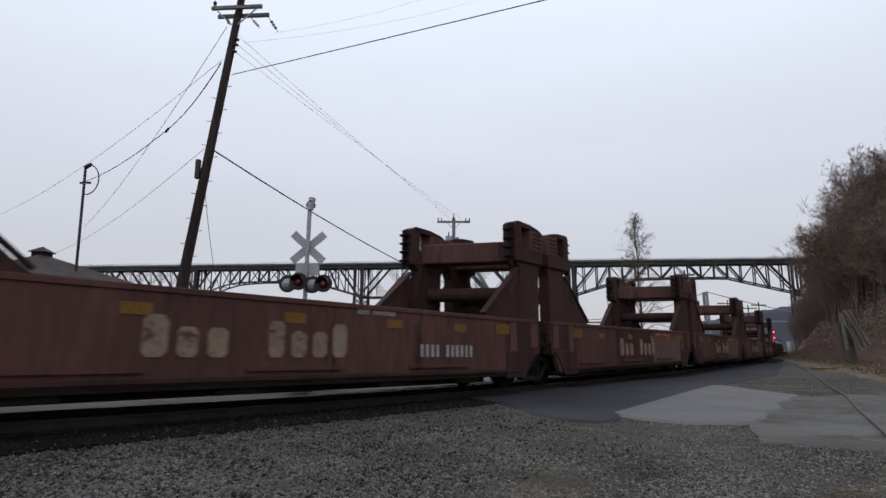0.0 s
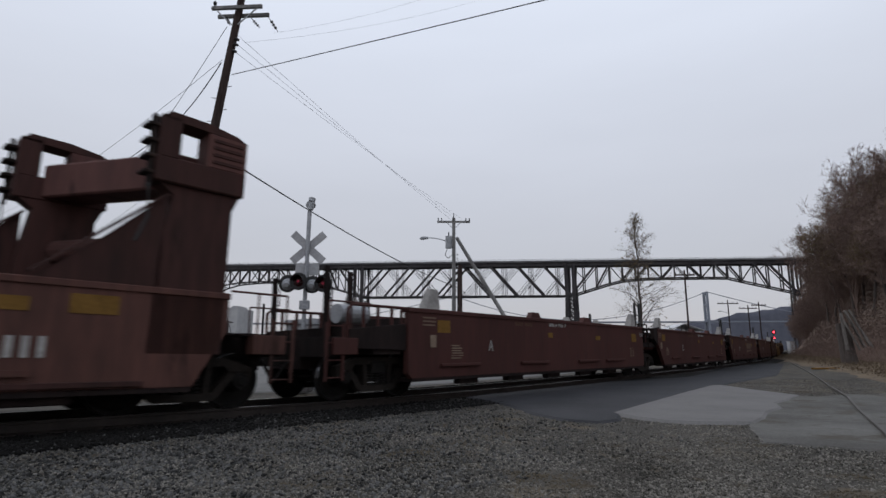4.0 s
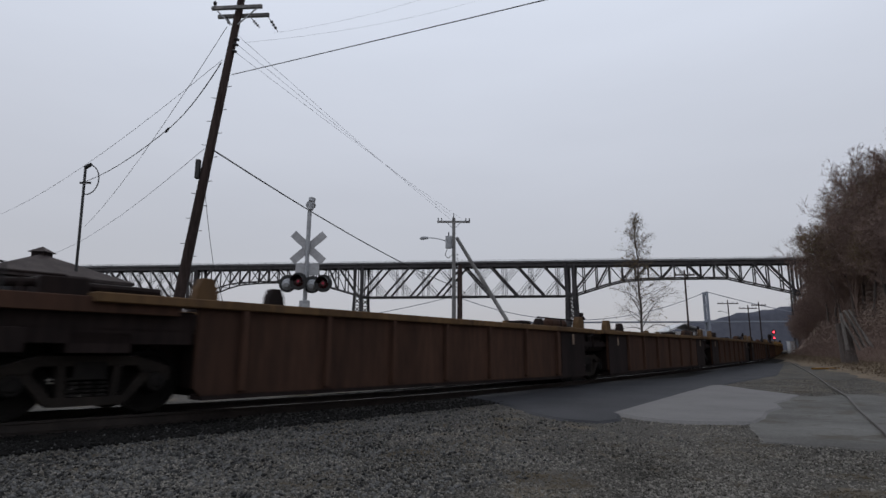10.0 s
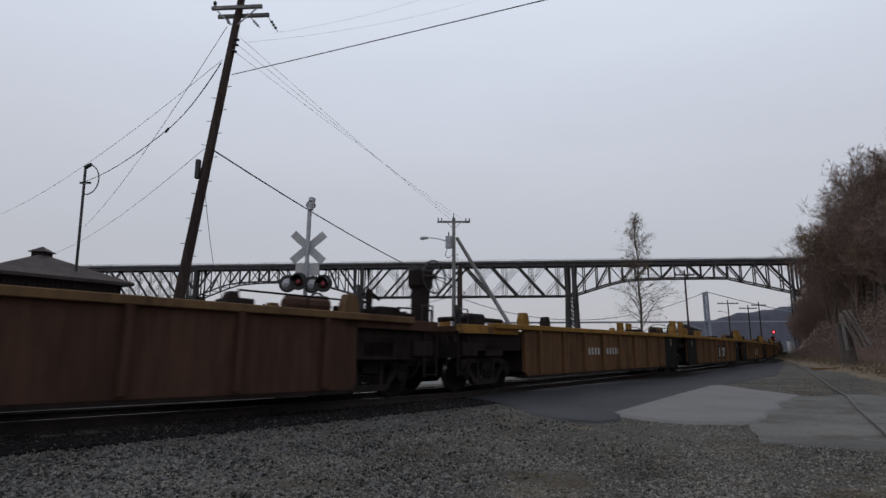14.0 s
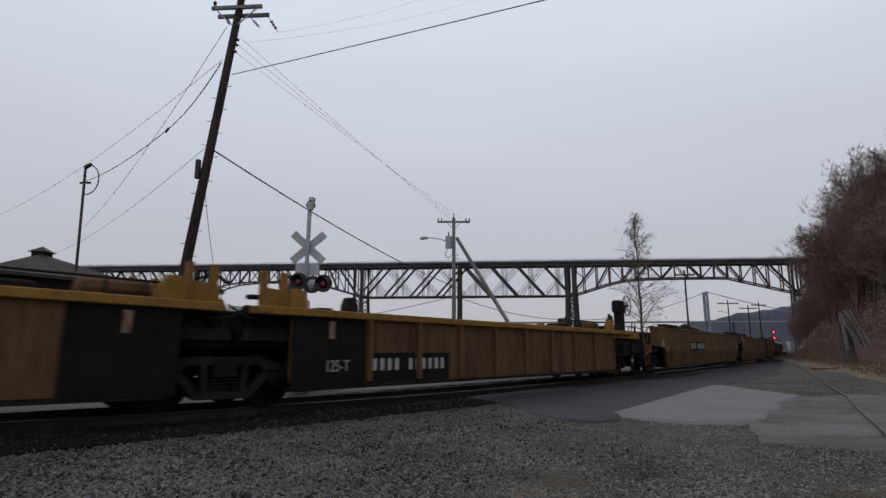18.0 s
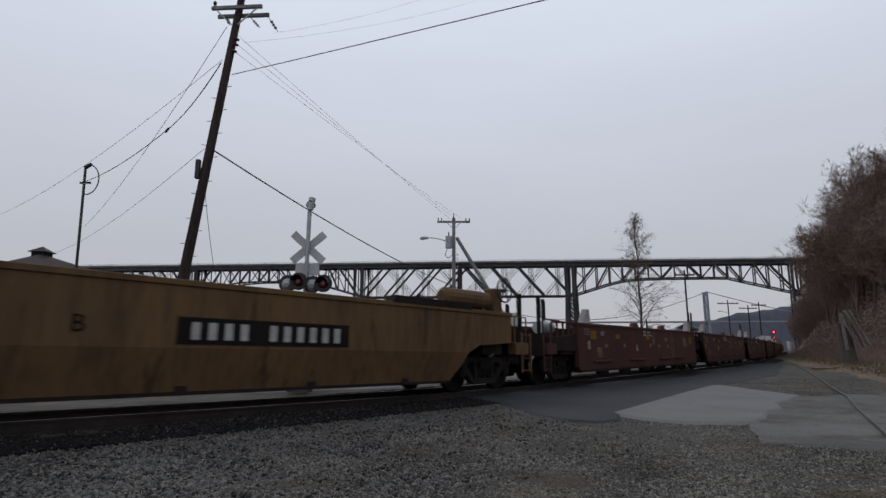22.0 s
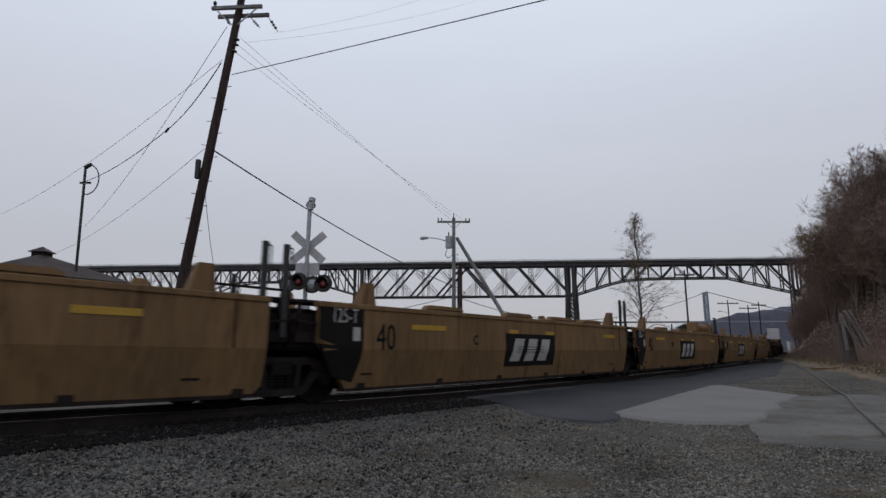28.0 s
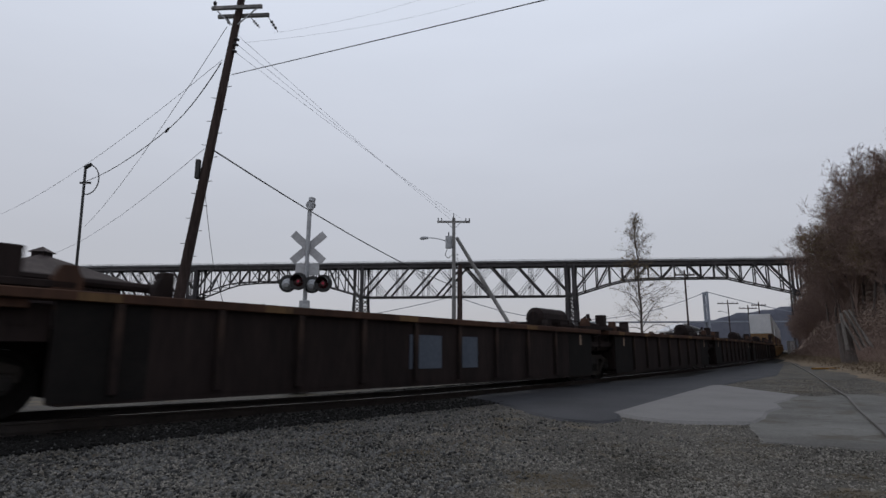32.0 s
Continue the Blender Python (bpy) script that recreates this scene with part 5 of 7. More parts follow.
def build_train():
    n = len(TRAIN)
    models = {}
    for i, (kind, t1, detail) in enumerate(TRAIN):
        if i == 0:
            continue
        t0 = TRAIN[i - 1][1]
        L = round((t1 - t0) * SPEED, 1)
        front = "coupler" if (HEADS.get(i) == "coupler" or i > 40) else "joint"
        rear = "coupler" if (i + 1 >= n or HEADS.get(i + 1) == "coupler" or i >= 40) else "joint"
        if i == 1:
            front = "joint"
        key = (kind, L, front, rear, detail, i > 20)
        if key in models:
            u = copy_thing(models[key], Matrix.Identity(4))
        else:
            if kind == "sea":
                u = sea_unit(L, front, rear, detail == "n", detail == "p")
            elif kind == "brown":
                u = brown_unit(L, front, rear, detail, i > 20)
            elif kind == "tan":
                u = tan_unit(L, front, rear, detail, detail in "AB")
            elif kind == "long":
                u = long_unit(L, front, rear, detail, detail != "C")
            elif kind == "low_yellow":
                u = low_unit(L, front, rear, LOW_YELLOW, 1.25, 1.52, 0.22)
            elif kind == "rusty":
                u = low_unit(L, front, rear, LOW_RUSTY, 1.7, 1.7, 0.23)
            elif kind == "gold":
                u = low_unit(L, front, rear, LOW_GOLD, 1.45, 1.7, 0.31)
                if detail == "e":
                    emblem(u, 1.2, 0.89, 2.25, 0.74)
                    letters("stencil_number", "40", 0.62, FADED_MARK, u, -3.43, -1.508, 0.68, squeeze=0.6)
                if detail == "n" and front == "joint":
                    x = -L / 2 + 0.95
                    patch(u, x + 1.72, x + 4.3, 0.33, 0.92, MARK_BLACK, "number_panel", y=-1.5)
                    bars(u, x + 1.85, 0.56, x + 4.15, 0.82, 11, 1, PALE, y=-1.509)
                    letters("stencil_letter", "125-T", 0.3, PALE, u, x + 1.0, -1.515, 0.58, squeeze=0.8)
                elif detail == "n":
                    bars(u, -1.5, 0.85, 1.2, 1.1, 11, 1, PALE)
            else:
                u = low_unit(L, front, rear, LOW_DARK, 1.5, 1.68, 0.24)
                if detail == "b":
                    for x, w in ((0.2, 1.05), (1.8, 0.8)):
                        patch(u, x, x + w, 0.55, 1.28, BLUE_PATCH, "paint_patch", label="faded blue paint patch")
            if kind == "low_yellow" and not detail:
                patch(u, -6.2, -3.9, 0.52, 0.88, MARK_BLACK, "number_panel", y=-1.509)
                bars(u, -6.05, 0.58, -4.05, 0.82, 9, 1, PALE, y=-1.515)
                letters("stencil_number", "40", 0.64, MARK_BLACK, u, -0.93, -1.508, 0.6, squeeze=0.8)
            models[key] = u
        # the wagon's two ends, as seconds of the train behind the mast line
        carriages.append((u, t0, t1))
        if detail == "box":
            load = tagged(new("shipping_container"), "white shipping container loaded in a well wagon", "container", "loaded containers")
            bm = bevelled(box(bmesh.new(), -6.1, 6.1, -1.22, 1.22, 0.45, 3.1), 0.03)
            part("lower_box", bm, OXIDE if i % 2 else YELLOW, load)
            bm = bevelled(box(bmesh.new(), -6.1, 6.1, -1.22, 1.22, 3.12, 5.6), 0.03)
            part("upper_box", bm, BOX_WHITE, load)
            carriages.append((load, t0, t1))


def wagon_pose(t0, t1, t):
    s0, s1 = MAST_S + SPEED * (t0 - t), MAST_S + SPEED * (t1 - t)
    a, b = on_track(s0), on_track(s1)
    d = b - a
    turn = math.atan2(d.y, d.x)
    tilt = -math.asin(d.z / d.length)
    return Matrix.Translation((a + b) / 2) @ Matrix.Rotation(turn, 4, "Z") @ Matrix.Rotation(tilt, 4, "Y")


def motions():
    for ob, t0, t1 in carriages:
        walk(ob, [(k * 0.5, wagon_pose(t0, t1, k * 0.5)) for k in range(65)])


# ---- paving ----
ROAD_EDGE = [(0.6, 14.6), (1.0, 15.2), (5.4, 21.5), (12.9, 31.6), (26.0, 50.0), (29.5, 50.0), (15.5, 27.0), (8.8, 18.9), (3.18, 10.7), (2.86, 9.69), (2.49, 9.36), (2.02, 9.69), (1.7, 10.62), (1.46, 12.4), (0.95, 14.0)]
APRON_EDGE = [(3.15, 10.73), (8.73, 19.03), (9.24, 19.32), (9.15, 17.2), (9.22, 15.17), (8.6, 14.5), (8.15, 13.83), (7.3, 12.9), (6.77, 11.75), (6.0, 10.9), (5.36, 9.86), (4.84, 9.21), (4.13, 9.21), (3.6, 9.44), (3.28, 10.14)]
OLD_EDGE = [(4.84, 9.18), (5.4, 9.84), (6.0, 10.85), (6.8, 11.72), (7.3, 12.85), (8.2, 13.8), (8.6, 14.45), (9.25, 15.1), (9.6, 14.85), (10.94, 15.73), (11.54, 15.4), (16.5, 20.5), (13.5, 14.4), (7.4, 7.6), (5.6, 6.5), (4.94, 6.6), (4.54, 6.93), (4.32, 7.05), (3.98, 7.24), (4.35, 8.07), (4.6, 8.7)]


def build_road():
    flat_sheet("road", ROAD_EDGE, ASPHALT, 0.035, "dark asphalt road over the level crossing", "road", 0.3)
    flat_sheet("concrete_apron", APRON_EDGE, CONCRETE, 0.045, "pale concrete slab beside the crossing", "pavement", 0.3)
    flat_sheet("old_pavement", OLD_EDGE, OLD_LOT, 0.02, "cracked grey pavement with a buried siding rail", "pavement", 0.3)
    flat_sheet("far_lot", [(-34, 62), (-9.4, 18.2), (-5.2, 16.6), (-2.2, 18.0), (3.2, 24.9), (20, 50), (34, 75), (-45, 80)], LOT, 0.03, "pale worn paving beyond the main track", "pavement", 0.3)


def rail_along(name, pts, up, label, group):
    bm = bmesh.new()
    for p, q in zip(pts, pts[1:]):
        a, b = Vector((*p, ground_level(*p) + up)), Vector((*q, ground_level(*q) + up))
        beam(bm, a, b, 0.038, 0.04)
        beam(bm, a - Vector((0, 0, 0.07)), b - Vector((0, 0, 0.07)), 0.02, 0.1)
        beam(bm, a - Vector((0, 0, 0.125)), b - Vector((0, 0, 0.125)), 0.14, 0.02)
    return tagged(part(name, bm, DULL_RAIL), label, "rail", group)


def build_siding():
    rail_along("siding_rail", [(4.3, 5.3), (5.86, 7.79), (7.9, 11.1), (10.06, 14.48), (12.19, 18.21)], 0.045, "old siding rail sunk in the pavement", "siding rails")
    rail_along("siding_rail", [(12.3, 18.4), (15.5, 23.9), (19.17, 30.25), (24.0, 38.8), (28.89, 47.46), (36.0, 60.0)], 0.03, "old siding rail in gravel", "siding rails")
    rail_along("siding_rail", [(22.7, 33.3), (25.0, 38.0), (27.3, 41.6)], 0.05, "loose rail end lying in dead grass", "siding rails")
    bm = bevelled(box(bmesh.new(), -1.1, 1.1, -0.12, 0.12, 0, 0.1), 0.015)
    plank = tagged(part("loose_plank", bm, BRIGHT_YELLOW), "yellowed plank lying on the gravel", "plank")
    plank.matrix_world = pose(23.6, 35.6, ground_level(23, 35) + 0.01, 0, 0, 20)


def fill(me, v, f):
    """Vertices and equal-sided faces into a mesh, quickly."""
    n = f.shape[1]
    me.vertices.add(len(v))
    me.vertices.foreach_set("co", np.ascontiguousarray(v, dtype=np.float32).ravel())
    me.loops.add(f.size)
    me.loops.foreach_set("vertex_index", np.ascontiguousarray(f, dtype=np.int32).ravel())
    me.polygons.add(len(f))
    me.polygons.foreach_set("loop_start", np.arange(0, f.size, n, dtype=np.int32))
    me.update(calc_edges=True)


def lumps(x, y, scale, seed):
    """A slow uneven field between 0 and 1, for patches in scattered stone."""
    rng = np.random.default_rng(seed)
    a = np.zeros(len(x))
    for k in range(7):
        w, ph = rng.uniform(0, 6.283), rng.uniform(0, 6.283)
        a += np.sin((x * math.cos(w) + y * math.sin(w)) * scale * (0.6 + 0.35 * k) + ph) / (1 + 0.35 * k)
    return 0.5 + 0.5 * np.tanh(a * 0.8)


def scatter_stones(name, place, count, lo, hi, material, label, seed):
    """Loose crushed stones as one mesh of little faceted lumps."""
    rng = np.random.default_rng(seed)
    base = np.array([(1, 0, 0), (-1, 0, 0), (0, 1, 0), (0, -1, 0), (0, 0, 1), (0, 0, -1)], float)
    tri = np.array([(0, 2, 4), (2, 1, 4), (1, 3, 4), (3, 0, 4), (2, 0, 5), (1, 2, 5), (3, 1, 5), (0, 3, 5)])
    p = place(rng, count)
    count = len(p)
    size = lo + (hi - lo) * rng.random(count) ** 2.2
    v = base[None] * (0.45 + 0.95 * rng.random((count, 6, 1))) * size[:, None, None] * np.array((1.1, 0.85, 0.7))
    a = rng.random(count) * 6.283
    c, s = np.cos(a)[:, None], np.sin(a)[:, None]
    tilt = rng.normal(0, 0.6, (count, 1))
    x, y, z = v[..., 0] * c - v[..., 1] * s, v[..., 0] * s + v[..., 1] * c, v[..., 2]
    z2 = z * np.cos(tilt) + x * np.sin(tilt)
    x2 = x * np.cos(tilt) - z * np.sin(tilt)
    v = np.stack([x2, y, z2], -1) + p[:, None, :]
    f = (tri[None] + 6 * np.arange(count)[:, None, None]).reshape(-1, 3)
    me = bpy.data.meshes.new(name)
    fill(me, v.reshape(-1, 3), f)
    me.materials.append(material)
    return tagged(new(name, me), label, "gravel", kind="stuff")


def level_array(y):
    return np.interp(y, (-40, 6, 14, 25, 60, 80, 150, 300), (-0.2, -0.28, -0.32, -0.24, -0.1, -0.02, 0.8, 2.2))


def inside(x, y, edge):
    """Which of the places lie within an outline."""
    hit = np.zeros(len(x), bool)
    for (ax, ay), (bx, by) in zip(edge, edge[1:] + edge[:1]):
        hit ^= ((ay > y) != (by > y)) & (x < (bx - ax) * (y - ay) / (by - ay + 1e-9) + ax)
    return hit


def build_gravel():
    def yard(rng, n):
        m = int(n * 3.2)
        y = 3.5 + 20 * rng.random(m) ** 1.75
        x = (rng.random(m) * 2 - 1) * (0.86 * y + 0.4)
        # clear of the track and the paving
        s = np.interp(y, TY[2700:3000], TX[2700:3000])
        keep = (x > s + 3.1 + rng.normal(0, 0.15, m)) | (y < 4)
        jx, jy = x + rng.normal(0, 0.16, m), y + rng.normal(0, 0.16, m)
        keep &= ~(inside(jx, jy, ROAD_EDGE) | inside(jx, jy, APRON_EDGE))
        jx, jy = x + rng.normal(0, 0.28, m), y + rng.normal(0, 0.28, m)
        keep &= ~inside(jx, jy, OLD_EDGE) | (rng.random(m) < 0.02)
        keep &= rng.random(m) < 0.3 + 0.7 * lumps(x, y, 1.1, 5)
        x, y = x[keep][:n], y[keep][:n]
        return np.stack([x, y, level_array(y) + 0.004], -1)
    scatter_stones("crushed_gravel", yard, 100000, 0.006, 0.021, STONE, "loose grey crushed gravel on the ground", 3)

    def shoulder(rng, n):
        y = 3.5 + 11 * rng.random(n) ** 1.5
        far_side = np.interp(y, TY[2700:3000], TX[2700:3000]) + 3.0
        x = far_side + (-1.7 + 7.0 * rng.random(n) ** 0.85) * (1 + 0.05 * y)
        ok = (abs(x) < 0.86 * y + 0.4) & (x < 0.4 + rng.normal(0, 1.3, n)) & (rng.random(n) < 0.35 + 0.65 * lumps(x, y, 1.6, 8)) & ~inside(x, y, ROAD_EDGE)
        x, y = x[ok], y[ok]
        return np.stack([x, y, level_array(y) + 0.008], -1)
    scatter_stones("shoulder_stone", shoulder, 62000, 0.011, 0.035, GREY_STONE, "coarse grey broken stone beside the track", 9)

    def bed(rng, n):
        s = -12 + 42 * rng.random(n) ** 1.4
        o = rng.choice((-1, 1), n) * (0.0 + 2.5 * rng.random(n) ** 0.6)
        t, up = np.interp(s, TS, TH), np.interp(s, TS, LZ)
        h = np.interp(abs(o), (0, 1.75, 2.9), (-0.2, -0.2, -0.4))
        x, y = np.interp(s, TS, TX) + o * np.sin(t), np.interp(s, TS, TY) - o * np.cos(t)
        ok = ~inside(x + rng.normal(0, 0.2, n), y + rng.normal(0, 0.2, n), ROAD_EDGE)
        return np.stack([x, y, np.maximum(up + h, level_array(y) + 0.024)], -1)[ok]
    scatter_stones("track_ballast", bed, 26000, 0.018, 0.045, BALLAST, "oily crushed stone between the rails, darkened for the train shade", 4)


# ---- crossing signal ----
def build_signal():
    x, y = -3.94, 16.0
    z0 = ground_level(x, y) + 0.06
    u = tagged(new("crossing_signal"), "grey crossing mast with crossbuck and four red flashing lights", "crossing signal")
    u.matrix_world = pose(x, y, z0, 0, 0.6, 0)
    part("base", bevelled(box(bmesh.new(), -0.3, 0.3, -0.3, 0.3, 0, 0.25), 0.03), CONCRETE, u)
    part("mast", rod(bmesh.new(), (0, 0, 0.2), (0, 0, 5.1), 0.062, n=14), GALV, u, smooth=False)
    part("bell", rod(rod(bmesh.new(), (0.0, 0, 5.1), (0.03, 0, 5.2), 0.05, 0.03, 10), (0.0, 0.1, 5.32), (0.06, -0.12, 5.44), 0.15, 0.05, 14), GALV, u)
    part("bell_gong", rod(bmesh.new(), (0.03, -0.05, 5.14), (0.06, -0.02, 5.5), 0.08, 0.1, 12), GALV, u)
    for ang in (42, -42):
        bm = bevelled(box(bmesh.new(), -0.61, 0.61, -0.008, 0.008, -0.115, 0.115), 0.004)
        b = part("crossbuck_blade", bm, SIGN_WHITE, u, "weathered white blade seen from behind")
        b.matrix_local = pose(0, 0.07 if ang > 0 else 0.09, 4.05, 0, ang, 0)
    part("track_sign", bevelled(box(bmesh.new(), -0.34, 0.34, 0.08, 0.09, 3.25, 3.56), 0.004), SIGN_WHITE, u, "grey back of a small sign plate")
    part("crossarm", rod(bmesh.new(), (-0.5, 0, 2.98), (0.58, 0, 2.98), 0.035, n=10), GALV, u)
    for k, (dx, dz, lit) in enumerate(((-0.5, 0.02, False), (-0.16, 0.07, True), (0.2, 0.0, False), (0.54, 0.02, True))):
        yy = -0.2 if lit else -0.06
        lamp = part("flasher_disc", rod(bmesh.new(), (dx, yy, 2.96 + dz), (dx, yy + 0.02, 2.96 + dz), 0.25, n=28), BLACK, u, "round black light backing")
        if lit:
            part("lens", rod(bmesh.new(), (dx, yy - 0.05, 2.96 + dz), (dx, yy - 0.005, 2.96 + dz), 0.07, 0.15, 20), GLASS_LENS, lamp, "round red lens")
            part("lit_centre", rod(bmesh.new(), (dx, yy - 0.062, 2.96 + dz), (dx, yy - 0.05, 2.96 + dz), 0.02, 0.038, 14), RED_GLOW, lamp, "glowing middle of the red lens")
            bm = bmesh.new()
            n = 12
            for i in range(n):
                a, b = math.pi * i / n, math.pi * (i + 1) / n
                q = [(dx + 0.17 * math.cos(w), yv, 2.96 + dz + 0.17 * math.sin(w)) for w, yv in ((a, yy), (b, yy), (b, yy - 0.28), (a, yy - 0.28))]
                bm.faces.new([bm.verts.new(p) for p in q])
            part("visor", bm, BLACK, lamp)
        else:
            part("housing", rod(rod(bmesh.new(), (dx, yy - 0.1, 2.94 + dz), (dx, yy, 2.94 + dz), 0.1, 0.17, 16), (dx, yy - 0.16, 2.9 + dz), (dx, yy - 0.08, 2.93 + dz), 0.07, 0.1, 12), GALV, lamp, "pale metal back of a lamp housing")
    part("junction_box", bevelled(box(bmesh.new(), -0.12, 0.16, -0.16, -0.04, 2.25, 2.5), 0.015), GALV, u)
    cab = tagged(new("relay_cabinet"), "grey metal signal relay cabinet beside the crossing", "cabinet")
    cab.matrix_world = pose(-4.5, 19.4, ground_level(-4.5, 19.4) + 0.06, 0, 0, 8)
    part("body", bevelled(box(bmesh.new(), -0.75, 0.95, -0.5, 0.5, 0.0, 1.95), 0.02), GALV, cab)
    part("roof", bevelled(slab(bmesh.new(), [(-0.85, 1.95), (1.05, 1.95), (1.0, 2.08), (0.1, 2.16), (-0.8, 2.08)], -0.6, 0.6), 0.01), GALV, cab)
    part("door", bevelled(box(bmesh.new(), -0.65, 0.1, -0.53, -0.5, 0.15, 1.8), 0.01), GALV, cab)
    part("door", bevelled(box(bmesh.new(), 0.14, 0.85, -0.53, -0.5, 0.15, 1.8), 0.01), GALV, cab)


# ---- poles and wires ----
def insulator(u, p, q, material=BLACK):
    p, q = Vector(p), Vector(q)
    bm = rod(bmesh.new(), p, q, 0.012, n=6)
    for k in (0.3, 0.5, 0.7):
        a = p.lerp(q, k)
        b = p.lerp(q, k + 0.1)
        rod(bm, a, b, 0.06, 0.045, 10)
    return part("insulator", bm, material, u)


def build_leaning_pole():
    u = tagged(new("utility_pole"), "dark leaning wooden utility pole with crossarms and guy wires", "utility pole", "utility poles")
    base, top = Vector((-8.78, 18.0, -0.35)), Vector((-7.0, 18.0, 13.9))
    part("shaft", rod(bmesh.new(), base, top, 0.185, 0.12, 14), POLE_WOOD, u)

    def on(z):
        return base.lerp(top, (z - base.z) / (top.z - base.z))
    for dy, dz, x0, x1 in ((-0.16, 12.62, -8.05, -6.3), (0.16, 12.5, -7.95, -6.15)):
        bm = bevelled(hull8(bmesh.new(), [(x0, 18 + dy - 0.05, dz - 0.08), (x1, 18 + dy - 0.05, dz - 0.0), (x1, 18 + dy + 0.05, dz - 0.0), (x0, 18 + dy + 0.05, dz - 0.08),
                                          (x0, 18 + dy - 0.05, dz + 0.05), (x1, 18 + dy - 0.05, dz + 0.13), (x1, 18 + dy + 0.05, dz + 0.13), (x0, 18 + dy + 0.05, dz + 0.05)]), 0.01)
        part("crossarm", bm, GREY_WOOD, u, "weathered grey wooden crossarm")
    bm = beam(bmesh.new(), (-7.25, 17.8, 13.25), (-6.1, 17.2, 12.85), 0.11, 0.13)
    part("crossarm", bm, GREY_WOOD, u, "weathered grey wooden crossarm")
    bm = bmesh.new()
    beam(bm, (-7.85, 17.84, 12.5), (-7.28, 17.84, 11.95), 0.03, 0.04)
    beam(bm, (-6.5, 17.84, 12.6), (-7.1, 17.84, 12.0), 0.03, 0.04)
    part("brace", bm, GALV, u)
    for p, q in (((-7.95, 17.84, 12.68), (-7.95, 17.84, 12.9)), ((-6.15, 18.1, 12.45), (-5.85, 18.3, 12.0)), ((-6.75, 18.1, 12.4), (-6.5, 18.3, 12.15)), ((-6.1, 17.2, 12.9), (-5.55, 17.0, 13.1)),
                 ((-7.6, 17.9, 12.4), (-7.4, 17.9, 12.0))):
        insulator(u, p, q)
    for z in (11.5, 11.3, 11.05):
        p = on(z)
        part("spool", rod(bmesh.new(), p + Vector((0.12, -0.1, 0)), p + Vector((0.24, -0.1, -0.06)), 0.05, n=8), BLACK, u)
    p = on(6.8)
    part("terminal_box", bevelled(box(bmesh.new(), p.x - 0.28, p.x - 0.14, 17.8, 17.95, 6.45, 7.1), 0.015), BLACK, u)
    for k in range(18):
        p = on(2.6 + k * 0.42)
        sx = 1 if k % 2 else -1
        part("step_peg", rod(bmesh.new(), p, p + Vector((sx * 0.3, -0.03, 0.02)), 0.012, n=5), BLACK, u)
    wires = tagged(new("overhead_wires"), "thin dark overhead wires and cables strung between poles", "wires")
    far_arm = Vector((0.8, 41.0, 10.5))
    wire_rope("thick_cable", [(-7.21, 17.9, 10.15), (7.2, 9.05, 8.4)], 0.014, WIRE, wires, 0.02)
    wire_rope("comm_cable", [(-7.64, 17.9, 7.44), (0.62, 41.0, 5.66)], 0.026, WIRE, wires, 0.35)
    for k, dx in enumerate((-0.25, 0.15, 0.6)):
        wire_rope("power_line", [on(11.6 - 0.3 * k) + Vector((0.2, -0.1, 0)), far_arm + Vector((dx, 0, 0.1))], 0.0065, PALE_WIRE, wires, 0.1)
    wire_rope("service_drop", [(-7.6, 17.9, 10.6), (-11.67, 22.6, 10.09), (-19.75, 30.0, 10.1)], 0.018, WIRE, wires, 0.25)
    part("splice", rod(bmesh.new(), (-11.57, 22.5, 10.1), (-11.8, 22.75, 10.06), 0.05, n=8), WIRE, wires)
    wire_rope("service_drop", [(-7.5, 17.9, 11.95), (-26.0, 40.0, 9.8)], 0.01, WIRE, wires, 0.6)
    wire_rope("power_line", [(-7.58, 17.9, 10.7), (-33.0, 40.0, 10.4)], 0.009, PALE_WIRE, wires, 0.7)
    wire_rope("power_line", [(-7.95, 17.9, 7.5), (-28.5, 40.0, 7.7)], 0.009, PALE_WIRE, wires, 0.6)
    wire_rope("guy_wire", [(-7.85, 18.0, 6.0), (-7.55, 18.4, 3.6), (-6.6, 19.5, -0.2)], 0.009, WIRE, wires, 0.1)
    wire_rope("power_line", [(-6.0, 18.3, 11.95), (2.5, 23.0, 18.0)], 0.0035, PALE_WIRE, wires, 0.4)
    wire_rope("power_line", [(-6.9, 18.0, 11.4), (4.0, 22.0, 16.6)], 0.0035, PALE_WIRE, wires, 0.4)


def build_service_mast():
    u = tagged(new("service_mast"), "thin dark metal service mast with looped cable", "service mast")
    part("pipe", rod(bmesh.new(), (-19.62, 30.0, 3.0), (-19.82, 30.0, 10.95), 0.075, 0.07, 10), BLACK, u)
    part("weatherhead", rod(bmesh.new(), (-19.85, 30.0, 10.9), (-19.5, 30.0, 11.12), 0.12, 0.09, 10), BLACK, u)
    pts = [Vector((-19.6 + 0.62 * math.sin(a) * (1 if a < 3.1 else 0.4), 29.95, 10.2 + 0.85 * math.cos(a))) for a in np.linspace(0.1, 3.6, 14)]
    bm = bmesh.new()
    for a, b in zip(pts, pts[1:]):
        rod(bm, a, b, 0.03, n=6)
    part("cable_loop", bm, WIRE, u)
    part("clamp", beam(bmesh.new(), (-20.0, 29.95, 10.02), (-19.4, 29.95, 10.02), 0.08, 0.1), BLACK, u)


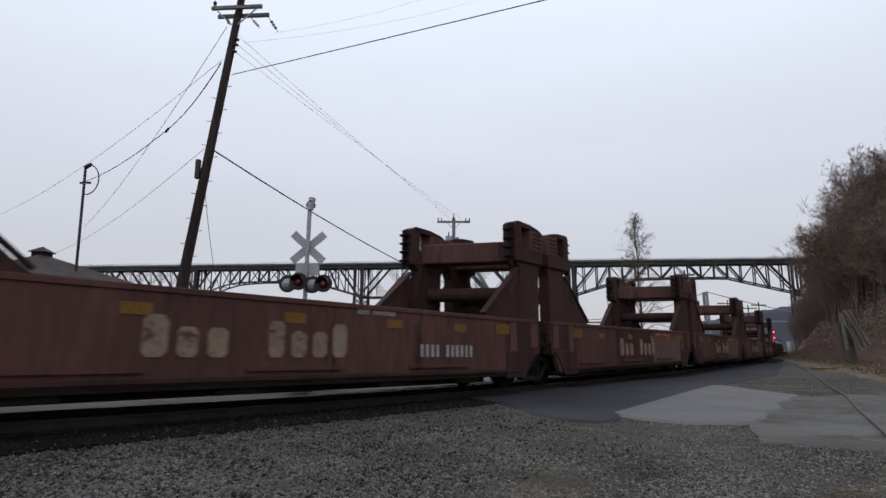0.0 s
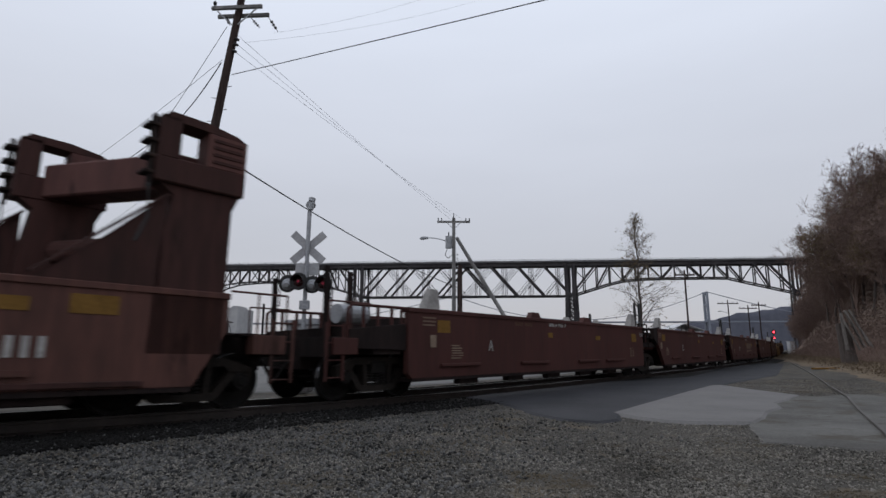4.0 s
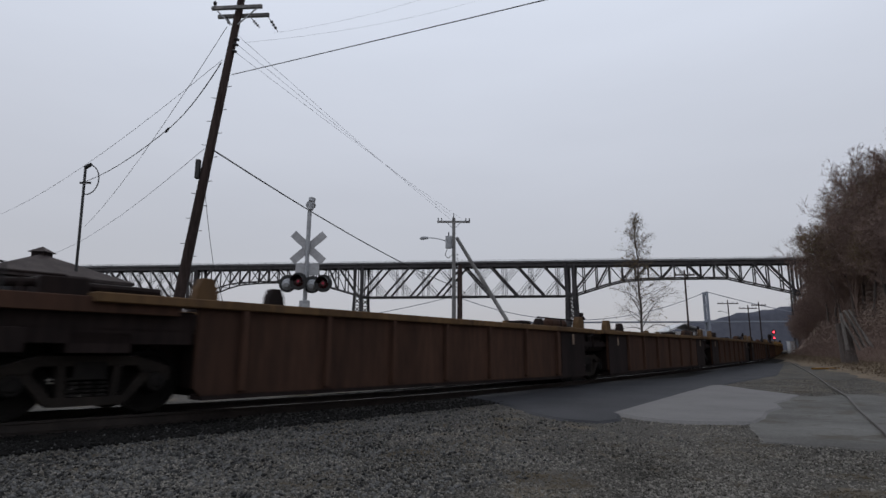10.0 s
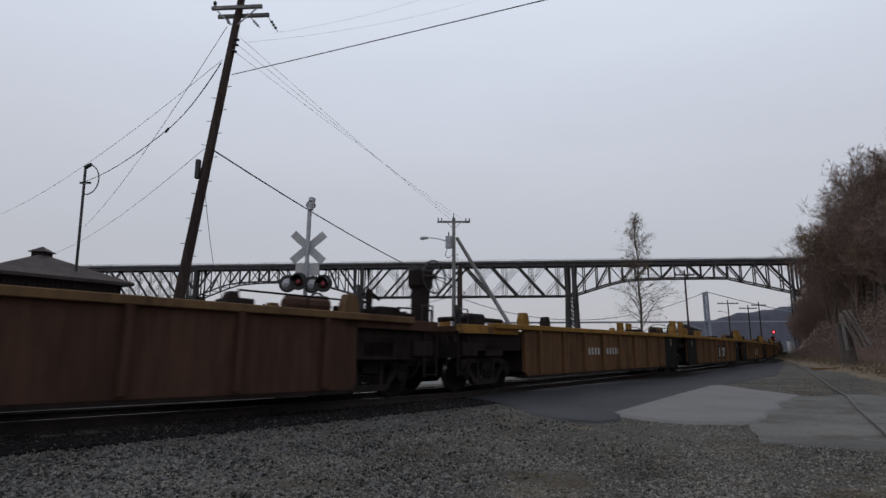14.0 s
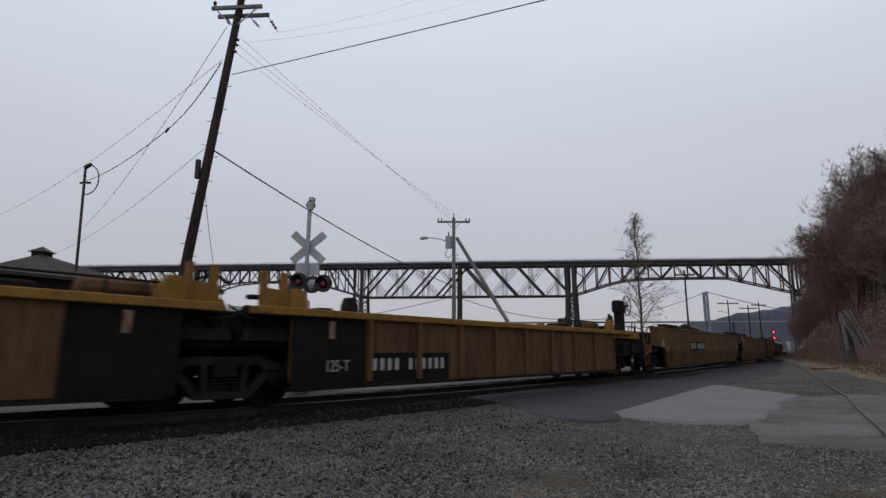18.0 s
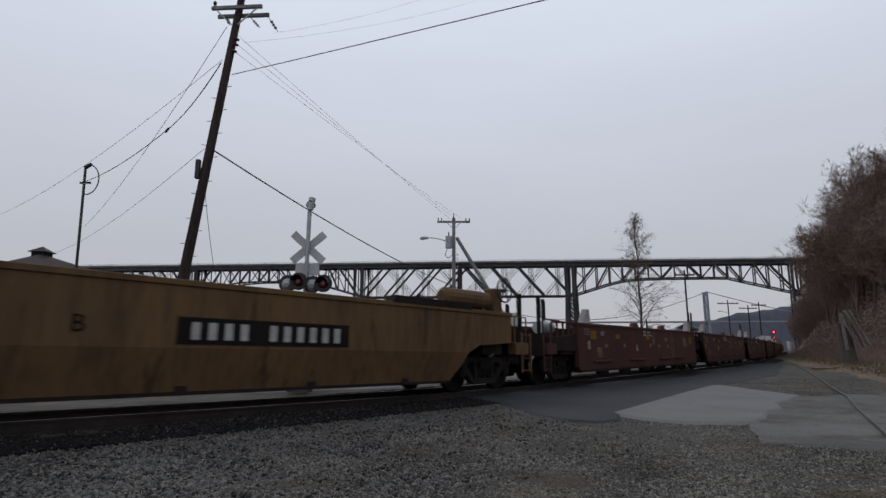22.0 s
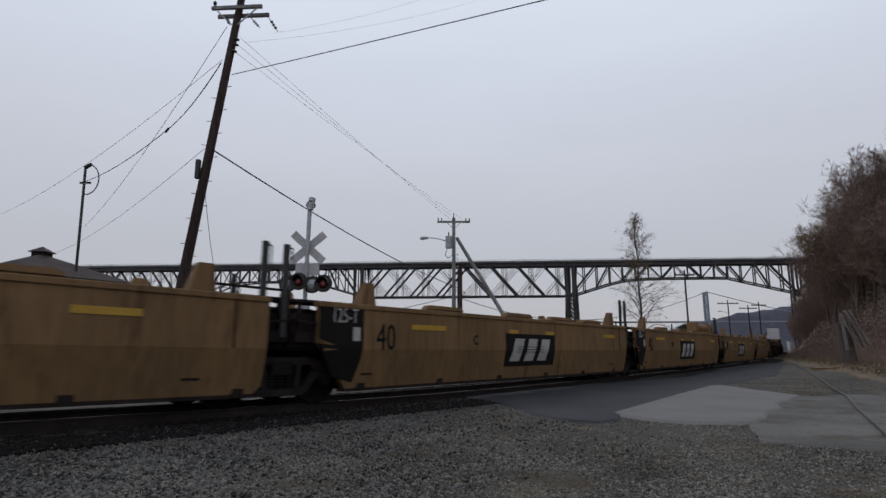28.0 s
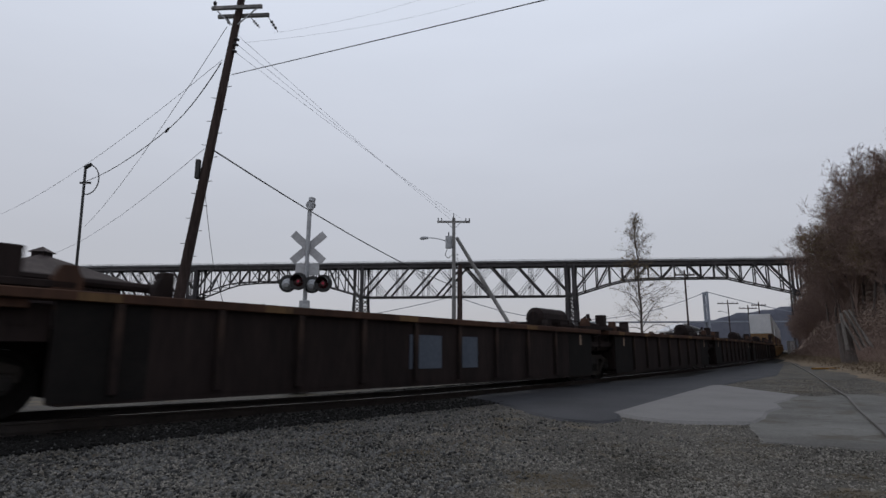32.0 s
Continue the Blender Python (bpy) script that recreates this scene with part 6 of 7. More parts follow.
def build_street_pole():
    u = tagged(new("utility_pole"), "grey utility pole with crossarm, transformer and street lamp", "utility pole", "utility poles")
    z0 = ground_level(0.8, 41)
    part("shaft", rod(bmesh.new(), (0.78, 41, z0), (0.8, 41, 10.7), 0.17, 0.12, 12), GREY_WOOD, u)
    part("shaft_stub", rod(bmesh.new(), (1.2, 41.3, z0), (1.25, 41.3, 7.2), 0.2, 0.18, 12), POLE_WOOD, u, "dark old pole stub")
    part("crossarm", bevelled(box(bmesh.new(), -0.42, 2.02, 40.86, 40.96, 10.3, 10.45), 0.01), GREY_WOOD, u)
    bm = bmesh.new()
    beam(bm, (0.3, 40.86, 10.3), (0.75, 40.86, 9.85), 0.03, 0.04)
    beam(bm, (1.3, 40.86, 10.3), (0.85, 40.86, 9.85), 0.03, 0.04)
    part("brace", bm, GALV, u)
    for x in (-0.35, -0.1, 1.7, 1.95, 0.8):
        part("insulator", rod(bmesh.new(), (x, 40.9, 10.44), (x, 40.9, 10.66 if x != 0.8 else 11.0), 0.045, 0.03, 8), BLACK, u)
    part("transformer", rod(bmesh.new(), (0.42, 40.75, 8.35), (0.42, 40.75, 9.25), 0.24, n=14), GALV, u)
    part("bushing", rod(bmesh.new(), (0.42, 40.75, 9.25), (0.42, 40.75, 9.55), 0.05, 0.04, 8), BLACK, u)
    bm = bmesh.new()
    pts = [(0.65, 40.9, 8.75), (0.0, 40.9, 9.0), (-0.6, 40.9, 9.14), (-1.2, 40.9, 9.16)]
    for a, b in zip(pts, pts[1:]):
        rod(bm, a, b, 0.035, n=8)
    part("lamp_arm", bm, GALV, u)
    part("lamp_head", rod(rod(bmesh.new(), (-1.1, 40.9, 9.16), (-1.5, 40.9, 9.14), 0.09, 0.14, 12), (-1.5, 40.9, 9.14), (-1.72, 40.9, 9.1), 0.14, 0.06, 12), GALV, u)
    for z in (7.9, 7.6, 7.3, 7.0):
        part("spool", rod(bmesh.new(), (1.0, 40.8, z), (1.1, 40.8, z), 0.06, n=8), GALV, u)
    part("push_brace", rod(bmesh.new(), (1.0, 41, 9.2), (6.55, 41, z0), 0.13, 0.16, 10), GREY_WOOD, u, "slanting grey brace pole")
    pts = [(0.3, 40.7, 8.3), (0.15, 40.7, 7.8), (0.4, 40.7, 7.6), (0.7, 40.8, 7.9)]
    bm = bmesh.new()
    for a, b in zip(pts, pts[1:]):
        rod(bm, a, b, 0.025, n=6)
    part("drip_loop", bm, WIRE, u)


def plain_pole(x, y, h, arm, lamp=0.0):
    z0 = ground_level(x, y)
    u = tagged(new("utility_pole"), "dark distant utility pole with a crossarm", "utility pole", "distant poles")
    part("shaft", rod(bmesh.new(), (x, y, z0 - 0.2), (x, y, h), 0.17, 0.13, 8), POLE_WOOD, u)
    if arm:
        part("crossarm", box(bmesh.new(), x - arm, x + arm, y - 0.08, y + 0.08, h - 0.9, h - 0.68), POLE_WOOD, u)
        for dx in (-0.9, -0.5, 0.5, 0.9):
            part("insulator", rod(bmesh.new(), (x + dx * arm, y, h - 0.7), (x + dx * arm, y, h - 0.4), 0.06, n=6), BLACK, u)
    if lamp:
        part("lamp_arm", rod(bmesh.new(), (x, y, h - 3.2), (x - lamp, y, h - 2.7), 0.05, n=6), GALV, u)
        part("lamp_head", beam(bmesh.new(), (x - lamp - 0.7, y, h - 2.75), (x - lamp, y, h - 2.65), 0.3, 0.2), GALV, u)
    return u


def build_far_poles():
    plain_pole(38.8, 90, 13.9, 1.6)
    plain_pole(70.5, 140, 13.6, 2.6, 1.8)
    plain_pole(75.4, 140, 12.4, 2.2)
    plain_pole(78.1, 140, 13.2, 1.8)
    u = tagged(new("railway_signal"), "distant railway signal showing a red light", "railway signal")
    x, y = 110.0, 190.0
    part("mast", rod(bmesh.new(), (x, y, ground_level(x, y)), (x, y, 8.6), 0.1, n=8), BLACK, u)
    part("target", rod(bmesh.new(), (x, y - 0.2, 7.6), (x, y - 0.15, 7.6), 0.75, n=16), BLACK, u)
    part("lens", rod(bmesh.new(), (x, y - 0.3, 7.6), (x, y - 0.2, 7.6), 0.3, n=14), SIGNAL_GLOW, u, "glowing red lens")
    part("lens", rod(bmesh.new(), (x, y - 0.3, 5.6), (x, y - 0.2, 5.6), 0.26, n=14), SIGNAL_GLOW, u, "glowing red lens")
    part("lower_target", rod(bmesh.new(), (x, y - 0.2, 5.6), (x, y - 0.15, 5.6), 0.5, n=16), BLACK, u)


# ---- buildings ----
def build_shed():
    u = tagged(new("shed"), "dark wooden trackside shed with hipped roof and cupola", "shed")
    c1, c2 = Vector((-21.5, 26.5, 0)), Vector((-18.1, 31.6, 0))
    along = (c2 - c1).normalized()
    left = Vector((-along.y, along.x, 0))
    c4, c3 = c1 + left * 9.5, c2 + left * 9.5
    eave = 5.0
    corners = [c1, c2, c3, c4]
    board = mesh_of("siding_board", bevelled(box(bmesh.new(), -0.1, 0.1, -0.025, 0.0, -0.3, eave - 0.35), 0.004), SHED_WALL)
    for i in range(4):
        a, b = corners[i], corners[(i + 1) % 4]
        d = (b - a).normalized()
        n = Vector((d.y, -d.x, 0))
        bm = hull8(bmesh.new(), [a, b, b - n * 0.2, a - n * 0.2, a + Vector((0, 0, eave)), b + Vector((0, 0, eave)), b - n * 0.2 + Vector((0, 0, eave)), a - n * 0.2 + Vector((0, 0, eave))])
        for v in bm.verts:
            v.co.z += -0.3
        bmesh.ops.recalc_face_normals(bm, faces=bm.faces)
        wall = part("wall", bm, SHED_WALL, u)
        k = 0.0
        turn = math.atan2(d.y, d.x)
        while k < (b - a).length - 0.2:
            p = a + d * (k + 0.12) + n * 0.012
            ob = new("siding_board", board)
            ob.parent = wall
            ob.matrix_local = pose(p.x, p.y, 0, 0, 0, math.degrees(turn))
            k += 0.26
    mid = (c1 + c2 + c3 + c4) / 4
    o = 0.55
    out = [p + (p - mid).normalized() * o * 1.4 + Vector((0, 0, eave - 0.35)) for p in corners]
    r1 = (c1 + c2) / 2 + left * 2.7 + Vector((0, 0, eave + 1.15))
    r2 = (c1 + c2) / 2 + left * 6.8 + Vector((0, 0, eave + 1.15))
    bm = bmesh.new()
    v = [bm.verts.new(p) for p in out] + [bm.verts.new(r1), bm.verts.new(r2)]
    w = [bm.verts.new(p - Vector((0, 0, 0.16))) for p in out]
    for f in ((0, 1, 4), (1, 2, 5, 4), (2, 3, 5), (3, 0, 4, 5)):
        bm.faces.new([v[i] for i in f])
    for i in range(4):
        bm.faces.new((v[i], w[i], w[(i + 1) % 4], v[(i + 1) % 4]))
    bm.faces.new(w[::-1])
    bmesh.ops.recalc_face_normals(bm, faces=bm.faces)
    roof = part("roof", bm, ROOF, u, "dark slate hipped roof")
    p = r1 + Vector((-0.1, 0.2, 0))
    bm = box(bmesh.new(), p.x - 0.35, p.x + 0.35, p.y - 0.35, p.y + 0.35, p.z - 0.5, p.z + 0.12)
    part("cupola", bm, SHED_WALL, roof)
    bm = bmesh.new()
    q = [bm.verts.new((p.x + a * 0.5, p.y + b * 0.5, p.z + 0.1)) for a, b in ((-1, -1), (1, -1), (1, 1), (-1, 1))]
    t = bm.verts.new((p.x, p.y, p.z + 0.45))
    for i in range(4):
        bm.faces.new((q[i], q[(i + 1) % 4], t))
    bm.faces.new(q[::-1])
    part("cupola_roof", bm, ROOF, roof)
    low = tagged(new("low_building"), "low brown flat-roofed building beyond the shed", "building")
    bm = slab(bmesh.new(), [(-36, 6.5), (-30.5, 5.6), (-25.6, 4.3), (-25.6, -0.2), (-36, -0.2)], 60.0, 68.0)
    part("wall", bm, SHED_WALL, low)
    bm = slab(bmesh.new(), [(-36.2, 6.55), (-30.5, 5.65), (-25.2, 4.3), (-25.2, 4.42), (-30.5, 5.85), (-36.2, 6.75)], 59.6, 68.4)
    part("roof", bm, ROOF, low)
    far = tagged(new("grey_building"), "pale grey flat-roofed buildings in the distance", "building")
    part("wall", bevelled(box(bmesh.new(), -51.0, -43.4, 120, 130, 0, 10.3), 0.1), FAR_WALL, far)
    part("tower_block", bevelled(box(bmesh.new(), -48.5, -47.4, 119.5, 125, 0, 10.7), 0.1), FAR_WALL, far)
    part("tower_block", bevelled(box(bmesh.new(), -44.6, -43.2, 119.5, 125, 0, 10.6), 0.1), FAR_WALL, far)
    gable = tagged(new("gabled_building"), "low pale building with a white gabled roof", "building")
    part("wall", box(bmesh.new(), 52.2, 58.8, 130, 138, 0.2, 5.6), FAR_WALL, gable)
    bm = slab(bmesh.new(), [(51.2, 5.55), (55.0, 7.25), (59.4, 5.75), (59.4, 5.95), (55.0, 7.45), (51.2, 5.75)], 129.6, 138.4)
    bmesh.ops.recalc_face_normals(bm, faces=bm.faces)
    part("roof", bm, BOX_WHITE, gable, "white metal gabled roof")
    hut = tagged(new("relay_cabinet"), "small white trackside equipment cabinet", "cabinet")
    part("body", bevelled(box(bmesh.new(), 66.6, 67.6, 110, 111, 0.1, 2.9), 0.05), BOX_WHITE, hut)
    part("roof", bevelled(box(bmesh.new(), 66.5, 67.7, 109.9, 111.1, 2.9, 3.05), 0.03), GALV, hut)
    stub = tagged(new("chimney_pipe"), "thin dark pipe standing beyond the track", "pipe")
    part("pipe", rod(bmesh.new(), (-19.0, 60, -0.2), (-19.0, 60, 5.9), 0.12, n=8), BLACK, stub)


# ---- the high bridge and the far one ----
def bridge_at(x, dy=0.0):
    """A place on the bridge's middle line; dy is the distance across it."""
    return Vector((x + 0.4 * dy, 370.5 - 0.075 * x + dy, 0))


def brace(bm, p, q, width, laced=False):
    """A truss member; a laced one is two slim flanges joined by short zigzag bars."""
    if not laced:
        return beam(bm, p, q, 0.7, width)
    p, q = Vector(p), Vector(q)
    d = (q - p).normalized()
    n = Vector((-d.z, 0, d.x)) * width / 2
    for k in (-1, 1):
        beam(bm, p + n * k, q + n * k, 0.3, 0.24)
    m = max(3, int((q - p).length / (width * 1.5)))
    for k in range(m):
        a, b = p.lerp(q, k / m), p.lerp(q, (k + 1) / m)
        w = n if k % 2 else -n
        beam(bm, a + w, b - w, 0.12, 0.13)
    return bm


def build_bridge():
    u = tagged(new("high_truss_bridge"), "long dark steel deck-truss bridge high over the river", "bridge")
    deck, low, mid = 57.1, 36.7, 47.6
    a, b = bridge_at(-420), bridge_at(262)
    bm = beam(bmesh.new(), (a.x, a.y, deck + 0.9), (b.x, b.y, deck + 0.9), 8.5, 2.6)
    part("deck_girder", bm, BRIDGE_STEEL, u)
    part("deck", beam(bmesh.new(), (a.x, a.y, deck + 1.75), (b.x, b.y, deck + 1.75), 10.4, 1.1), DECK_GREY, u, "pale grey concrete road deck")
    bm = bmesh.new()
    for dy in (-4.9, 4.9):
        for z in (deck + 2.6, deck + 3.2):
            beam(bm, (a.x, a.y + dy, z), (b.x, b.y + dy, z), 0.12, 0.1)
        for k in range(228):
            p = bridge_at(-420 + 3 * k, dy)
            beam(bm, (p.x, p.y, deck + 2.2), (p.x, p.y, deck + 3.3), 0.12, 0.12)
    tagged(part("railing", bm, BRIDGE_STEEL, u), kind="stuff")
    spans = [(-418, -300, True, 16), (-300, -168, False, 9), (-168, -54.2, True, 17), (-54.2, 83.2, False, 8), (83.2, 221.9, True, 17), (221.9, 258, False, 2)]
    for x0, x1, arched, n in spans:
        def bottom(x):
            t = (x - x0) / (x1 - x0)
            if not arched:
                return low
            return float(np.interp(t, (0, 0.215, 0.315, 0.41, 0.7, 0.82, 1.0), (low, mid - 1.7, mid - 0.4, mid, mid, mid - 4.1, low + 0.8)))
        pts = [x0 + (x1 - x0) * k / n for k in range(n + 1)]
        for dy in (-4.0, 4.0):
            def low_at(x):
                return bridge_at(x, dy) + Vector((0, 0, bottom(x)))

            def high_at(x):
                return bridge_at(x, dy) + Vector((0, 0, deck - 0.6))
            span = part("truss_span", beam(bmesh.new(), high_at(x0), high_at(x1), 0.9, 1.2), BRIDGE_STEEL, u)
            part("bottom_chord", tube(bmesh.new(), [low_at(p) for p in pts], 0.5, 4), BRIDGE_STEEL, span)
            if arched:
                half = n // 2
                # long diagonals by the towers, single bays with slim counters between
                heavy = [(0, 2), (2, 3), (4, 5), (5, 6), (7, 8)]
                back = [(9, 10), (11, 12), (12, 13), (14, 15), (15, n)]
                for k, m in heavy:
                    part("diagonal", brace(bmesh.new(), low_at(pts[k]), high_at(pts[m]), (1.35 if k < 2 else 1.1) * (1 if dy < 0 else 0.45)), BRIDGE_STEEL, span)
                for k, m in back:
                    if m <= n:
                        part("diagonal", brace(bmesh.new(), high_at(pts[k]), low_at(pts[m]), (1.45 if k == 15 else 1.1) * (1 if dy < 0 else 0.4)), BRIDGE_STEEL, span)
                for k in (0, 3, 6, 8):
                    part("counter", brace(bmesh.new(), high_at(pts[k]), (low_at(pts[k + 1]) + high_at(pts[k + 1])) / 2 if k == 0 else low_at(pts[k + 1]), 0.35), BRIDGE_STEEL, span)
                for k in (10, 13, 14):
                    part("counter", brace(bmesh.new(), low_at(pts[k]) if k < 14 else (low_at(pts[k]) + high_at(pts[k])) / 2, high_at(pts[k + 1]), 0.4), BRIDGE_STEEL, span)
                for k in range(n + 1):
                    part("post", brace(bmesh.new(), low_at(pts[k]), high_at(pts[k]), (0.7 if k in (4, 7, half, 10, 15, 16) else 0.36) * (1 if dy < 0 else 0.6)), BRIDGE_STEEL, span)
            else:
                for k in range(n):
                    p, q = pts[k], pts[k + 1]
                    if k >= n / 2:
                        p, q = q, p
                    part("diagonal", brace(bmesh.new(), low_at(p), high_at(q), 1.25), BRIDGE_STEEL, span)
                    part("counter", brace(bmesh.new(), high_at(p), low_at(q), 1.5, True), BRIDGE_STEEL, span)
                    c = (p + q) / 2
                    part("post", brace(bmesh.new(), low_at(c), high_at(c), 1.1, True), BRIDGE_STEEL, span)
        for k in range(n + 1):
            A, B = bridge_at(pts[k], -4.0), bridge_at(pts[k], 4.0)
            z = bottom(pts[k])
            part("cross_beam", beam(bmesh.new(), (A.x, A.y, z), (B.x, B.y, z), 0.5, 0.5), BRIDGE_STEEL, u)
            part("floor_beam", beam(bmesh.new(), (A.x, A.y, deck - 1.2), (B.x, B.y, deck - 1.2), 0.6, 0.9), BRIDGE_STEEL, u)
    for x in (-300, -168, -54.2, 83.2, 221.9):
        for sx in (-1, 1):
            for sy in (-1, 1):
                top, foot = bridge_at(x + sx * 2.4, sy * 4.0), bridge_at(x + sx * 3.2, sy * 5.5)
                part("tower_leg", tube(bmesh.new(), [(foot.x, foot.y, 0), (top.x, top.y, low), (top.x, top.y, deck)], 0.75 if x > 200 else 1.25, 4), BRIDGE_STEEL, u)
        for k in range(7):
            z0, z1 = low * k / 7, low * (k + 1) / 7
            w0, w1 = 3.2 - 0.8 * z0 / low, 3.2 - 0.8 * z1 / low
            for sy in (-1, 1):
                for a, b, za in ((-w0, w1, z0), (w0, -w1, z0), (-w1, w1, z1)):
                    A, B = bridge_at(x + a, sy * 4.8), bridge_at(x + b, sy * 4.8)
                    part("lattice_bar", beam(bmesh.new(), (A.x, A.y, za), (B.x, B.y, z1), 0.3 if x > 200 else 0.6, 0.3 if x > 200 else 0.6), BRIDGE_STEEL, u)


def build_far_bridge():
    u = tagged(new("suspension_bridge"), "pale hazy suspension bridge far down the river", "bridge")
    y = 1000.0
    part("deck", beam(bmesh.new(), (-420, y, 50.5), (900, y, 56.0), 10, 2.6), FAR_STEEL, u)
    for x, h in ((21.0, 99.5), (465.0, 107.0)):
        bm = bmesh.new()
        for dy in (-6, 6):
            beam(bm, (x, y + dy, 0), (x, y + dy, h), 3.6, 3.6)
        for z in (h - 3, h * 0.78, 58):
            beam(bm, (x, y - 6, z), (x, y + 6, z), 3, 3)
        part("tower", bm, FAR_STEEL, u)
    bm = bmesh.new()
    last = None
    for x in np.arange(-230, 720, 8.0):
        if x < 21:
            t = (21 - x) / 251
            z = 99.5 + (51 - 99.5) * (t * 1.35 - 0.35 * t * t)
        elif x < 465:
            t = (x - 21) / 444
            z = 99.5 + 7.5 * t - 46 * 4 * t * (1 - t)
        else:
            t = (x - 465) / 251
            z = 107 + (54 - 107) * (t * 1.35 - 0.35 * t * t)
        if last:
            beam(bm, last, (x, y - 5, z), 1.1, 1.1)
        last = (x, y - 5, z)
    part("main_cable", bm, FAR_STEEL, u)
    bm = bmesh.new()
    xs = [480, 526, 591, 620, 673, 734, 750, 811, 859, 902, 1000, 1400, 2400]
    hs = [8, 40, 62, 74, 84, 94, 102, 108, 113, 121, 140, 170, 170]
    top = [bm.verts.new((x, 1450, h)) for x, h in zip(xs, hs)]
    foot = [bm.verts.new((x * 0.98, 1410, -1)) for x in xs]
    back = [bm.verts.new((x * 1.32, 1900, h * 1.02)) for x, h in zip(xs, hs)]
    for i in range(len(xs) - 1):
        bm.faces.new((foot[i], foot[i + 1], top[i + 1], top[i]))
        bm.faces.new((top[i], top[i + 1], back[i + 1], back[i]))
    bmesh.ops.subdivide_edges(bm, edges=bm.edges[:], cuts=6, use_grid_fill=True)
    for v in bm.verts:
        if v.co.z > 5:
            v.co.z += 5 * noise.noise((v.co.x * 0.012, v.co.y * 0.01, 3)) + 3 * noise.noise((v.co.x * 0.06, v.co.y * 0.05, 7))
    tagged(part("far_hills", bm, FAR_HILL, smooth=True), "wooded hills across the river, blue-grey haze painted in", "hills", kind="structure")


# ---- trees ----
def grow(rng, height, spread, depth, trunk_r, lean=0.0, first=0.25, twigs=5):
    """The skeleton of a bare tree: rows of start, end and both radii."""
    segs = []

    def branch(p, d, length, r, level):
        n = 4 if level == 0 else 3
        step = length / n
        for k in range(n):
            d2 = (d + Vector(rng.normal(0, 0.1 + 0.06 * level, 3)) + Vector((0, 0, 0.06 * level))).normalized()
            q = p + d2 * step
            r2 = r * (0.78 if level == 0 else 0.7)
            segs.append((p, q, r, r2, level))
            frac = (k + 1) / n
            if level < depth and (level > 0 or frac > first):
                for _ in range(2 + (rng.random() < 0.6)):
                    a = rng.random() * 6.283
                    side = Vector((math.cos(a), math.sin(a), 0))
                    out = (d2 * (0.75 if level else 0.55) + side * (0.5 + 0.4 * rng.random()) * spread + Vector((0, 0, 0.25))).normalized()
                    branch(q, out, length * (0.42 + 0.2 * rng.random()) * (1.15 - 0.5 * frac if level == 0 else 1), r2 * 0.6, level + 1)
            p, d, r = q, d2, r2
        if level == depth:
            for _ in range(twigs):
                t = (d + Vector(rng.normal(0, 0.55, 3))).normalized()
                segs.append((p, p + t * length * (0.3 + 0.5 * rng.random()), max(r, 0.012), 0.006, level + 1))
    branch(Vector((0, 0, 0)), Vector((lean, 0, 1)).normalized(), height * 0.8, trunk_r, 0)
    return segs


def prisms(segs, sides=3, least=0.008):
    """Arrays of the vertices and faces of tapered sticks."""
    p = np.array([s[0] for s in segs])
    q = np.array([s[1] for s in segs])
    r0 = np.maximum(np.array([s[2] for s in segs]), least)
    r1 = np.maximum(np.array([s[3] for s in segs]), least * 0.7)
    d = q - p
    d /= np.linalg.norm(d, axis=1, keepdims=True) + 1e-9
    ref = np.where(abs(d[:, 2:3]) < 0.9, np.array([[0, 0, 1.0]]), np.array([[1.0, 0, 0]]))
    a = np.cross(d, ref)
    a /= np.linalg.norm(a, axis=1, keepdims=True) + 1e-9
    b = np.cross(d, a)
    ring = []
    for base, r in ((p, r0), (q, r1)):
        for k in range(sides):
            w = 2 * math.pi * k / sides
            ring.append(base + (a * math.cos(w) + b * math.sin(w)) * r[:, None])
    v = np.stack(ring, 1)
    f = np.array([(k, (k + 1) % sides, sides + (k + 1) % sides, sides + k) for k in range(sides)])
    faces = (f[None] + (2 * sides) * np.arange(len(segs))[:, None, None]).reshape(-1, 4)
    return v.reshape(-1, 3), faces


def mesh_arrays(name, v, f, material):
    me = bpy.data.meshes.new(name)
    fill(me, v, f)
    me.materials.append(material)
    return me


def leaf_arrays(rng, ends, per, size, spread):
    """Small folded leaf blades about the twig ends."""
    n = len(ends) * per
    c = np.repeat(np.array(ends), per, 0) + rng.normal(0, spread, (n, 3))
    u = rng.normal(0, 1, (n, 3))
    u /= np.linalg.norm(u, axis=1, keepdims=True)
    w = np.cross(u, rng.normal(0, 1, (n, 3)))
    w /= np.linalg.norm(w, axis=1, keepdims=True)
    s = size * (0.6 + 0.8 * rng.random((n, 1)))
    v = np.stack([c - u * s, c + w * s * 0.5, c + u * s, c - w * s * 0.5], 1).reshape(-1, 3)
    f = np.arange(4 * n).reshape(-1, 4)
    return v, f


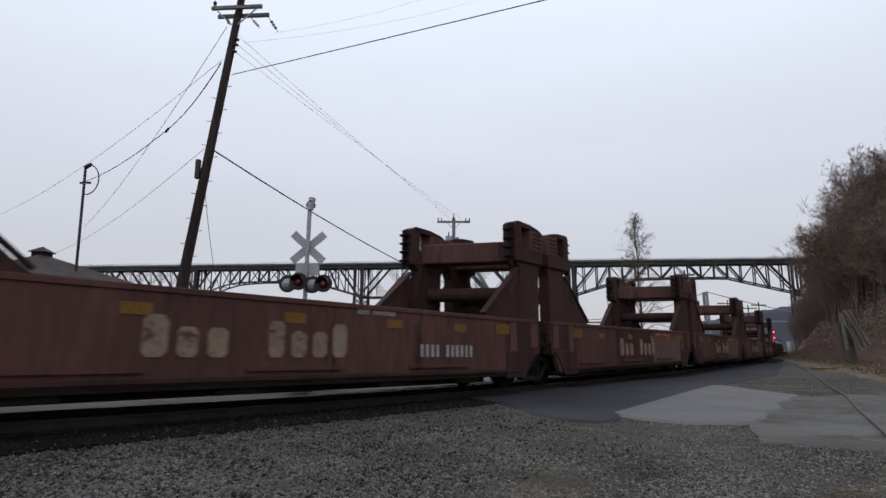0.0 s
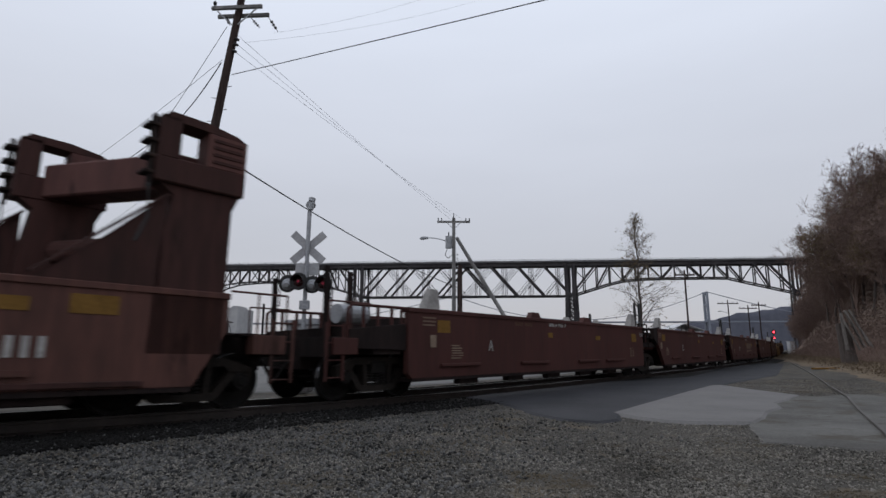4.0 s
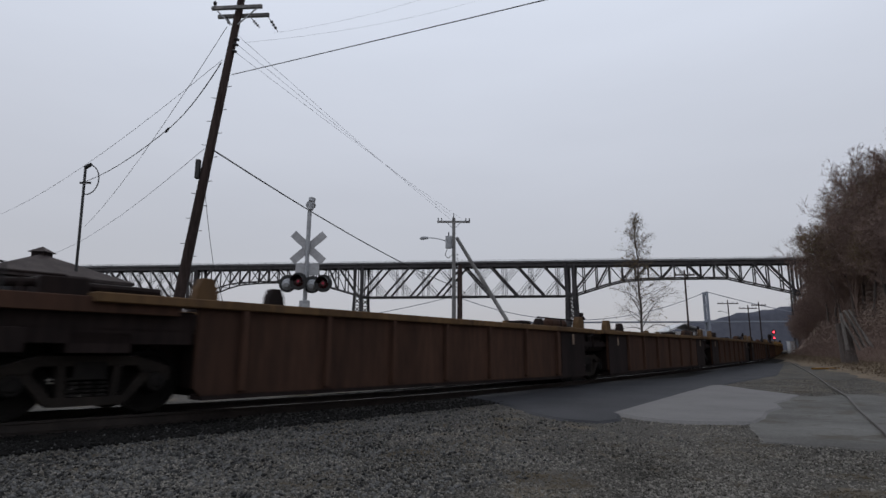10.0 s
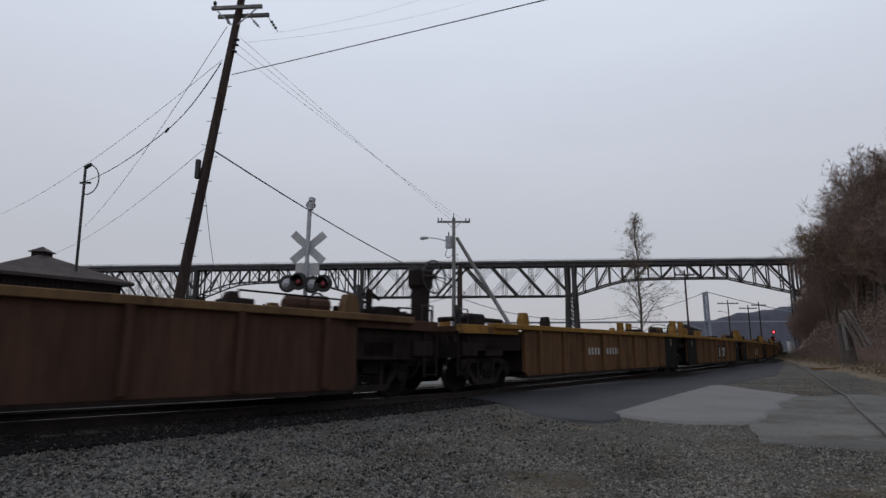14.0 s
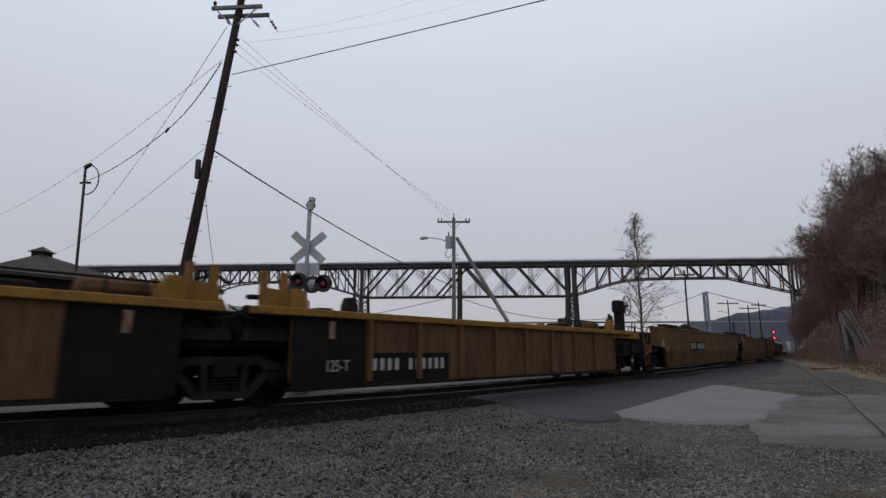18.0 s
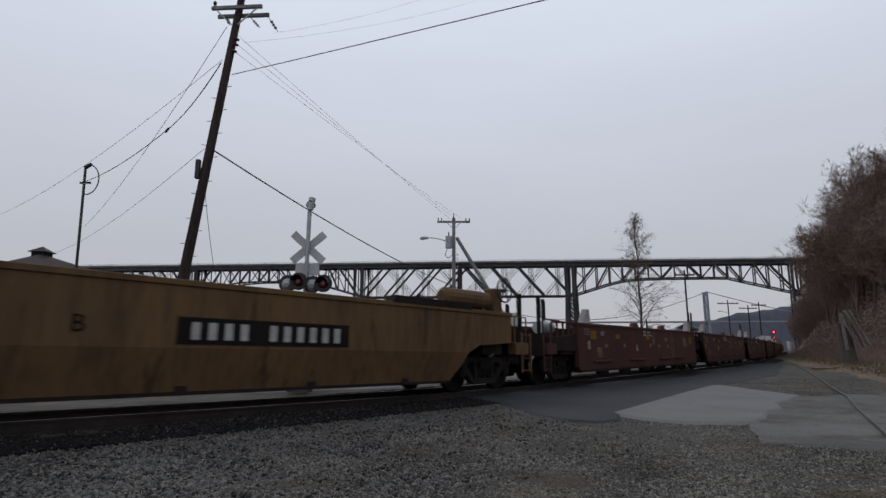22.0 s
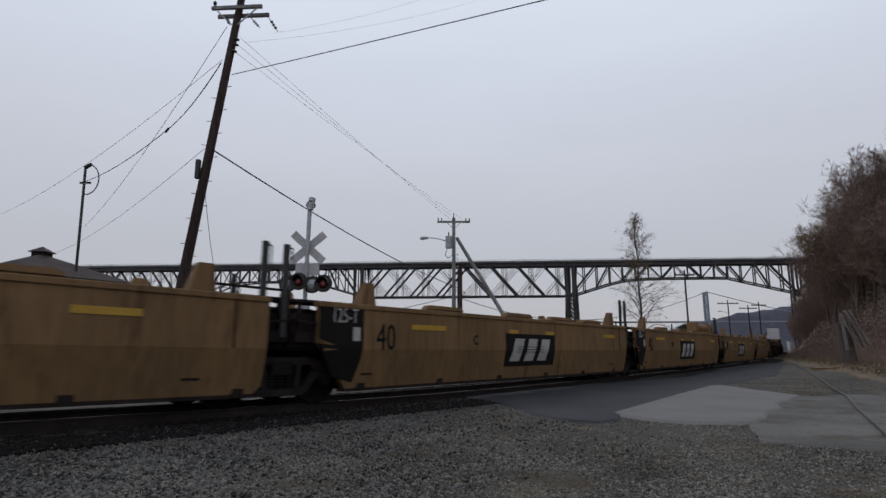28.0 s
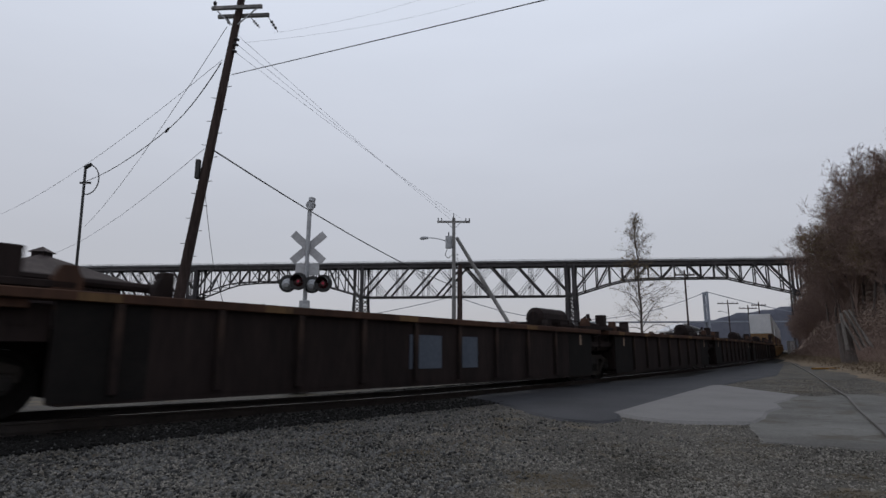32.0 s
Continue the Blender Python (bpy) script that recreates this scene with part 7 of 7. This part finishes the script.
def tree_thing(name, rng, place, height, spread, depth, r, label, group, leaves=0, leaf=0.07, first=0.25, sides=4, twigs=5, least=0.01):
    segs = grow(rng, height, spread, depth, r, rng.normal(0, 0.04), first, twigs)
    u = tagged(new(name), label, "tree", group)
    u.location = place
    trunk = [s for s in segs if s[4] == 0]
    crown = [s for s in segs if s[4] > 0]
    v, f = prisms(trunk, 8)
    ob = new("trunk", mesh_arrays("trunk", v, f, BARK))
    ob.parent = u
    v, f = prisms(crown, sides, least)
    ob = new("crown", mesh_arrays("crown", v, f, TWIG))
    ob.parent = u
    if leaves:
        ends = [s[1] for s in crown if s[4] >= depth]
        v, f = leaf_arrays(rng, ends, leaves, leaf, 0.25)
        ob = tagged(new("leaves", mesh_arrays("leaves", v, f, DRY_LEAF)), "sparse dry tan leaves", kind="stuff")
        ob.parent = u
    return u


FOOT_Y = (-20, 20, 40, 60, 80, 100, 150, 250, 356, 450, 700)
FOOT_X = (8, 22.5, 33, 43, 53, 64, 95, 155, 220, 279, 440)


def hill_height(off):
    return float(np.interp(off, (-6, 0, 4, 12, 22, 45, 90, 300), (0.0, 0.6, 4, 14, 27, 50, 72, 90)))


def build_hillside():
    bm = bmesh.new()
    ys = list(np.arange(-20, 160, 6.0)) + list(np.arange(160, 700, 18.0))
    offs = [-7, -4, -1, 1, 3, 5, 8, 12, 17, 24, 34, 50, 80, 140, 300]
    rows = []
    for y in ys:
        fx = float(np.interp(y, FOOT_Y, FOOT_X))
        row = []
        for o in offs:
            h = hill_height(o) * min(1, max(0.16, (y + 20) / 90))
            wob = noise.noise((y * 0.05, o * 0.06, 1.0))
            row.append(bm.verts.new((fx + o + 2.0 * wob * (o > 2), y + 1.5 * noise.noise((y * 0.1, o * 0.1, 5)) * (o > 2), ground_level(fx, y) + h * (1 + 0.18 * wob) - (0.4 if o <= -7 else 0))))
        rows.append(row)
    for a, b in zip(rows, rows[1:]):
        for i in range(len(offs) - 1):
            bm.faces.new((a[i], a[i + 1], b[i + 1], b[i]))
    bmesh.ops.recalc_face_normals(bm, faces=bm.faces)
    tagged(part("hillside", bm, LITTER, smooth=True), "steep leaf-strewn bluff under bare trees", "hillside", kind="structure")


def hill_spot(y, off):
    fx = float(np.interp(y, FOOT_Y, FOOT_X))
    h = hill_height(off) * min(1, max(0.16, (y + 20) / 90))
    return Vector((fx + off, y, ground_level(fx, y) + h * 0.95 - 0.4))


def build_woods():
    rng = np.random.default_rng(11)
    models = []
    for k in range(6):
        segs = grow(rng, 8.5 + 3.5 * rng.random(), 0.9, 3, 0.17, rng.normal(0, 0.05), 0.2, 6)
        tips = [s[1] for s in segs if s[4] >= 4]
        models.append((*prisms(segs, 3, 0.014), np.array(tips)))
    vs, fs, n = [], [], 0
    tip_places = []
    for k in range(380):
        y = 48 + 330 * rng.random() ** 1.5
        off = (5.0 if y < 70 else 2.6 if y < 90 else 4.5 if y < 180 else 1.5) + 46 * rng.random() ** 1.3
        p = hill_spot(y, off)
        v, f, tips = models[k % 6]
        a, s = rng.random() * 6.283, (0.78 + 0.5 * rng.random()) * (0.92 if y < 80 else 1.0)
        c, sn = math.cos(a) * s, math.sin(a) * s
        w = np.stack([v[:, 0] * c - v[:, 1] * sn, v[:, 0] * sn + v[:, 1] * c, v[:, 2] * s], -1) + np.array(p)
        vs.append(w)
        some = tips[rng.integers(0, len(tips), 240)]
        tip_places.append(np.stack([some[:, 0] * c - some[:, 1] * sn, some[:, 0] * sn + some[:, 1] * c, some[:, 2] * s], -1) + np.array(p))
        fs.append(f + n)
        n += len(v)
    tagged(new("bare_woods", mesh_arrays("bare_woods", np.concatenate(vs), np.concatenate(fs), TWIG)), "dense bare brown trees covering the bluff", "woods", kind="stuff")
    v, f = leaf_arrays(rng, np.concatenate(tip_places), 3, 0.12, 0.38)
    tagged(new("russet_leaves", mesh_arrays("russet_leaves", v, f, RUSSET)), "last russet leaves clinging to the woods", "leaves", kind="stuff")
    for k, (y, off, h) in enumerate(((46, 7.0, 9.5), (55, 8.0, 10), (66, 6.5, 12.5), (74, 8.0, 13.5), (80, 6.4, 13.5), (90, 7.5, 15), (90, 9.5, 17), (100, 8.5, 17), (112, 10, 18), (125, 9, 17), (82, 9.5, 15), (62, 5.0, 10.5), (70, 5.0, 12), (77, 4.4, 12.5), (84, 4.0, 13), (96, 4.8, 14), (110, 4.6, 13.5), (128, 6.0, 13), (150, 6.5, 11), (180, 7.5, 12))):
        tree_thing("bare_tree", rng, hill_spot(y, off), h, 0.95, 3, 0.24, "bare brown deciduous tree at the foot of the bluff", "bluff trees", leaves=1 if k % 2 else 0, leaf=0.09, sides=3, twigs=6, least=0.016)
    # leafy undergrowth filling the lower slope
    n = 60000
    y = 26 + 130 * rng.random(n) ** 1.4
    off = -0.5 + 15 * rng.random(n)
    fx = np.interp(y, FOOT_Y, FOOT_X)
    rise = np.interp(off, (-6, 0, 4, 12, 22), (0.0, 0.6, 4, 14, 27)) * np.clip((y + 20) / 90, 0.16, 1)
    bush = 2.6 * rng.random(n) * (0.5 + 0.5 * np.sin(y * 0.9 + off * 1.7) ** 2)
    v, f = leaf_arrays(rng, np.stack([fx + off, y, level_array(y) + rise + bush - 0.2], -1), 1, 0.13, 0.2)
    tagged(new("undergrowth", mesh_arrays("undergrowth", v, f, RUSSET)), "brown leafy undergrowth on the lower bluff", "undergrowth", kind="stuff")
    # low scrub at the foot of the bluff
    segs = []
    for k in range(800):
        y = 24 + 80 * rng.random() ** 1.5
        p = hill_spot(y, -3.0 + 7 * rng.random())
        for j in range(9):
            d = Vector(rng.normal(0, 0.45, 3)) + Vector((0, 0, 0.9))
            q = p + d * (0.6 + 0.9 * rng.random())
            segs.append((p, q, 0.018, 0.008, 0))
            segs.append((p.lerp(q, 0.6), p.lerp(q, 0.6) + Vector(rng.normal(0, 0.4, 3)) + Vector((0, 0, 0.3)), 0.012, 0.006, 0))
    v, f = prisms(segs, 3, 0.01)
    tagged(new("scrub", mesh_arrays("scrub", v, f, TWIG)), "tangled bare scrub along the bluff foot", "scrub", kind="stuff")


def build_lone_tree():
    """A slender straight tree: rising limbs, wide below and narrow at the top, with drooping twigs."""
    rng = np.random.default_rng(23)
    u = tagged(new("slender_tree"), "slender nearly bare tree with a few tan leaves", "tree")
    u.location = (21.0, 60.0, ground_level(21, 60) - 0.1)
    height = 15.4
    spine = [Vector((-0.012 * z + 0.05 * math.sin(z * 1.3), 0.04 * math.sin(z), z)) for z in np.linspace(0, height, 15)]
    trunk = [(p, q, 0.15 * (1 - k / 15) + 0.015, 0.15 * (1 - (k + 1) / 15) + 0.015, 0) for k, (p, q) in enumerate(zip(spine, spine[1:]))]
    crown, ends = [], []
    for k in range(64):
        f = 0.2 + 0.78 * (k / 63) ** 0.9
        p = spine[0].lerp(spine[-1], f)
        reach = float(np.interp(f, (0.2, 0.28, 0.4, 0.52, 0.75, 1.0), (3.6, 4.8, 4.2, 2.6, 2.3, 0.7))) * (0.7 + 0.45 * rng.random())
        a = k * 2.4 + rng.normal(0, 0.3)
        rise = radians(float(np.interp(f, (0.2, 0.5, 1.0), (38, 52, 72))) + rng.normal(0, 6))
        d = Vector((math.cos(a) * math.cos(rise), math.sin(a) * math.cos(rise), math.sin(rise)))
        r = 0.05 * (1.1 - f) + 0.014
        for j in range(6):
            d = (d + Vector(rng.normal(0, 0.13, 3)) - Vector((0, 0, 0.05 * j * (1 - f)))).normalized()
            q = p + d * reach / 6
            crown.append((p, q, r, r * 0.8, 1))
            r *= 0.8
            for _ in range(2 if j else 1):
                e = (d * 0.7 + Vector(rng.normal(0, 0.55, 3))).normalized()
                w = q + e * reach * (0.14 + 0.14 * rng.random())
                crown.append((q, w, r * 0.6, 0.006, 2))
                for _ in range(2):
                    e2 = (e + Vector(rng.normal(0, 0.6, 3)) - Vector((0, 0, 0.2))).normalized()
                    x = w + e2 * (0.18 + 0.3 * rng.random())
                    crown.append((w, x, 0.007, 0.004, 3))
                    ends.append(x)
            p = q
    v, f = prisms(trunk, 8)
    new("trunk", mesh_arrays("trunk", v, f, BARK)).parent = u
    v, f = prisms(crown, 3, 0.0075)
    new("crown", mesh_arrays("crown", v, f, BARK)).parent = u
    v, f = leaf_arrays(rng, ends, 3, 0.062, 0.12)
    tagged(new("leaves", mesh_arrays("leaves", v, f, DRY_LEAF)), "sparse dry tan leaves", kind="stuff").parent = u


def build_bank():
    rng = np.random.default_rng(31)
    n = 26000
    y = 24 + 80 * rng.random(n) ** 1.6
    fx = np.interp(y, FOOT_Y, FOOT_X)
    x = fx - 6.5 * rng.random(n) ** 1.4 + 1.5
    z = level_array(y) + np.interp(x - fx, (-6, 0, 4), (0.0, 0.6, 5)) * np.clip((y + 20) / 90, 0.16, 1) - 0.1
    p = np.stack([x, y, z], -1)
    lean = rng.normal(0, 0.14, (n, 2))
    h = 0.12 + 0.35 * rng.random(n) ** 1.6
    a = rng.random(n) * 6.283
    w = 0.012 + 0.012 * rng.random(n)
    dx = np.stack([np.cos(a) * w, np.sin(a) * w, 0 * w], -1)
    tip = p + np.stack([lean[:, 0], lean[:, 1], h], -1)
    v = np.stack([p - dx, p + dx, tip], 1).reshape(-1, 3)
    tagged(new("dead_grass", mesh_arrays("dead_grass", v, np.arange(3 * n).reshape(-1, 3), DEAD_GRASS)), "tan dead grass along the bank", "grass", kind="stuff")
    n = 26000
    y = 24 + 90 * rng.random(n) ** 1.5
    fx = np.interp(y, FOOT_Y, FOOT_X)
    off = -6.5 + 12 * rng.random(n)
    z = level_array(y) + np.interp(off, (-6, 0, 4, 12), (0.05, 0.62, 4, 14)) * np.clip((y + 20) / 90, 0.16, 1) + 0.12
    v, f = leaf_arrays(rng, np.stack([fx + off, y, z], -1), 1, 0.045, 0.07)
    tagged(new("fallen_leaves", mesh_arrays("fallen_leaves", v, f, DEAD_GRASS)), "fallen brown leaves strewn over the bank", "leaves", kind="stuff")
    bm = bmesh.new()
    ys = list(np.arange(16, 120, 3.0))
    rows = []
    for yy in ys:
        f = float(np.interp(yy, FOOT_Y, FOOT_X))
        rows.append([bm.verts.new((f + o, yy, ground_level(f, yy) + up + 0.05 * noise.noise((yy * 0.6, o, 2)))) for o, up in ((-8.5, -0.05), (-6.5, 0.03), (-4, 0.16), (-1.5, 0.45), (1.0, 1.3))])
    for r0, r1 in zip(rows, rows[1:]):
        for i in range(4):
            bm.faces.new((r0[i], r0[i + 1], r1[i + 1], r1[i]))
    tagged(part("grass_bank", bm, DEAD_GRASS, smooth=True), "tan bank of dead grass at the bluff's foot", "bank", kind="structure")
    # old broken timbers leaning by the bank
    u = tagged(new("broken_timbers"), "weathered grey broken timbers leaning in scrub", "timber pile")
    for p, q, w in (((30.9, 42, 1.2), (29.9, 42.2, 3.9), 0.34), ((31.3, 42, 1.3), (30.3, 42.3, 3.95), 0.26), ((30.4, 41.8, 1.0), (29.55, 42.2, 3.5), 0.22), ((29.6, 42, 1.0), (29.65, 42.3, 3.7), 0.24), ((31.8, 42.4, 1.2), (30.9, 42.5, 2.9), 0.2)):
        part("timber", bevelled(beam(bmesh.new(), p, q, w * 0.8, 0.12), 0.01), DARK_TIMBER, u)
    part("stump", rod(bmesh.new(), (30.1, 42.6, 0.0), (29.9, 42.7, 3.0), 0.55, 0.4, 10), BARK, u)


build_ground()
build_road()
build_track()
build_siding()
build_signal()
build_leaning_pole()
build_service_mast()
build_street_pole()
build_far_poles()
build_shed()
build_bridge()
build_far_bridge()
build_hillside()
build_woods()
build_lone_tree()
build_bank()
build_gravel()
build_train()
motions()
